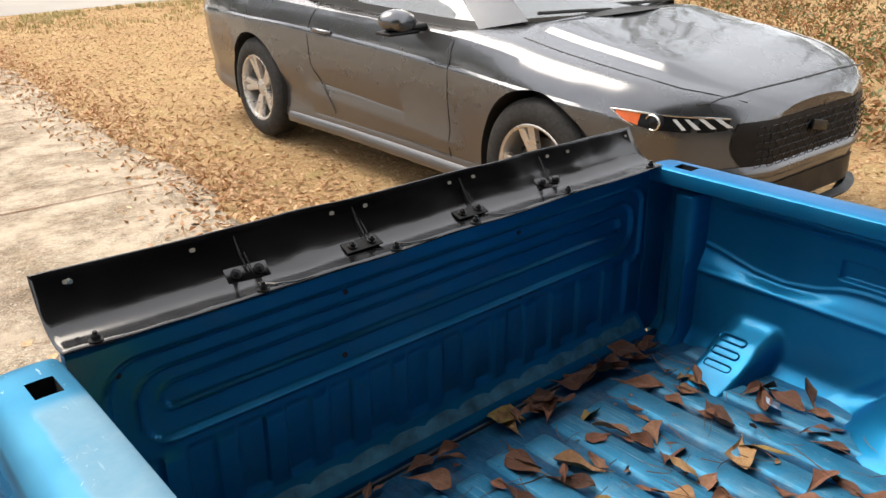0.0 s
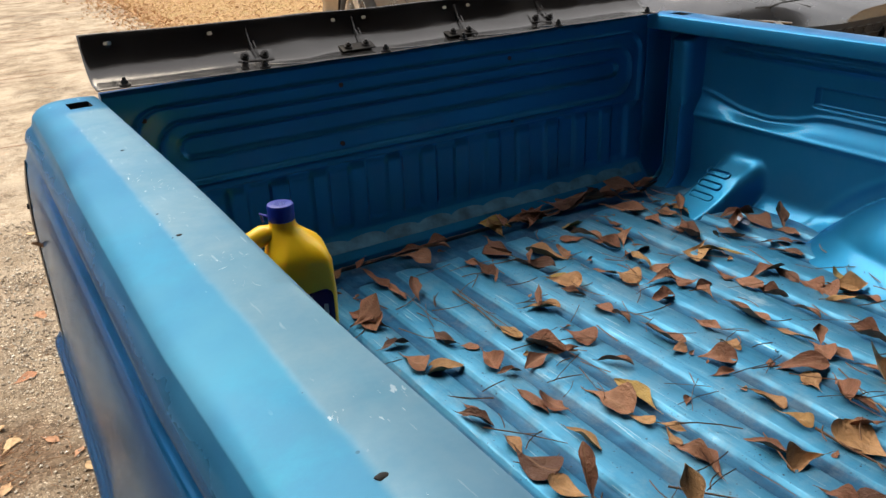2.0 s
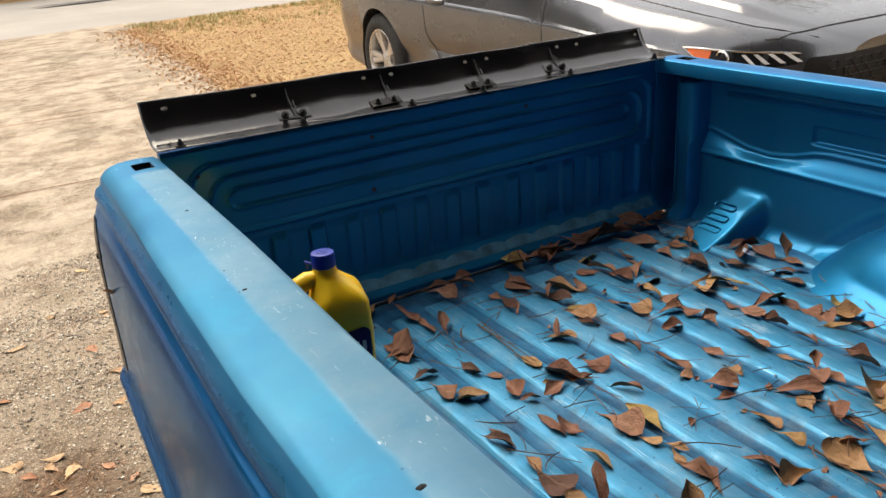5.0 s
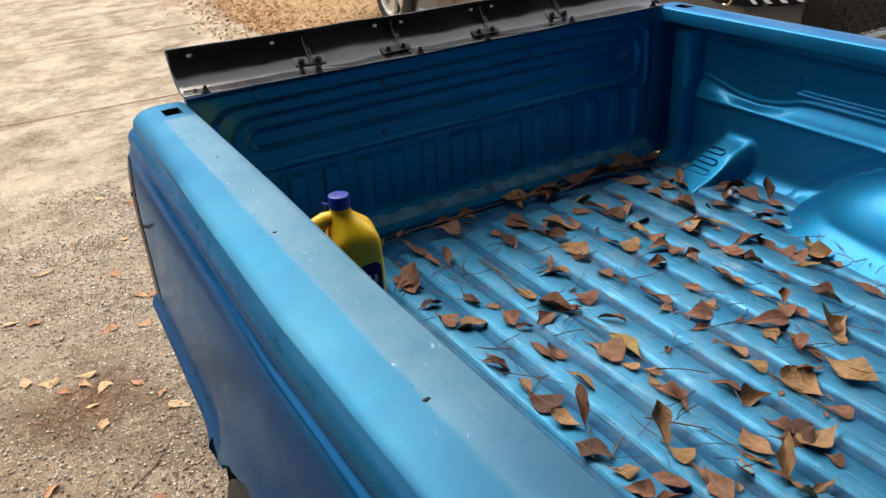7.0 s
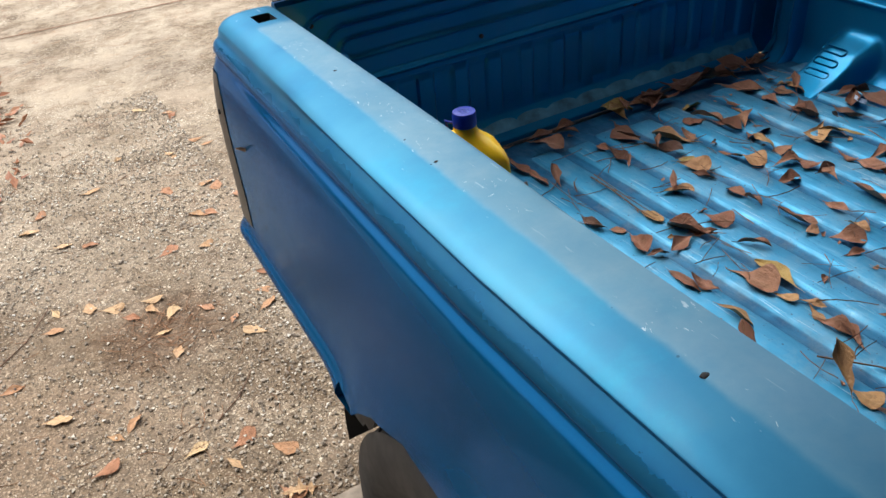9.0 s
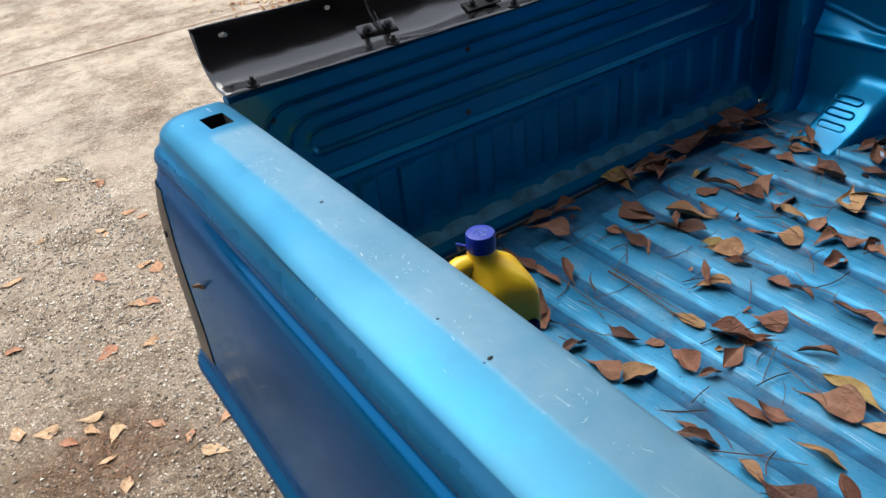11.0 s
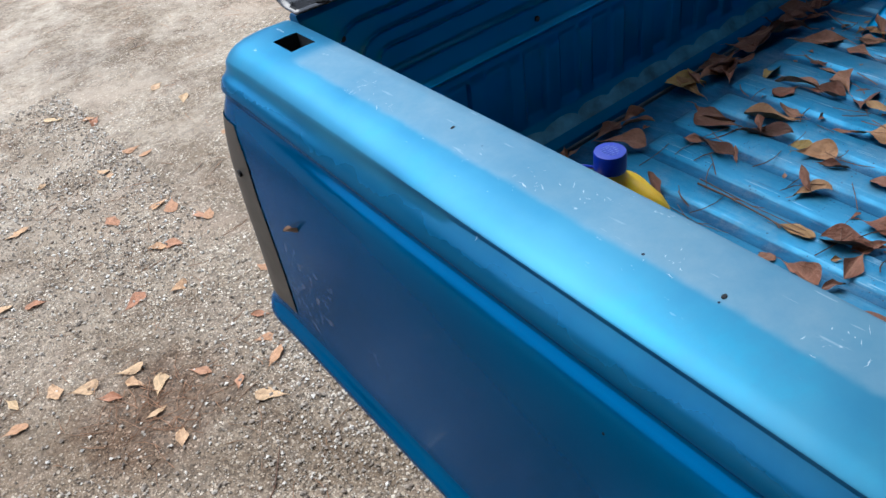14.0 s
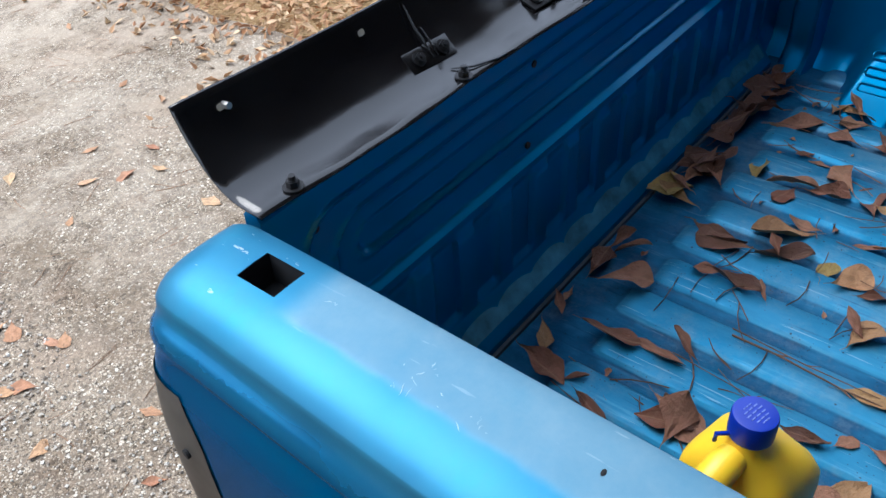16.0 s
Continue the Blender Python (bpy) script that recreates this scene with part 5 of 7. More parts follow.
        tube(bm, [(1.76, s * 0.86, 0.905), (1.77, s * 0.93, 0.905), (1.79, s * 0.99, 0.910)], [0.022, 0.02, 0.03], 10)
        box(bm, (1.81, s * 1.01, mz - 0.052), (0.13, 0.20, 0.018), None, 0.008)
        part("mirror_foot", bm, CAR_BLACK, mir, "black mirror foot", 60)
        # door handle
        bm = bmesh.new()
        hv = side_v(2.73, 0.80)
        tube(bm, [(2.63, s * (hv - 0.004), 0.800), (2.65, s * (hv + 0.022), 0.802), (2.73, s * (hv + 0.026), 0.806), (2.80, s * (hv + 0.02), 0.808), (2.82, s * (hv - 0.004), 0.808)], [0.010, 0.013, 0.014, 0.013, 0.010], 10)
        part("door_handle", bm, CAR_PAINT, car, "grey pull handle", 60)
        # black patch behind the handle: the cup's shade as colour
        bm = bmesh.new()
        rows = [[(2.73 + 0.075 * a, s * (side_v(2.73 + 0.075 * a, 0.80 + 0.030 * b) + 0.0015), 0.80 + 0.030 * b) for a in (-1, -0.5, 0, 0.5, 1)] for b in (-0.9, 0, 0.9)]
        grid(bm, rows)
        part("handle_cup", bm, CAR_TRIM, car, "shadowed handle cup")
        # headlamp
        bm = bmesh.new()
        top = [(0.50, 0.702), (0.42, 0.698), (0.33, 0.690), (0.25, 0.682), (0.19, 0.674), (0.145, 0.664)]
        low = [(0.48, 0.690), (0.41, 0.645), (0.33, 0.624), (0.25, 0.616), (0.19, 0.612), (0.145, 0.616)]
        rows = []
        for q in range(7):
            f = q / 6
            rows.append([(a[0] + (b[0] - a[0]) * f, s * (side_v(a[0] + (b[0] - a[0]) * f, a[1] + (b[1] - a[1]) * f) + 0.004), a[1] + (b[1] - a[1]) * f) for a, b in zip(top, low)])
        grid(bm, rows)
        lamp = part("headlamp", bm, CAR_BLACK, car, "dark headlamp with white slanted bars", 60)
        bm = bmesh.new()
        rows = [[(a[0], s * (side_v(a[0], z) + 0.0065), z) for a, z in (((0.475, 0), 0.694 - 0.003 * q), ((0.43, 0), 0.690 - 0.011 * q), ((0.385, 0), 0.686 - 0.015 * q))] for q in range(4)]
        grid(bm, rows)
        part("side_reflector", bm, AMBER, lamp, "amber side reflector")
        for k in range(4):
            bm = bmesh.new()
            u0 = 0.235 - 0.034 * k
            rows = [[(u0 + w + 0.035 * f, s * (side_v(u0 + w + 0.035 * f, 0.626 + 0.042 * f) + 0.008), 0.626 + 0.042 * f) for w in (0, 0.012)] for f in (0, 0.5, 1)]
            grid(bm, rows)
            part("lamp_bar", bm, LAMP_WHITE, lamp, "white light bar")
        bm = bmesh.new()
        bmesh.ops.create_uvsphere(bm, u_segments=16, v_segments=10, radius=0.034)
        bmesh.ops.translate(bm, verts=bm.verts, vec=(0.335, s * (side_v(0.335, 0.655) - 0.018), 0.655))
        part("projector", bm, CAR_BLACK, lamp, "round projector lens", 60)
        bm = bmesh.new()
        pts = [(a[0], s * (side_v(a[0], a[1]) + 0.008), a[1] - 0.004) for a in top]
        tube(bm, pts, [0.003, 0.005, 0.0045, 0.004, 0.004, 0.003], 6)
        tube(bm, [pts[0], (0.44, s * (side_v(0.44, 0.660) + 0.008), 0.660), (0.40, s * (side_v(0.40, 0.640) + 0.008), 0.640)], 0.0035, 6)
        part("lamp_bezel", bm, CHROME, lamp, "bright lamp bezel", 60)
        bm = bmesh.new()
        c = Vector((0.335, s * (side_v(0.335, 0.655) + 0.010), 0.655))
        tube(bm, [c + Vector((0.034 * math.cos(q), 0.0, 0.030 * math.sin(q))) for q in [2 * math.pi * k / 20 for k in range(21)]], 0.006, 6)
        part("projector_ring", bm, CHROME, lamp, "bright ring round the projector", 60)
    # shut line across the nose
    pts = []
    for k in range(21):
        v = -0.70 + 1.40 * k / 20
        u = 0.165 + 0.05 * (v / 0.7) ** 2
        ring = car_ring(u)[16:]
        z = lerp([p[0] for p in ring[::-1]], [p[1] for p in ring[::-1]], abs(v))
        pts.append((u, v, z + 0.0008))
    seam("bonnet_gap", pts, 0.004)
    # grille with its mesh
    gz0, gz1, gv = 0.430, 0.640, 0.56

    def nose(v, z, off):
        return (max(0.06, front_u(v, z)) - off, v, z)

    bm = bmesh.new()
    rows = []
    for q in range(9):
        z = gz0 + (gz1 - gz0) * q / 8
        w = gv * (1 - 0.16 * ((q - 5) / 5) ** 2)
        rows.append([nose(-w + 2 * w * k / 20, z, 0.006) for k in range(21)])
    grid(bm, rows)
    grille = part("grille", bm, CAR_BLACK, car, "wide black honeycomb grille", 60)
    bm = bmesh.new()
    for r in range(5):
        for k in range(15 if r % 2 == 0 else 14):
            v = -gv * 0.88 + 2 * gv * 0.88 * (k + (0.5 if r % 2 else 0)) / 15
            z = gz0 + 0.036 + 0.034 * r
            c = Vector(nose(v, z, 0.013))
            tube(bm, [c + Vector((0, 0.034 * math.cos(t), 0.020 * math.sin(t))) for t in [math.pi / 3 * q for q in range(7)]], 0.0022, 4)
    tagged(part("grille_mesh", bm, CAR_BLACK, grille, "black hexagonal mesh", 20), kind="stuff")
    bm = bmesh.new()
    box(bm, (0, 0, 0), (0.012, 0.13, 0.045), Matrix.Translation(nose(0, 0.565, 0.022)) @ Matrix.Rotation(radians(12), 4, "X"), 0.005)
    part("badge", bm, simple("dull_badge", (0.03, 0.03, 0.03), 0.4, 0.6), grille, "plain oblong badge")
    bm = bmesh.new()
    rows = []
    for q, (z, off) in enumerate(((0.395, 0.012), (0.41, 0.022), (0.43, 0.022), (0.455, 0.006))):
        rows.append([nose(-0.58 + 1.16 * k / 24, z, off) for k in range(25)])
    grid(bm, rows)
    part("bumper", bm, CAR_PAINT, car, "grey front bumper bar", 60)
    bm = bmesh.new()
    rows = [[nose(-0.55 + 1.10 * k / 24, z, 0.006) for k in range(25)] for z in (0.25, 0.30, 0.36)]
    grid(bm, rows)
    part("lower_intake", bm, CAR_BLACK, car, "black lower intake", 60)
    bm = bmesh.new()
    rows = []
    for z, off in ((0.185, -0.04), (0.19, 0.035), (0.205, 0.045), (0.215, 0.0)):
        rows.append([nose(-0.62 + 1.24 * k / 24, 0.3, off)[:2] + (z,) for k in range(25)])
    grid(bm, rows)
    part("chin_lip", bm, CAR_TRIM, car, "black chin lip", 60)
    # tail lamps
    for s in (-1, 1):
        bm = bmesh.new()
        rows = [[(u, s * (side_v(u, z) + 0.003), z) for u in (4.62, 4.68, 4.74)] for z in (0.72, 0.80, 0.88)]
        grid(bm, rows)
        part("tail_lamp", bm, simple("red_lens", (0.25, 0.01, 0.01), 0.2), car, "red tail lamp")


coupe()


# ---------- jug in the bed ----------
def jug():
    j = thing("jug", "dented yellow plastic jug with blue cap and label in the bed", "jug", pose(0.190, -0.367, 0.520, 0, LEAN, -14))
    # levels: height, extent on the handle's side, extent opposite, half depth
    half = [(0.0, 0.058, 0.058, 0.042), (0.004, 0.064, 0.064, 0.047), (0.03, 0.067, 0.067, 0.049), (0.12, 0.067, 0.067, 0.049), (0.145, 0.065, 0.067, 0.049), (0.158, 0.055, 0.067, 0.049), (0.168, 0.040, 0.067, 0.049),
            (0.180, 0.031, 0.0665, 0.049), (0.200, 0.027, 0.066, 0.0485), (0.218, 0.025, 0.064, 0.047), (0.230, 0.023, 0.060, 0.0435), (0.240, 0.021, 0.053, 0.0385), (0.249, 0.019, 0.044, 0.032), (0.257, 0.0175, 0.034, 0.0255), (0.263, 0.0165, 0.0265, 0.0205), (0.270, 0.0150, 0.0225, 0.0185), (0.284, 0.0150, 0.0220, 0.0185)]
    bm = bmesh.new()
    rows = []
    n = 44
    for z, a, c, b in half:
        e = 0.32 + 0.68 * sstep(0.215, 0.262, z)
        row = []
        for t in [2 * math.pi * k / n for k in range(n)]:
            x, y = math.copysign(abs(math.cos(t)) ** e, math.cos(t)), math.copysign(abs(math.sin(t)) ** e, math.sin(t))
            mid, wide = (c - a) / 2, (c + a) / 2
            dent = 0.0035 * noise.noise(Vector((x * 2, y * 2, z * 22))) * sstep(0.0, 0.03, z) * sstep(0.27, 0.24, z)
            row.append((mid + wide * x + dent, b * y * (0.93 if 0.035 < z < 0.14 and abs(x) < 0.85 else 1.0) + dent, z))
        rows.append(row)
    vs = grid(bm, rows, close=True)
    bm.faces.new(vs[0][::-1])
    part("body", bm, YELLOW, j, "dented yellow plastic body", 50)
    # hollow grip from the shoulder up to the neck
    bm = bmesh.new()
    tube(bm, [(-0.048, 0, 0.120), (-0.055, 0, 0.150), (-0.0585, 0, 0.180), (-0.0590, 0, 0.208), (-0.0550, 0, 0.231), (-0.043, 0, 0.248), (-0.026, 0, 0.256), (-0.006, 0, 0.258)], [0.014, 0.016, 0.0135, 0.0130, 0.0140, 0.0150, 0.0150, 0.012], 16)
    part("handle", bm, YELLOW, j, "", 60)
    bm = bmesh.new()
    z0 = 0.276
    rows = []
    for r, z in ((0.0, z0), (0.0188, z0), (0.0190, z0 + 0.003), (0.0190, z0 + 0.021), (0.0180, z0 + 0.0235), (0.0165, z0 + 0.024), (0.0, z0 + 0.024)):
        rows.append([(0.0036 + (r + (0.0004 if k % 2 and 0.02 < r else 0)) * math.cos(2 * math.pi * k / 60), (r + (0.0004 if k % 2 and 0.02 < r else 0)) * math.sin(2 * math.pi * k / 60), z) for k in range(60)])
    grid(bm, rows, close=True)
    cap = part("cap", bm, CAP_BLUE, j, "blue ribbed screw cap", 40)
    bm = bmesh.new()
    for k, (w, o) in enumerate(((0.012, 0.010), (0.020, 0.006), (0.023, 0.0015), (0.021, -0.003), (0.018, -0.0075), (0.010, -0.0115))):
        for s in range(3):
            box(bm, (0.0036 + (s - 1) * w * 0.30, o * 0.85, z0 + 0.0243), (w * 0.21, 0.0010, 0.0005))
    part("cap_print", bm, INK, cap, "small white print")
    # label on the two broad faces
    for s in (-1, 1):
        bm = bmesh.new()
        pts = []
        for cx, cz, a0 in ((0.046, 0.168, 0), (0.000, 0.160, 90), (-0.040, 0.040, 180), (0.046, 0.040, 270)):
            for q in range(5):
                t = radians(a0 + 90 * q / 4)
                pts.append((cx + 0.012 * math.cos(t), cz + 0.012 * math.sin(t)))
        bm.faces.new([bm.verts.new((x, s * 0.0498, z)) for x, z in pts])
        lab = part("label", bm, LABEL_BLUE, j, "dark blue printed label")
        md = lab.modifiers.new("t", "SOLIDIFY")
        md.thickness, md.offset = 0.0006, 0
        bm = bmesh.new()
        for x, z, w, h in ((0.010, 0.148, 0.084, 0.024), (0.004, 0.112, 0.05, 0.004), (0.0, 0.100, 0.06, 0.003), (0.01, 0.088, 0.07, 0.010), (0.0, 0.068, 0.06, 0.003), (0.0, 0.060, 0.05, 0.003)):
            cells = 7 if h > 0.02 else 1
            for q in range(cells):
                cw = w / cells
                box(bm, (x - w / 2 + cw * (q + 0.5), s * 0.0504, z), (cw * (0.5 if cells > 1 else 0.8), 0.0006, h * 0.7))
        tagged(part("label_print", bm, LABEL_WHITE, lab, "pale blocks of print"), kind="stuff")
    bm = bmesh.new()
    tube(bm, [(0.0, 0.0, 0.274), (-0.014, 0.010, 0.279), (-0.024, 0.014, 0.283), (-0.021, 0.016, 0.270)], 0.0022, 6)
    part("cap_tag", bm, CAP_BLUE, j, "torn blue tamper strip", 60)


jug()


# ---------- leaves ----------
def leaf_mesh(name, seed, mat, curl=1.0, slim=False):
    """A dry water-oak leaf, one long and one wide: a narrow foot on a thin stalk, broad and blunt towards the tip, lightly folded and curled."""
    r = random.Random(seed)
    bm = bmesh.new()
    n = 13
    bend = r.uniform(-0.9, 1.6) * curl
    fold = r.uniform(-0.25, 0.75) * curl
    twist = r.uniform(-0.4, 0.4) * curl
    lobe = r.choice((0.0, 0.0, 0.0, 0.16, 0.22))
    peak = r.uniform(1.25, 1.5) if slim else r.uniform(1.7, 2.3)
    sway = r.uniform(-0.12, 0.12)
    point = r.random() < 0.45
    rows = []
    ang = -bend * 0.45
    x = z = 0.0
    last = 0.0
    for i in range(n):
        t = 1 - (1 - i / (n - 1)) ** 1.35
        w = 0.5 * math.sin(math.pi * min(1.0, t ** peak)) ** 0.72 + 0.012
        w *= 1 + lobe * math.sin(t * 11 + seed)
        if point:
            w = min(w, 0.02 + (1 - t) * 1.25)
        if i:
            ang += bend * (t - last) * (0.4 + 1.0 * t)
            x += math.cos(ang) * (t - last)
            z += math.sin(ang) * (t - last)
        last = t
        row = []
        for q in (-1, -0.68, -0.34, 0, 0.34, 0.68, 1):
            lift = fold * abs(q) ** 1.3 * w * (0.7 + 0.5 * math.sin(t * 4 + seed + 2.2 * (q > 0)))
            cr = noise.noise(Vector((t * 3.2, q * 1.4, seed * 3.7))) * 0.085 * curl * min(1.0, w * 5)
            rim = 0.07 * curl * max(0.0, abs(q) - 0.5) * math.sin(t * 3.4 + seed * 1.7 + (1.1 if q > 0 else 0.0))
            ragged = 1 + 0.45 * noise.noise(Vector((t * 3.1, 9.0 if q > 0 else 2.0, seed * 1.3)))
            row.append((x - 0.5, q * w * ragged * (1 - 0.25 * min(1.0, abs(fold))) + sway * math.sin(math.pi * t), z + lift + twist * (t - 0.4) * q * w * 2 + cr + rim))
        rows.append(row)
    grid(bm, rows)
    zs = min(v.co.z for v in bm.verts)
    for v in bm.verts:
        v.co.z -= zs
    p = rows[0][3]
    tube(bm, [(p[0] - 0.16, 0.10 * r.uniform(-1, 1), max(0.01, p[2] - zs - 0.01)), (p[0] - 0.06, 0, p[2] - zs), (p[0] + 0.04, 0, p[2] - zs)], [0.007, 0.010, 0.012], 4)
    me = bpy.data.meshes.new(name)
    bm.to_mesh(me)
    bm.free()
    me.materials.append(mat)
    for q in me.polygons:
        q.use_smooth = True
    me.set_sharp_from_angle(angle=radians(45))
    return me


TONES = {"-": OAK, "d": DARK_LEAF, "y": OLIVE_LEAF, "t": PALE_LEAF}
OAK_LEAVES = {k: [leaf_mesh("dry_leaf", 10 + q + 31 * i, mat, 1.0) for q in range(12 if k == "-" else 6)] for i, (k, mat) in enumerate(TONES.items())}
SLIM_LEAVES = {k: [leaf_mesh("dry_leaf", 210 + q + 31 * i, mat, 1.1, True) for q in range(6 if k == "-" else 3)] for i, (k, mat) in enumerate(TONES.items())}
TAN_LEAVES = [leaf_mesh("fallen_leaf", 40 + k, TAN, 0.7) for k in range(10)] + [leaf_mesh("fallen_leaf", 60 + k, TAN, 0.8, True) for k in range(4)]
LEAF_LABELS = {"-": "curled dry reddish-brown leaf lying on the ribbed bed floor", "d": "dark brown crumpled leaf lying on the ribbed bed floor", "y": "olive-yellow drying leaf lying on the bed floor", "t": "pale tan dry leaf resting on the bed floor"}

# place, turn from stalk to tip, length, width to length, tone (u: tip in the air)
BED_LEAVES_a = [
    (0.505, -0.013, -169, 0.035, 0.42, "-"), (0.479, 0.025, -137, 0.049, 0.42, "-"), (0.414, -0.028, -143, 0.056, 0.42, "-"),
    (0.595, -0.013, 7, 0.078, 0.58, "d"), (0.572, -0.070, -61, 0.081, 0.58, "-"), (0.646, -0.044, -47, 0.060, 0.30, "-"),
    (0.655, -0.020, -17, 0.055, 0.30, "-"), (0.813, 0.008, -59, 0.088, 0.58, "y"), (0.830, -0.030, -81, 0.049, 0.42, "-"),
    (0.465, -0.107, -84, 0.089, 0.42, "-"), (0.472, -0.175, -94, 0.080, 0.30, "-"), (0.495, -0.220, 72, 0.055, 0.58, "u-"),
    (0.384, -0.243, 62, 0.037, 0.58, "u-"), (0.377, -0.242, 110, 0.093, 0.42, "-"),
]
BED_LEAVES_b = [
    (0.662, -0.160, 109, 0.050, 0.42, "-"), (0.658, -0.203, -95, 0.079, 0.30, "d"), (0.648, -0.251, 43, 0.034, 0.30, "u-"),
    (0.738, -0.144, -91, 0.097, 0.30, "d"), (0.729, -0.153, 96, 0.090, 0.42, "d"), (0.806, -0.213, 119, 0.095, 0.58, "-"),
    (0.743, -0.233, 44, 0.045, 0.42, "u-"), (0.758, -0.237, -60, 0.088, 0.30, "d"), (0.840, -0.231, 77, 0.056, 0.42, "-"),
    (0.759, -0.299, -5, 0.047, 0.58, "y"), (0.750, -0.336, -38, 0.075, 0.58, "t"), (0.738, -0.373, -64, 0.051, 0.30, "-"),
    (0.653, -0.386, -25, 0.068, 0.58, "-"), (0.651, -0.385, 56, 0.050, 0.30, "u-"),
]
BED_LEAVES_c = [
    (0.738, -0.459, 93, 0.051, 0.58, "-"), (0.739, -0.497, -94, 0.049, 0.30, "-"), (0.553, -0.418, -84, 0.064, 0.42, "-"),
    (0.586, -0.494, 115, 0.093, 0.58, "-"), (0.536, -0.522, -174, 0.062, 0.58, "-"), (0.587, -0.517, 147, 0.056, 0.42, "-"),
    (0.638, -0.507, -61, 0.065, 0.58, "-"), (0.631, -0.600, -57, 0.059, 0.30, "-"), (0.940, -0.013, 115, 0.053, 0.58, "d"),
    (0.997, -0.013, -22, 0.073, 0.58, "d"), (1.068, -0.036, -4, 0.100, 0.58, "d"), (1.109, -0.018, -3, 0.076, 0.42, "d"),
    (0.955, -0.117, 6, 0.072, 0.58, "y"), (0.942, -0.181, -78, 0.088, 0.30, "-"),
]
BED_LEAVES_d = [
    (0.903, -0.178, 163, 0.056, 0.58, "-"), (0.948, -0.234, -76, 0.069, 0.42, "-"), (0.992, -0.243, 44, 0.080, 0.58, "-"),
    (1.046, -0.164, 123, 0.038, 0.30, "-"), (0.853, -0.334, -70, 0.058, 0.30, "-"), (0.866, -0.372, -73, 0.076, 0.58, "t"),
    (1.121, -0.118, -53, 0.098, 0.42, "-"), (1.202, -0.210, 50, 0.063, 0.42, "u-"), (1.226, -0.162, -9, 0.071, 0.58, "-"),
    (1.217, -0.193, -107, 0.079, 0.30, "-"), (1.216, -0.122, 163, 0.026, 0.42, "-"), (1.265, -0.035, -22, 0.079, 0.30, "d"),
    (1.209, -0.051, -17, 0.067, 0.42, "d"), (1.283, -0.016, -6, 0.054, 0.30, "d"),
]
BED_LEAVES_e = [
    (1.123, -0.204, 81, 0.064, 0.58, "-"), (1.164, -0.202, 112, 0.053, 0.58, "-"), (1.129, -0.266, -71, 0.052, 0.42, "-"),
    (1.134, -0.301, -116, 0.112, 0.30, "d"), (1.026, -0.197, 96, 0.045, 0.42, "-"), (0.994, -0.233, 112, 0.036, 0.42, "-"),
    (0.965, -0.304, 14, 0.079, 0.58, "-"), (0.934, -0.350, -106, 0.080, 0.30, "-"), (0.950, -0.393, -167, 0.063, 0.58, "-"),
    (1.147, -0.362, -165, 0.038, 0.42, "ud"), (1.099, -0.412, 118, 0.092, 0.42, "y"), (1.055, -0.395, -145, 0.109, 0.58, "t"),
    (1.282, -0.301, -24, 0.081, 0.58, "d"), (1.249, -0.324, -146, 0.097, 0.30, "d"),
]
BED_LEAVES_f = [
    (1.284, -0.352, -106, 0.103, 0.30, "d"), (1.183, -0.368, -81, 0.076, 0.30, "d"), (1.303, -0.408, 54, 0.072, 0.58, "u-"),
    (1.299, -0.421, -64, 0.053, 0.58, "-"), (1.230, -0.445, -34, 0.066, 0.58, "-"), (1.214, -0.482, -72, 0.069, 0.42, "d"),
    (1.263, -0.471, -44, 0.035, 0.58, "d"), (1.014, -0.493, -81, 0.052, 0.42, "-"), (1.021, -0.537, -81, 0.064, 0.58, "-"),
    (1.030, -0.589, -78, 0.057, 0.30, "-"), (1.094, -0.525, -7, 0.090, 0.58, "-"), (1.113, -0.549, -101, 0.083, 0.30, "d"),
    (1.115, -0.603, -76, 0.063, 0.42, "-"), (1.114, -0.632, -114, 0.072, 0.58, "-"),
]
BED_LEAVES_g = [
    (1.182, -0.621, 59, 0.064, 0.30, "y"), (1.154, -0.657, -37, 0.078, 0.58, "t"), (1.142, -0.692, -70, 0.061, 0.42, "-"),
    (1.105, -0.684, -46, 0.066, 0.30, "-"), (0.905, -0.433, -9, 0.065, 0.42, "-"), (0.931, -0.462, -75, 0.069, 0.58, "-"),
    (0.949, -0.492, -9, 0.050, 0.30, "-"), (0.859, -0.478, -17, 0.053, 0.58, "-"), (0.930, -0.519, 73, 0.058, 0.42, "-"),
    (0.926, -0.618, -90, 0.089, 0.42, "-"), (0.937, -0.614, -108, 0.088, 0.30, "-"), (1.014, -0.671, -92, 0.055, 0.30, "-"),
    (0.840, -0.602, -89, 0.057, 0.42, "-"), (1.108, -0.810, -91, 0.074, 0.42, "-"),
]
BED_LEAVES_h = [
    (0.370, -0.348, -13, 0.051, 0.58, "d"), (0.367, -0.412, -88, 0.070, 0.58, "-"), (0.404, -0.455, 167, 0.074, 0.58, "-"),
    (0.450, -0.383, -82, 0.065, 0.30, "d"), (0.470, -0.422, -41, 0.034, 0.58, "-"), (0.472, -0.478, -103, 0.065, 0.58, "-"),
    (0.476, -0.525, -30, 0.039, 0.58, "d"), (0.456, -0.609, -89, 0.073, 0.30, "-"), (0.474, -0.633, 94, 0.057, 0.58, "-"),
    (0.546, -0.673, -84, 0.091, 0.58, "-"), (0.552, -0.735, -67, 0.047, 0.42, "t"), (0.595, -0.677, 83, 0.100, 0.42, "y"),
    (0.362, -0.596, -66, 0.062, 0.58, "d"), (0.370, -0.570, -88, 0.039, 0.42, "-"),
]
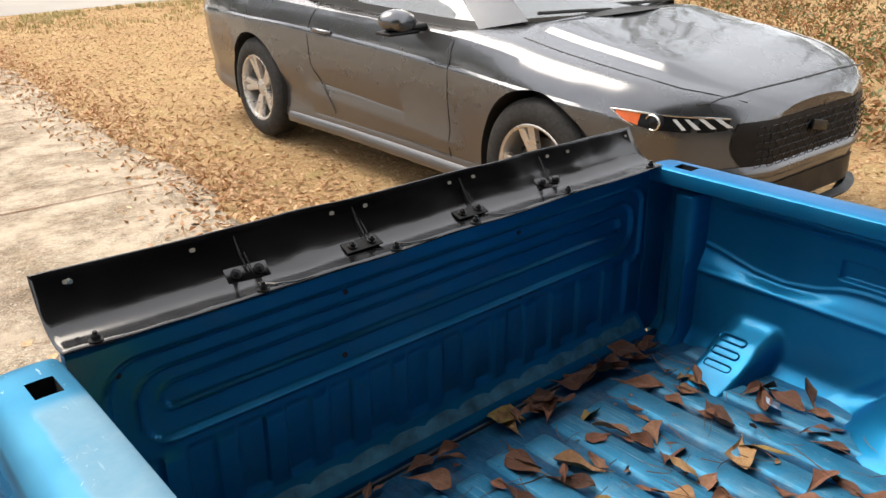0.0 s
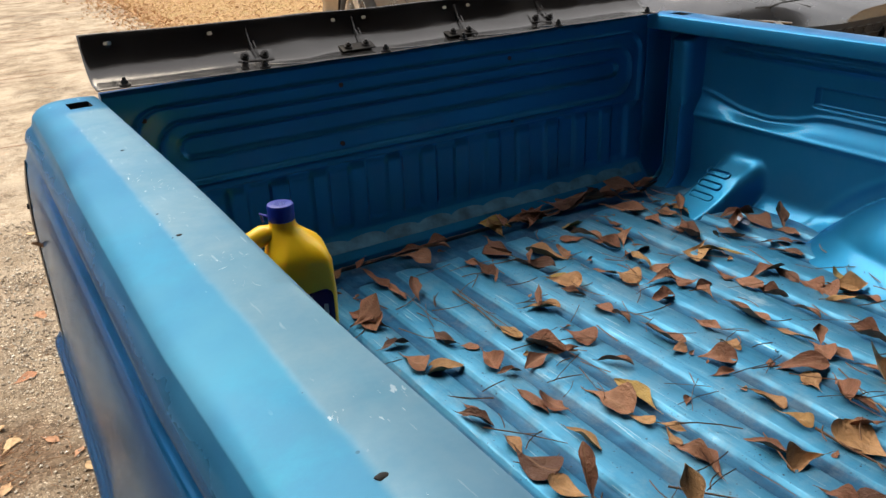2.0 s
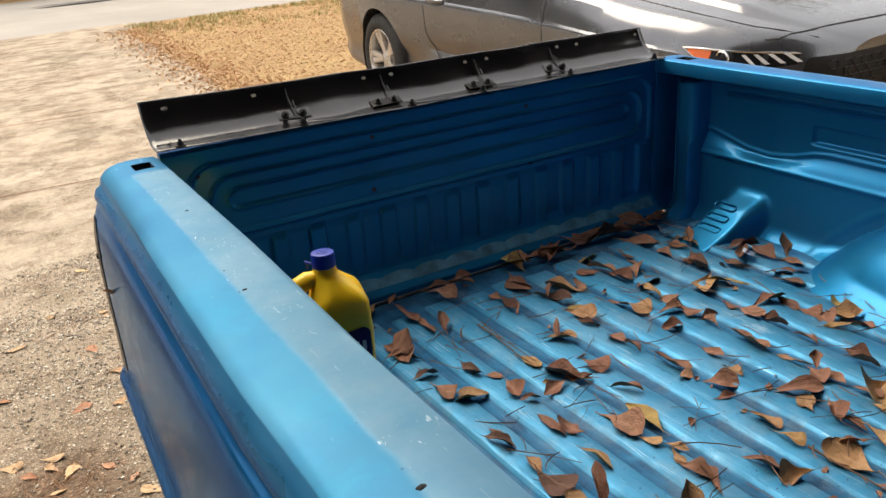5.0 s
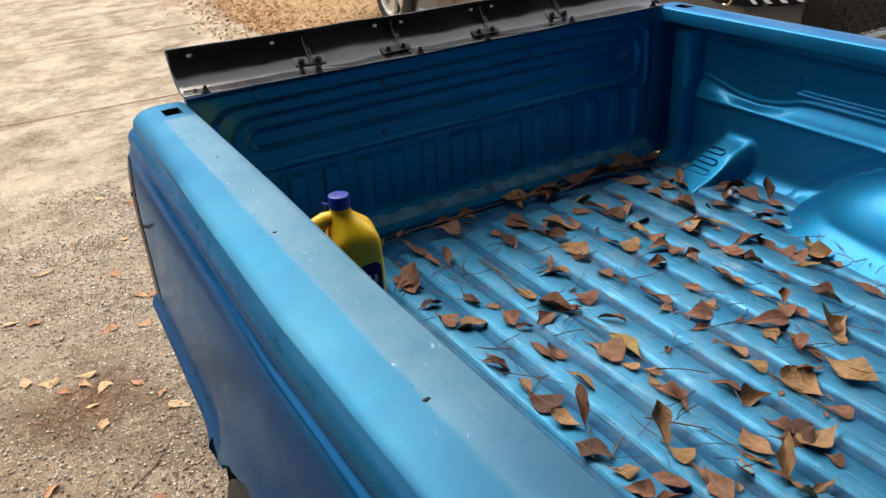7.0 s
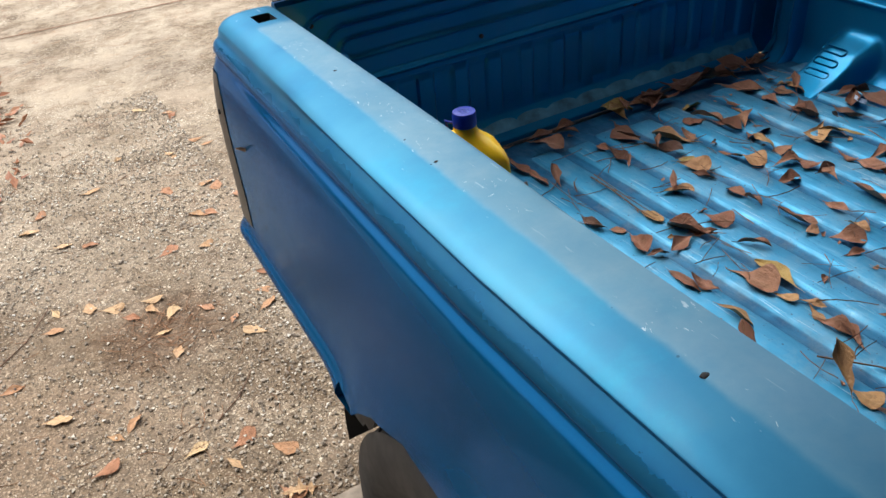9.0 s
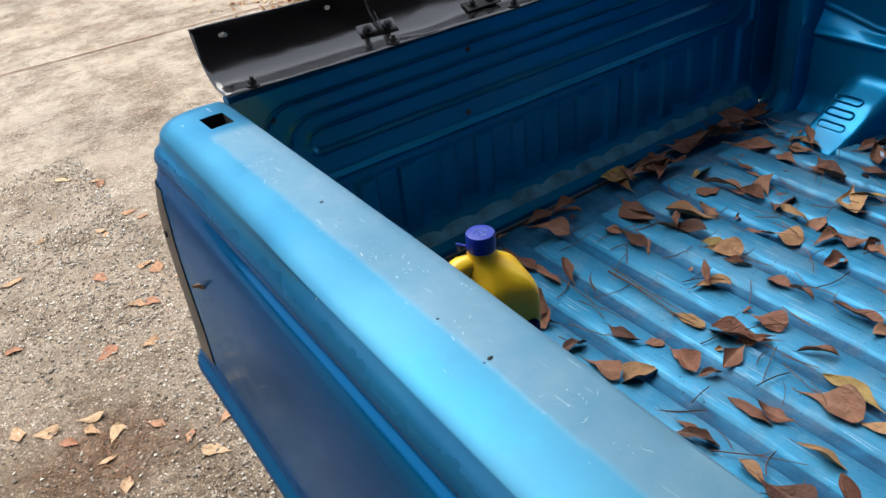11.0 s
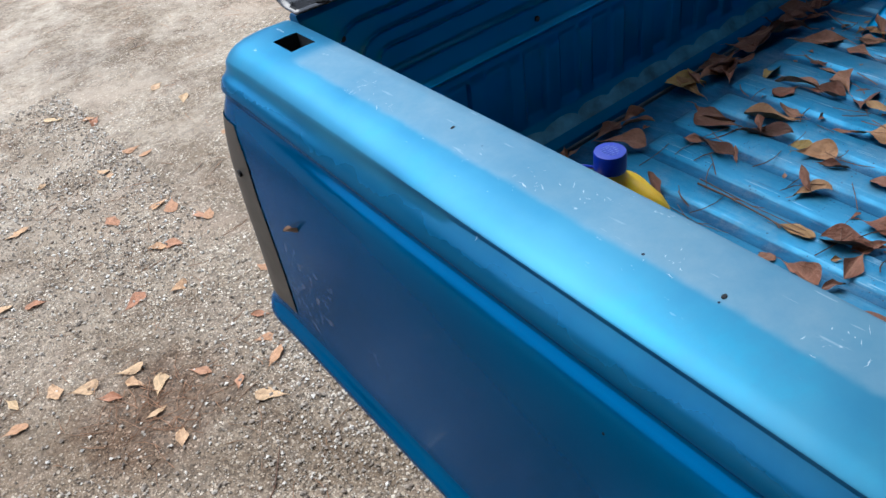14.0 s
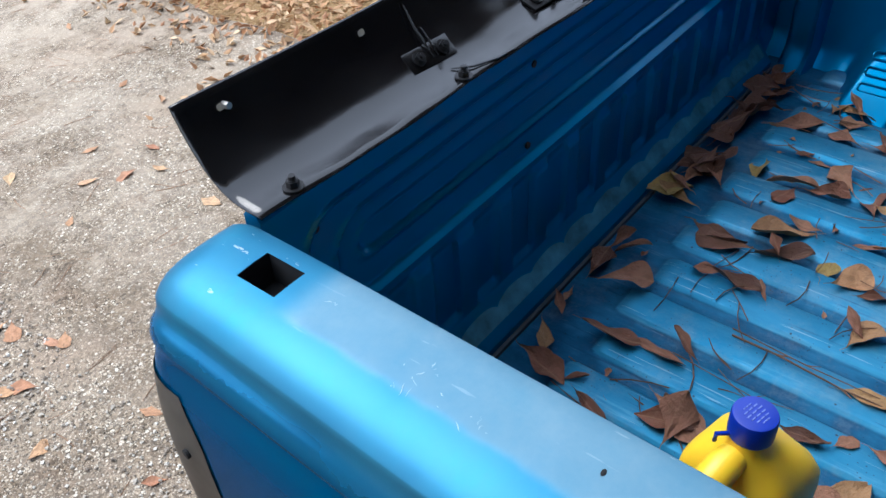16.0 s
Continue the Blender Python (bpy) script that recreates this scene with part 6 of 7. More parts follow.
BED_LEAVES_i = [
    (0.368, -0.679, 78, 0.050, 0.42, "-"), (0.369, -0.728, -75, 0.078, 0.58, "d"), (0.371, -0.788, 105, 0.069, 0.58, "t"),
    (0.377, -0.823, 60, 0.080, 0.30, "u-"), (0.457, -0.719, -88, 0.069, 0.42, "-"), (0.755, -0.586, -76, 0.077, 0.58, "-"),
    (0.738, -0.631, -5, 0.035, 0.58, "-"), (0.772, -0.678, -47, 0.066, 0.58, "-"), (0.742, -0.717, -17, 0.041, 0.30, "-"),
    (0.818, -0.668, -89, 0.043, 0.30, "t"), (0.734, -0.799, -78, 0.066, 0.42, "-"), (0.727, -0.855, -86, 0.055, 0.42, "-"),
    (0.851, -0.770, -35, 0.100, 0.42, "-"), (0.822, -0.741, 34, 0.030, 0.42, "-"),
]
BED_LEAVES_j = [
    (0.834, -0.809, 52, 0.053, 0.58, "-"), (0.845, -0.849, -129, 0.068, 0.42, "-"), (0.835, -0.886, -89, 0.057, 0.58, "-"),
    (0.933, -0.750, 44, 0.037, 0.58, "u-"), (0.929, -0.711, -83, 0.067, 0.30, "-"), (0.918, -0.761, -115, 0.061, 0.58, "-"),
    (0.934, -0.784, -102, 0.060, 0.42, "-"), (1.019, -0.783, -94, 0.072, 0.30, "-"), (0.941, -0.842, -79, 0.058, 0.42, "-"),
    (0.956, -0.860, -164, 0.084, 0.58, "t"), (0.914, -0.888, -90, 0.034, 0.58, "-"), (0.557, -0.791, -104, 0.046, 0.42, "-"),
    (0.551, -0.826, -79, 0.062, 0.30, "-"), (0.557, -0.855, 63, 0.070, 0.42, "-"),
]
BED_LEAVES_k = [
    (0.644, -0.873, -74, 0.064, 0.58, "-"), (0.660, -0.924, 164, 0.068, 0.42, "t"), (0.574, -0.767, -64, 0.044, 0.42, "t"),
    (0.796, -0.918, 151, 0.052, 0.58, "-"), (0.759, -0.942, 75, 0.102, 0.58, "t"), (0.844, -0.963, -84, 0.109, 0.58, "t"),
    (0.863, -0.959, -81, 0.043, 0.42, "-"), (0.736, -1.015, -78, 0.050, 0.58, "-"), (0.356, -0.872, 108, 0.067, 0.58, "d"),
    (0.369, -0.929, -42, 0.053, 0.58, "-"), (0.406, -0.972, -56, 0.074, 0.42, "-"), (0.356, -0.971, -61, 0.050, 0.58, "-"),
    (0.374, -1.009, -10, 0.064, 0.58, "-"), (0.450, -0.927, 63, 0.079, 0.42, "u-"),
]
BED_LEAVES_l = [
    (0.460, -0.949, -77, 0.052, 0.58, "-"), (0.450, -0.991, -106, 0.051, 0.30, "-"), (0.457, -1.026, -105, 0.076, 0.58, "-"),
    (0.459, -1.081, -86, 0.033, 0.42, "-"), (0.572, -0.996, 77, 0.080, 0.58, "t"), (0.522, -1.015, -111, 0.049, 0.58, "t"),
    (0.546, -1.023, -73, 0.055, 0.30, "-"), (0.629, -1.016, -15, 0.078, 0.58, "d"), (0.658, -1.038, 176, 0.087, 0.58, "t"),
    (0.542, -1.077, 40, 0.077, 0.30, "u-"), (0.544, -1.064, -75, 0.046, 0.58, "-"), (0.547, -1.101, -87, 0.045, 0.58, "t"),
    (0.578, -1.110, 172, 0.050, 0.30, "-"), (0.635, -1.083, -90, 0.034, 0.58, "-"),
]
BED_LEAVES_m = [
    (0.630, -0.990, -85, 0.053, 0.30, "-"), (0.361, -0.060, -104, 0.085, 0.58, "-"), (0.371, -0.107, -48, 0.037, 0.30, "-"),
    (0.335, -0.153, -116, 0.075, 0.30, "-"), (0.387, -0.244, -115, 0.089, 0.42, "-"), (0.347, -0.242, -4, 0.080, 0.58, "u-"),
]
BED_LEAVES = BED_LEAVES_a + BED_LEAVES_b + BED_LEAVES_c + BED_LEAVES_d + BED_LEAVES_e + BED_LEAVES_f + BED_LEAVES_g + BED_LEAVES_h + BED_LEAVES_i + BED_LEAVES_j + BED_LEAVES_k + BED_LEAVES_l + BED_LEAVES_m


def rib_z(x, y):
    """Height of the bed floor in the world."""
    k = round((x - RIB_FIRST) / RIB_PITCH)
    on_rib = abs(x - RIB_FIRST - k * RIB_PITCH) < 0.028
    return FLOOR_Z + (0.0125 if on_rib else 0.007) - 0.0122 * x + 0.0122 * y


def bed_leaves():
    r = random.Random(12)
    for i, (x, y, a, size, wide, tone) in enumerate(BED_LEAVES):
        up, key = tone[0] == "u", tone[-1]
        pool = SLIM_LEAVES[key] if wide < 0.4 else OAK_LEAVES[key]
        ob = new("dry_leaf", pool[i % len(pool)])
        s = size * 1.02
        m = Matrix.Diagonal((s, s * wide * r.uniform(0.95, 1.15), s * r.uniform(0.55, 1.0), 1))
        if up:
            ob.matrix_basis = pose(x, y, rib_z(x, y), r.uniform(-30, 30), r.uniform(-48, -30), a) @ Matrix.Translation((0.5 * s, 0, 0)) @ m
            tagged(ob, "dry brown leaf standing on edge on the bed floor", "leaf", "dry leaves in the truck bed")
        else:
            y = min(y, -0.012)
            ob.matrix_basis = pose(x, y, rib_z(x, y) + 0.0004 * (i % 5), r.uniform(-7, 7), r.uniform(-5, 5), a) @ m
            tagged(ob, LEAF_LABELS[key], "leaf", "dry leaves in the truck bed")


bed_leaves()


def leaf_crumbs():
    """Broken bits of leaf along the runs between the ribs."""
    r = random.Random(77)
    made = 0
    while made < 34:
        bx, by = BED_LEAVES[r.randrange(len(BED_LEAVES))][:2]
        x, y = bx + r.gauss(0, 0.05), by + r.gauss(0, 0.06)
        if not (0.30 < x < 1.20 and -1.15 < y < -0.05) or (x > 1.1 and y < -0.40):
            continue
        made += 1
        s = r.uniform(0.010, 0.022)
        ob = new("leaf_crumb", OAK_LEAVES["-"][r.randrange(12)])
        ob.matrix_basis = pose(x, y, rib_z(x, y), r.uniform(-20, 20), r.uniform(-15, 15), r.uniform(0, 360)) @ Matrix.Diagonal((s, s * 0.6, s, 1))
        tagged(ob, "small broken bit of brown leaf on the bed floor", "leaf", "dry leaves in the truck bed")


leaf_crumbs()


def gate_leaves():
    """Leaves blown into a drift along the foot of the tailgate."""
    r = random.Random(31)
    for i in range(20):
        x = r.uniform(0.80, 1.31)
        y = -0.018 - abs(r.gauss(0, 0.022))
        s = r.uniform(0.055, 0.085)
        ob = new("dry_leaf", OAK_LEAVES["d" if i % 3 else "-"][i % 6])
        ob.matrix_basis = pose(x, y, rib_z(x, y) + 0.0006 * i, r.uniform(-22, 22), r.uniform(-16, 16), r.uniform(0, 360)) @ Matrix.Diagonal((s, s * 0.5, s, 1))
        tagged(ob, "dark brown curled leaf drifted against the tailgate", "leaf", "dry leaves in the truck bed")


gate_leaves()

DRIVE_LEAVES_a = [
    (-0.66, 0.54), (-0.58, 0.35), (-0.51, 0.12), (-0.42, 0.23),
    (-0.32, 0.06), (-0.26, -0.03), (-0.22, 0.03), (-0.15, -0.05),
    (-0.23, 0.61), (-0.27, 0.54), (-0.26, 0.43), (-0.33, 0.66),
    (-0.36, 0.73), (-0.42, 0.78), (-0.51, 0.82), (-0.53, 0.73),
    (-0.26, 0.71), (-0.27, 0.66), (-0.14, 0.58), (-0.09, 0.48),
    (-0.06, 0.39), (-0.15, 0.94), (0.02, 0.56), (0.01, 0.49),
    (-0.35, 1.14), (-0.51, 1.36), (-0.46, 1.45), (-0.28, 1.52),
    (-0.47, 0.21), (0.11, 1.27), (0.16, 1.69), (0.15, 2.0),
    (0.05, 1.6), (0.03, 1.09), (-0.18, -0.18), (0.09, 1.31),
]
DRIVE_LEAVES_b = [
    (0.19, 1.63), (0.15, 1.16), (-0.05, 1.34), (0.0, 1.11),
    (-0.04, 0.9), (0.16, 0.79), (0.06, 0.64), (-0.43, 1.19),
    (0.04, 1.64), (-0.13, 1.72), (0.14, 2.04), (0.42, 2.06),
    (0.05, 2.15), (0.44, 1.54), (0.58, 1.66), (0.68, 1.81),
    (0.66, 1.59), (0.8, 1.65), (0.74, 1.53), (0.72, 1.27),
    (0.45, 1.88), (0.17, 1.14),
]
DRIVE_LEAVES = DRIVE_LEAVES_a + DRIVE_LEAVES_b
DRIVE_TURNS = {(-0.06, 0.39): 129, (-0.26, 0.54): -26, (-0.32, 0.06): 20, (-0.26, -0.03): -65, (-0.22, 0.03): 24, (-0.15, -0.05): -52, (-0.14, 0.58): -55, (-0.26, 0.71): -21, (-0.33, 0.66): -47,
               (-0.36, 0.73): -21, (-0.42, 0.78): -95, (-0.51, 0.82): -75, (-0.53, 0.73): -4, (-0.58, 0.35): -17, (-0.42, 0.23): 45, (-0.51, 0.12): 20, (-0.66, 0.54): 2, (0.02, 0.56): -14, (-0.26, 0.43): 68}


def drive_leaves():
    r = random.Random(5)
    labels = ("pale tan fallen leaf lying on the concrete drive", "orange-brown fallen leaf on the gritty concrete")
    pts = list(DRIVE_LEAVES)
    for i, (x, y) in enumerate(pts):
        ob = new("fallen_leaf", TAN_LEAVES[i % len(TAN_LEAVES)])
        s = r.uniform(0.050, 0.078)
        ob.matrix_basis = pose(x, y, 0.001, r.uniform(-6, 6), r.uniform(-6, 6), DRIVE_TURNS.get((x, y), r.uniform(0, 360))) @ Matrix.Diagonal((s, s * r.uniform(0.42, 0.6), s * 0.7, 1))
        tagged(ob, labels[i % 2], "leaf", "fallen leaves on the drive")


drive_leaves()


def strew(name, label, spots, mat, size, seed, lift=0.0, flat=0.5, category="leaves"):
    """Many small bent leaves in one mesh. spots: a function of the generator that gives (x, y, z)."""
    r = random.Random(seed)
    verts, faces = [], []
    for p in spots(r):
        s = r.uniform(0.6, 1.2) * size
        a = r.uniform(0, 2 * math.pi)
        q = Euler((r.gauss(0, flat), r.gauss(0, flat), a)).to_matrix()
        c = Vector(p) + Vector((0, 0, lift + s * 0.1))
        b = len(verts)
        k = r.uniform(-0.15, 0.3)
        for u, v, w in ((-0.5, 0, 0), (0.05, -0.22, k), (0.5, 0, k * 0.6), (0.05, 0.22, k), (0.05, 0, 0)):
            verts.append(c + q @ Vector((u * s, v * s, w * s)))
        faces += [(b, b + 1, b + 4), (b + 1, b + 2, b + 4), (b + 2, b + 3, b + 4), (b + 3, b, b + 4)]
    me = bpy.data.meshes.new(name)
    me.from_pydata([tuple(v) for v in verts], [], faces)
    me.materials.append(mat)
    return tagged(new(name, me), label, category, kind="stuff")


def yard_spots(r):
    for _ in range(64000):
        y = -3 + 17 * r.random() ** 1.1
        x = 1.75 + 0.05 * max(0, y - 3) + 9 * r.random() ** 1.3
        yield (x, y, -0.033)


def edge_spots(r):
    for _ in range(4200):
        y = 1.6 + 11.4 * r.random() ** 1.3
        yield (lerp([1.5, 2.7, 3.6, 7, 13], [1.5, 1.62, 1.78, 1.95, 2.35], y) + r.gauss(0.08, 0.22), y, 0.002)


def pile_spots(r):
    for _ in range(4200):
        x, y = -1.05 + r.gauss(0, 0.27), 2.55 + r.gauss(0, 0.6)
        d = math.hypot((x + 1.05) / 0.55, (y - 2.55) / 1.1)
        if d < 1.25:
            yield (x, y, r.random() * 0.045 * max(0, 1.2 - d))


strew("yard_leaves", "thick brown and tan leaf litter over the yard", yard_spots, LITTER, 0.040, 1, flat=0.15)
strew("edge_leaves", "scattered leaves along the drive's edge", edge_spots, LITTER, 0.05, 2)
strew("leaf_pile", "loose pile of orange-brown leaves on the drive", pile_spots, PILE, 0.060, 3, flat=0.28)


def blades(name, label, spots, mat, seed, tall, category="grass"):
    """Tufts of bent blades in one mesh."""
    r = random.Random(seed)
    verts, faces = [], []
    for p in spots(r):
        for _ in range(r.randint(5, 9)):
            a = r.uniform(0, 2 * math.pi)
            h = tall * r.uniform(0.5, 1.2)
            lean = r.uniform(0.2, 0.8) * h
            w = 0.006 + 0.01 * h
            c = Vector(p) + Vector((r.gauss(0, 0.03), r.gauss(0, 0.03), 0))
            d = Vector((math.cos(a), math.sin(a), 0))
            s = Vector((-math.sin(a), math.cos(a), 0)) * w
            b = len(verts)
            verts += [c - s, c + s, c + d * lean * 0.4 + Vector((0, 0, h * 0.6)) + s * 0.7, c + d * lean * 0.4 + Vector((0, 0, h * 0.6)) - s * 0.7, c + d * lean + Vector((0, 0, h))]
            faces += [(b, b + 1, b + 2, b + 3), (b + 3, b + 2, b + 4)]
    me = bpy.data.meshes.new(name)
    me.from_pydata([tuple(v) for v in verts], [], faces)
    me.materials.append(mat)
    return tagged(new(name, me), label, category, kind="stuff")


def verge_spots(r):
    for _ in range(1500):
        x = 2.6 + 12 * r.random()
        y = 13.6 + 0.06 * (x - 1) - 2.6 * r.random() ** 2.0
        if noise.noise(Vector((x * 0.9, y * 0.9, 2.0))) > -0.08:
            yield (x, y, -0.03)


def scrub_spots(r):
    """Low clumps of fallen and growing leaves along the yard's far side."""
    for _ in range(2400):
        x, y = 4.9 + 10 * r.random() ** 1.4, -3 + 15 * r.random()
        if noise.noise(Vector((x * 0.5, y * 0.5, 7.0))) < -0.25 or x < 5.0 + 0.15 * y:
            continue
        tall = r.uniform(0.05, 0.40) * min(1.0, 0.35 + 0.22 * (x - 5))
        for _ in range(r.randint(14, 34)):
            q = r.random()
            yield (x + r.gauss(0, 0.16), y + r.gauss(0, 0.16), -0.03 + tall * q)


def needles(name, label, spots, mat, seed, size, thick, category):
    """Many thin bent needles or stalks in one mesh."""
    r = random.Random(seed)
    verts, faces = [], []
    for p in spots(r):
        h = size * r.uniform(0.4, 1.3)
        a = r.uniform(0, 2 * math.pi)
        d = Vector((math.cos(a), math.sin(a), r.uniform(-0.04, 0.08)))
        n = Vector((-math.sin(a), math.cos(a), 0))
        bow = r.uniform(-0.25, 0.25) * h
        w = thick * r.uniform(0.6, 1.3)
        b = len(verts)
        for t in (-1, -0.33, 0.33, 1):
            c = Vector(p) + d * h * 0.5 * t + n * bow * (1 - t * t) * 0.5
            verts += [c - n * w, c + Vector((0, 0, w * 1.6)), c + n * w]
        for k in range(3):
            q = b + 3 * k
            faces += [(q, q + 1, q + 4, q + 3), (q + 1, q + 2, q + 5, q + 4)]
    me = bpy.data.meshes.new(name)
    me.from_pydata([tuple(v) for v in verts], [], faces)
    me.materials.append(mat)
    return tagged(new(name, me), label, category, kind="stuff")


def drive_needle_spots(r):
    for _ in range(1500):
        y = -0.2 + 9.5 * r.random() ** 1.4
        yield (r.uniform(-2.6 - 0.3 * y, 0.0 + min(1.4, max(0, y - 0.1))), y, 0.002)


def matted_needle_spots(r):
    for _ in range(90):
        yield (r.gauss(-0.26, 0.09), r.gauss(0.55, 0.07), 0.003 + 0.004 * r.random())


def gravel():
    """Loose angular grit lying on the drive."""
    r = random.Random(44)
    verts, faces = [], []
    for _ in range(52000):
        x, y = 0.15 - 2.4 * r.random() ** 1.2, -0.24 + 2.6 * r.random() ** 1.25
        if noise.noise(Vector((x * 2.1, y * 2.1, 4.0))) + 0.25 * r.gauss(0, 1) < -0.05:
            continue
        s = 0.0014 + 0.0054 * r.random() ** 2.2
        q = Euler((r.uniform(0, 6), r.uniform(0, 6), r.uniform(0, 6))).to_matrix()
        b = len(verts)
        for v in ((1, 0, 0), (-1, 0, 0), (0, 1, 0), (0, -1, 0), (0, 0, 1), (0, 0, -1)):
            w = q @ (Vector(v) * s * r.uniform(0.6, 1.25))
            verts.append((x + w.x, y + w.y, 0.0012 + s * 0.35 + w.z * 0.7))
        faces += [(b, b + 2, b + 4), (b + 2, b + 1, b + 4), (b + 1, b + 3, b + 4), (b + 3, b, b + 4), (b + 2, b, b + 5), (b + 1, b + 2, b + 5), (b + 3, b + 1, b + 5), (b, b + 3, b + 5)]
    me = bpy.data.meshes.new("gravel")
    me.from_pydata(verts, [], faces)
    me.materials.append(leaf_paint("pale_grit", [(0.16, 0.13, 0.10), (0.27, 0.225, 0.175), (0.34, 0.29, 0.23), (0.46, 0.405, 0.33), (0.60, 0.545, 0.46), (0.80, 0.75, 0.66)], True))
    tagged(new("gravel", me), "loose pale and dark grit on the concrete drive", "gravel", kind="stuff")


gravel()
needles("pine_needles", "scattered reddish-brown pine needles on the drive", drive_needle_spots, NEEDLE, 14, 0.075, 0.0007, "needles")
needles("matted_needles", "matted reddish pine needles in a damp patch on the drive", matted_needle_spots, NEEDLE, 16, 0.06, 0.0008, "needles")
needles("leaf_stalks", "thin dark leaf stalks among the leaves in the bed", lambda r: [(r.uniform(0.1, 1.25), -0.05 - 1.0 * r.random(), FLOOR_Z + 0.012 + 0.006 * r.random() - 0.0122 * 0.6 - 0.004) for _ in range(210)], TWIG, 15, 0.07, 0.0008, "stalks")


def twig(pts, r0, label):
    bm = bmesh.new()
    tube(bm, pts, [r0 * (1.0 - 0.5 * i / (len(pts) - 1)) for i in range(len(pts))], 6)
    for k in range(1, len(pts) - 1):
        p, q = Vector(pts[k]), Vector(pts[k + 1])
        d = (q - p).normalized()
        tube(bm, [p, p + d * 0.015 + Vector((d.y, -d.x, 0.3)) * 0.012 * (-1) ** k], [r0 * 0.9, r0 * 0.4], 5)
    return whole("twig", bm, TWIG, label, "twig", "twigs", smooth=60)


def bed_z(x, y):
    return FLOOR_Z + 0.0145 - 0.0122 * x + 0.0122 * y


for pts, r0 in (
    ([(0.556, -0.241), (0.556, -0.303), (0.547, -0.39), (0.548, -0.439)], 0.0018),
    ([(0.568, -0.236), (0.560, -0.341), (0.559, -0.433)], 0.0012),
    ([(0.728, -0.887), (0.725, -0.935), (0.727, -0.978), (0.725, -1.03)], 0.0020),
    ([(0.475, -0.856), (0.528, -0.922), (0.538, -0.993), (0.547, -1.045)], 0.0015),
    ([(0.888, -0.814), (0.865, -0.861), (0.845, -0.893)], 0.0011),
    ([(0.365, -0.901), (0.392, -0.885), (0.421, -0.869)], 0.0019),
    ([(0.357, -0.621), (0.396, -0.667), (0.430, -0.717)], 0.0011),
    ([(0.403, -0.303), (0.424, -0.358), (0.460, -0.408)], 0.0009),
    ([(0.481, -0.190), (0.470, -0.305), (0.480, -0.354)], 0.0009),
    ([(0.571, -0.580), (0.552, -0.640), (0.564, -0.707)], 0.0009),
    ([(0.961, -0.869), (0.978, -0.902), (0.990, -0.925)], 0.0010),
):
    twig([(x, y, bed_z(x, y) + 0.003) for x, y in pts], r0, "thin brown twig lying across the bed's ribs")
for pts, r0 in (([(-0.72, 0.62), (-0.60, 0.73), (-0.52, 0.86)], 0.0022), ([(-0.25, 0.12), (-0.18, 0.17), (-0.12, 0.25)], 0.002), ([(-1.2, 0.9), (-1.0, 1.02), (-0.85, 1.05)], 0.0025), ([(-0.95, 0.2), (-0.82, 0.22), (-0.7, 0.29)], 0.0018)):
    twig([(x, y, 0.004) for x, y in pts], r0, "thin brown twig lying on the concrete drive")


def lobed_leaf():
    """A large pointed-lobed oak leaf on the drive by the slab's edge."""
    bm = bmesh.new()
    out = [(-0.5, 0.012), (-0.30, 0.03), (-0.24, 0.20), (-0.14, 0.06), (-0.04, 0.09), (0.05, 0.33), (0.10, 0.12), (0.20, 0.11), (0.30, 0.27), (0.31, 0.09), (0.42, 0.06), (0.55, 0.0)]
    up = [bm.verts.new((x, y, 0.06 + 0.5 * abs(y) * math.sin(7 * x + 1))) for x, y in out]
    dn = [bm.verts.new((x, -y * 0.9, 0.06 + 0.45 * abs(y) * math.cos(6 * x))) for x, y in out[:-1]]
    mid = [bm.verts.new((x, 0, 0.05 + 0.03 * math.sin(5 * x))) for x, _ in out[:-1]]
    for k in range(len(out) - 1):
        if k < len(out) - 2:
            bm.faces.new((mid[k], mid[k + 1], up[k + 1], up[k]))
            bm.faces.new((mid[k + 1], mid[k], dn[k], dn[k + 1]))
        else:
            bm.faces.new((mid[k], up[k + 1], up[k]))
            bm.faces.new((mid[k], dn[k], up[k + 1]))
    tube(bm, [(-0.68, 0.03, 0.04), (-0.5, 0, 0.055), (-0.1, 0, 0.06)], 0.010, 4)
    ob = whole("oak_leaf", bm, TAN, "large tan oak leaf with pointed lobes by the slab", "leaf", "fallen leaves on the drive", smooth=20)
    ob.matrix_basis = pose(-0.165, -0.19, 0.004, 4, 0, 160) @ Matrix.Diagonal((0.085, 0.085, 0.085, 1))


lobed_leaf()


def paper_scrap():
    bm = bmesh.new()
    rows = [[(0.018 * (a - 1) + 0.002 * b, 0.014 * (b - 1), 0.004 * abs(a - 1) + 0.003 * (b == 2)) for a in range(3)] for b in range(3)]
    grid(bm, rows)
    ob = whole("paper_scrap", bm, SCRAP, "small creased pale blue paper scrap beside the wheel housing", "scrap", smooth=20)
    ob.matrix_basis = pose(1.232, -0.355, FLOOR_Z + 0.006, 14, 8, 35)
    md = ob.modifiers.new("sheet", "SOLIDIFY")
    md.thickness = 0.0006


paper_scrap()


def stuck_leaf():
    ob = new("dry_leaf", OAK_LEAVES["t"][3])
    ob.matrix_basis = pose(-0.096, -0.122, 0.752, 62, -10, 150) @ Matrix.Diagonal((0.030, 0.022, 0.022, 1))
    tagged(ob, "small orange-brown leaf stuck in the side panel's hole", "leaf")


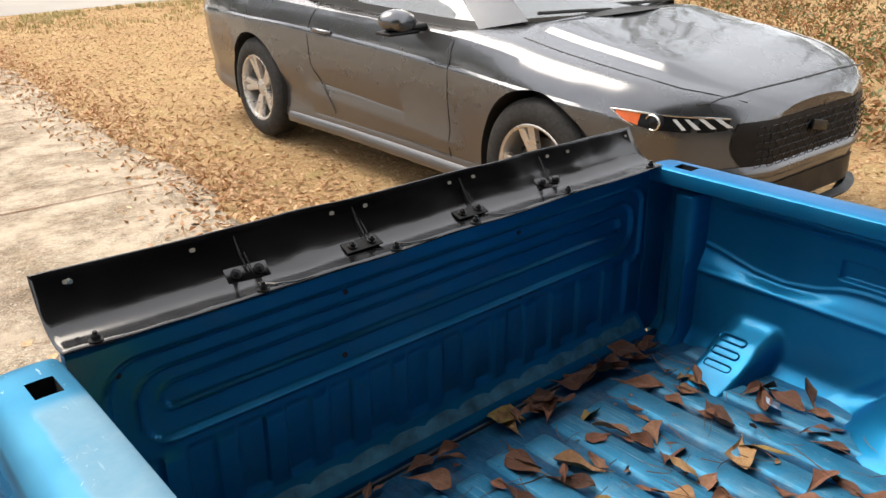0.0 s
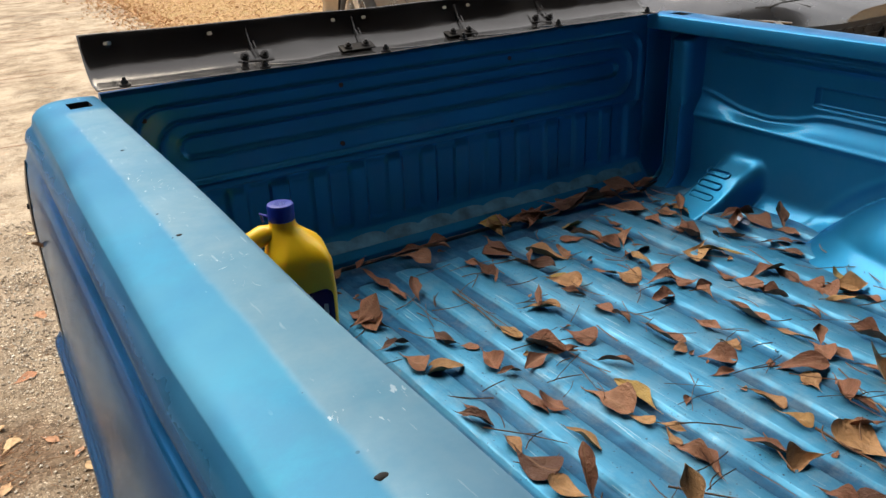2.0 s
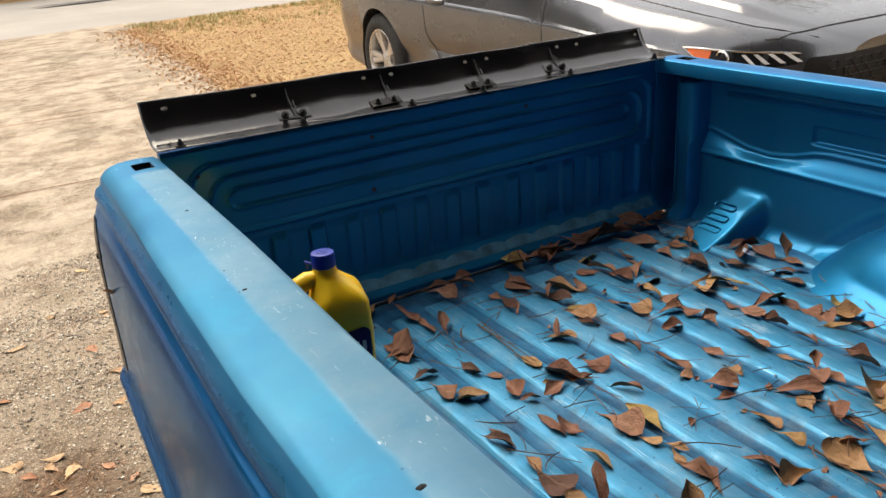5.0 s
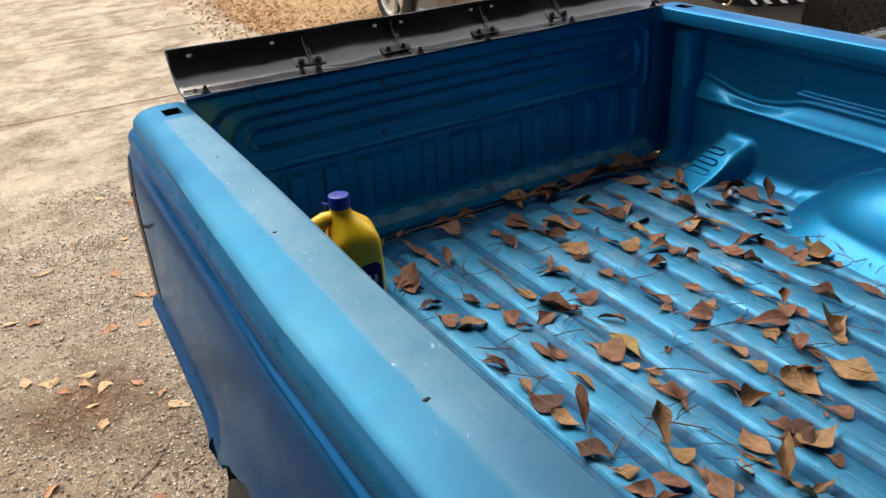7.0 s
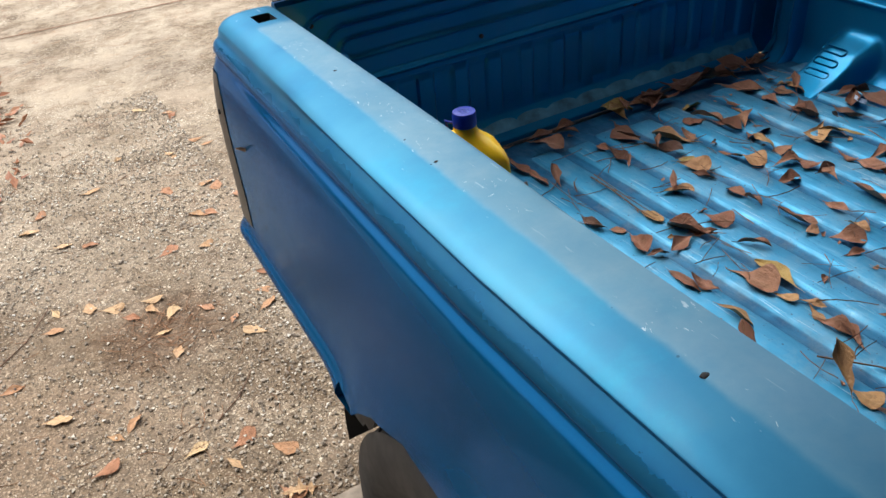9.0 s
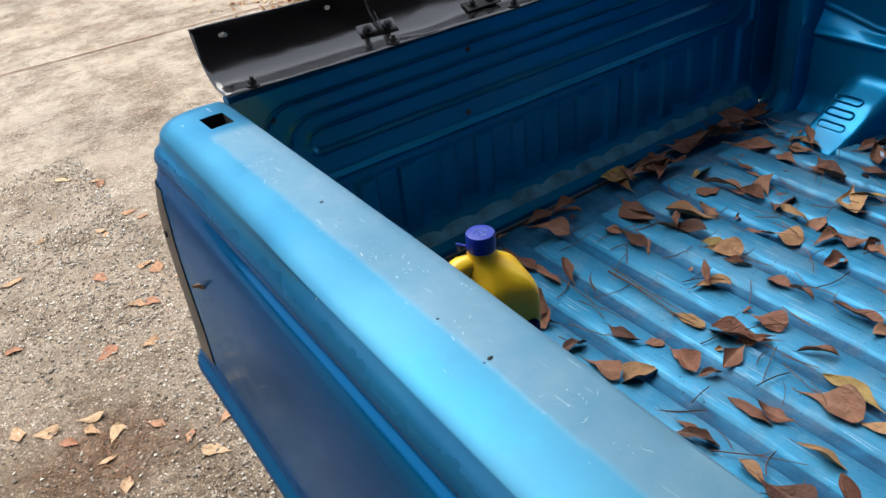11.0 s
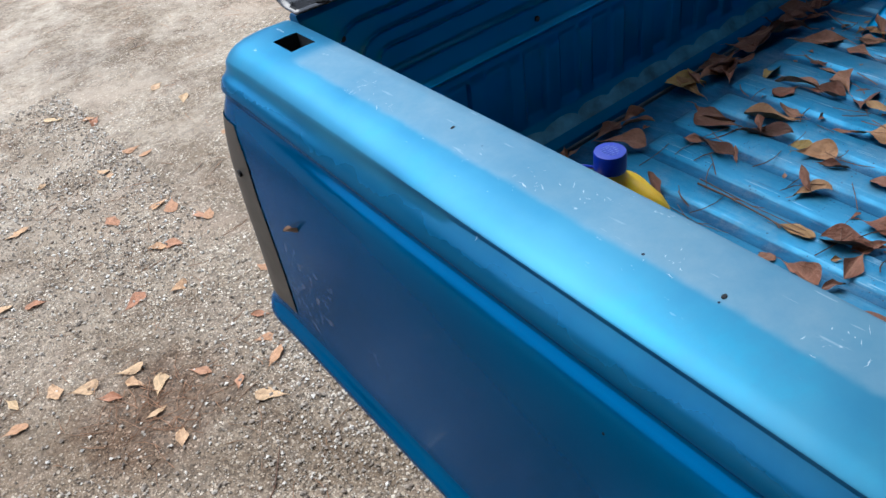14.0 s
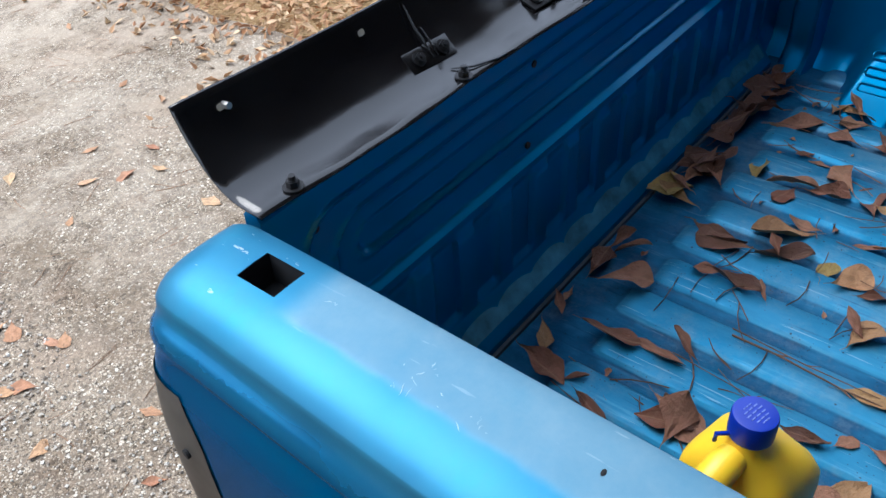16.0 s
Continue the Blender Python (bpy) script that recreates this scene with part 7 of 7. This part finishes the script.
stuck_leaf()
blades("edge_weed", "small pale green weed at the slab's edge", lambda r: [(-0.36 + r.gauss(0, 0.03), -0.225 + r.gauss(0, 0.015), 0.0) for _ in range(7)], SPROUT, 19, 0.028, "weed")
blades("verge_grass", "dry straw-coloured grass tufts beside the road", verge_spots, STRAW, 8, 0.07)
strew("scrub", "low scrub of orange-brown leaves and green weeds beside the yard", scrub_spots, WEED, 0.075, 9, flat=0.7, category="scrub")
strew("bank_leaves", "brown leaves over the far bank", lambda r: [(r.uniform(-15, 30), 26.5 + 7 * r.random(), 0.3 + 0.3 * r.random()) for _ in range(4000)], LITTER, 0.16, 11)


def tree(seed, x, y, h, crown_r, green, leaf=0.13, count=60):
    """A tapered trunk with limbs and a ragged crown of many small leaves."""
    r = random.Random(seed)
    t = thing("tree", "tall tree with a ragged thinning crown beyond the yard", "tree", pose(x, y, -0.05, 0, 0, r.uniform(0, 360)), "trees round the yard")
    bm = bmesh.new()
    pts, z = [], 0.0
    px = py = 0.0
    while z < h * 0.9:
        pts.append((px, py, z))
        z += h * 0.12
        px += r.gauss(0, 0.10)
        py += r.gauss(0, 0.10)
    tube(bm, pts, [0.20 * (1 - 0.85 * i / len(pts)) + 0.02 for i in range(len(pts))], 8)
    tips = []
    for k in range(14):
        b = Vector(pts[r.randint(len(pts) // 3, len(pts) - 1)])
        a = r.uniform(0, 2 * math.pi)
        e = b + Vector((math.cos(a), math.sin(a), r.uniform(0.2, 0.9))) * crown_r * r.uniform(0.5, 1.0)
        tube(bm, [b, (b + e) / 2 + Vector((0, 0, 0.15)), e], [0.06, 0.04, 0.015], 5)
        tips += [e, (b + e) / 2]
    part("trunk", bm, BARK, t, "grey-brown trunk and limbs", 60)
    verts, faces = [], []
    for e in tips:
        for _ in range(count):
            c = e + Vector((r.gauss(0, 0.5), r.gauss(0, 0.5), r.gauss(0, 0.4)))
            q = Euler((r.uniform(0, 6), r.uniform(0, 6), r.uniform(0, 6))).to_matrix()
            s = leaf * r.uniform(0.6, 1.4)
            b = len(verts)
            verts += [c + q @ Vector(v) * s for v in ((-1, 0, 0), (0, -0.5, 0.1), (1, 0, 0), (0, 0.5, 0.1))]
            faces.append((b, b + 1, b + 2, b + 3))
    me = bpy.data.meshes.new("crown")
    me.from_pydata([tuple(v) for v in verts], [], faces)
    me.materials.append(green)
    c = new("crown", me)
    c.parent = t
    tagged(c, "sparse crown of small leaves", kind="stuff")


for k, (x, y, h, cr) in enumerate(((15, 9, 9, 2.6), (18, 14, 11, 3.0), (13, 17, 8, 2.2), (21, 6, 10, 3.0), (17, 1, 9, 2.6), (9, 30, 12, 3.2), (22, 24, 12, 3.4), (-4, 32, 11, 3.0))):
    tree(70 + k, x, y, h, cr, CROWN)
# the woods across the road, which the paint and the glass mirror
for k in range(17):
    tree(120 + k, -30 + 3.7 * k + 0.9 * math.sin(k * 2.1), 30 + 2.5 * math.sin(k * 1.7), 9 + 1.8 * math.sin(k * 3.3), 3.2, CROWN, 0.34, 90)
# unseen row west of the drive, added to darken the low sky there
for k in range(8):
    tree(150 + k, -26 + 1.6 * math.sin(k * 2.3), -8 + 4.6 * k, 7.0 + 1.4 * math.sin(k * 2.9), 2.8, CROWN, 0.34, 90)
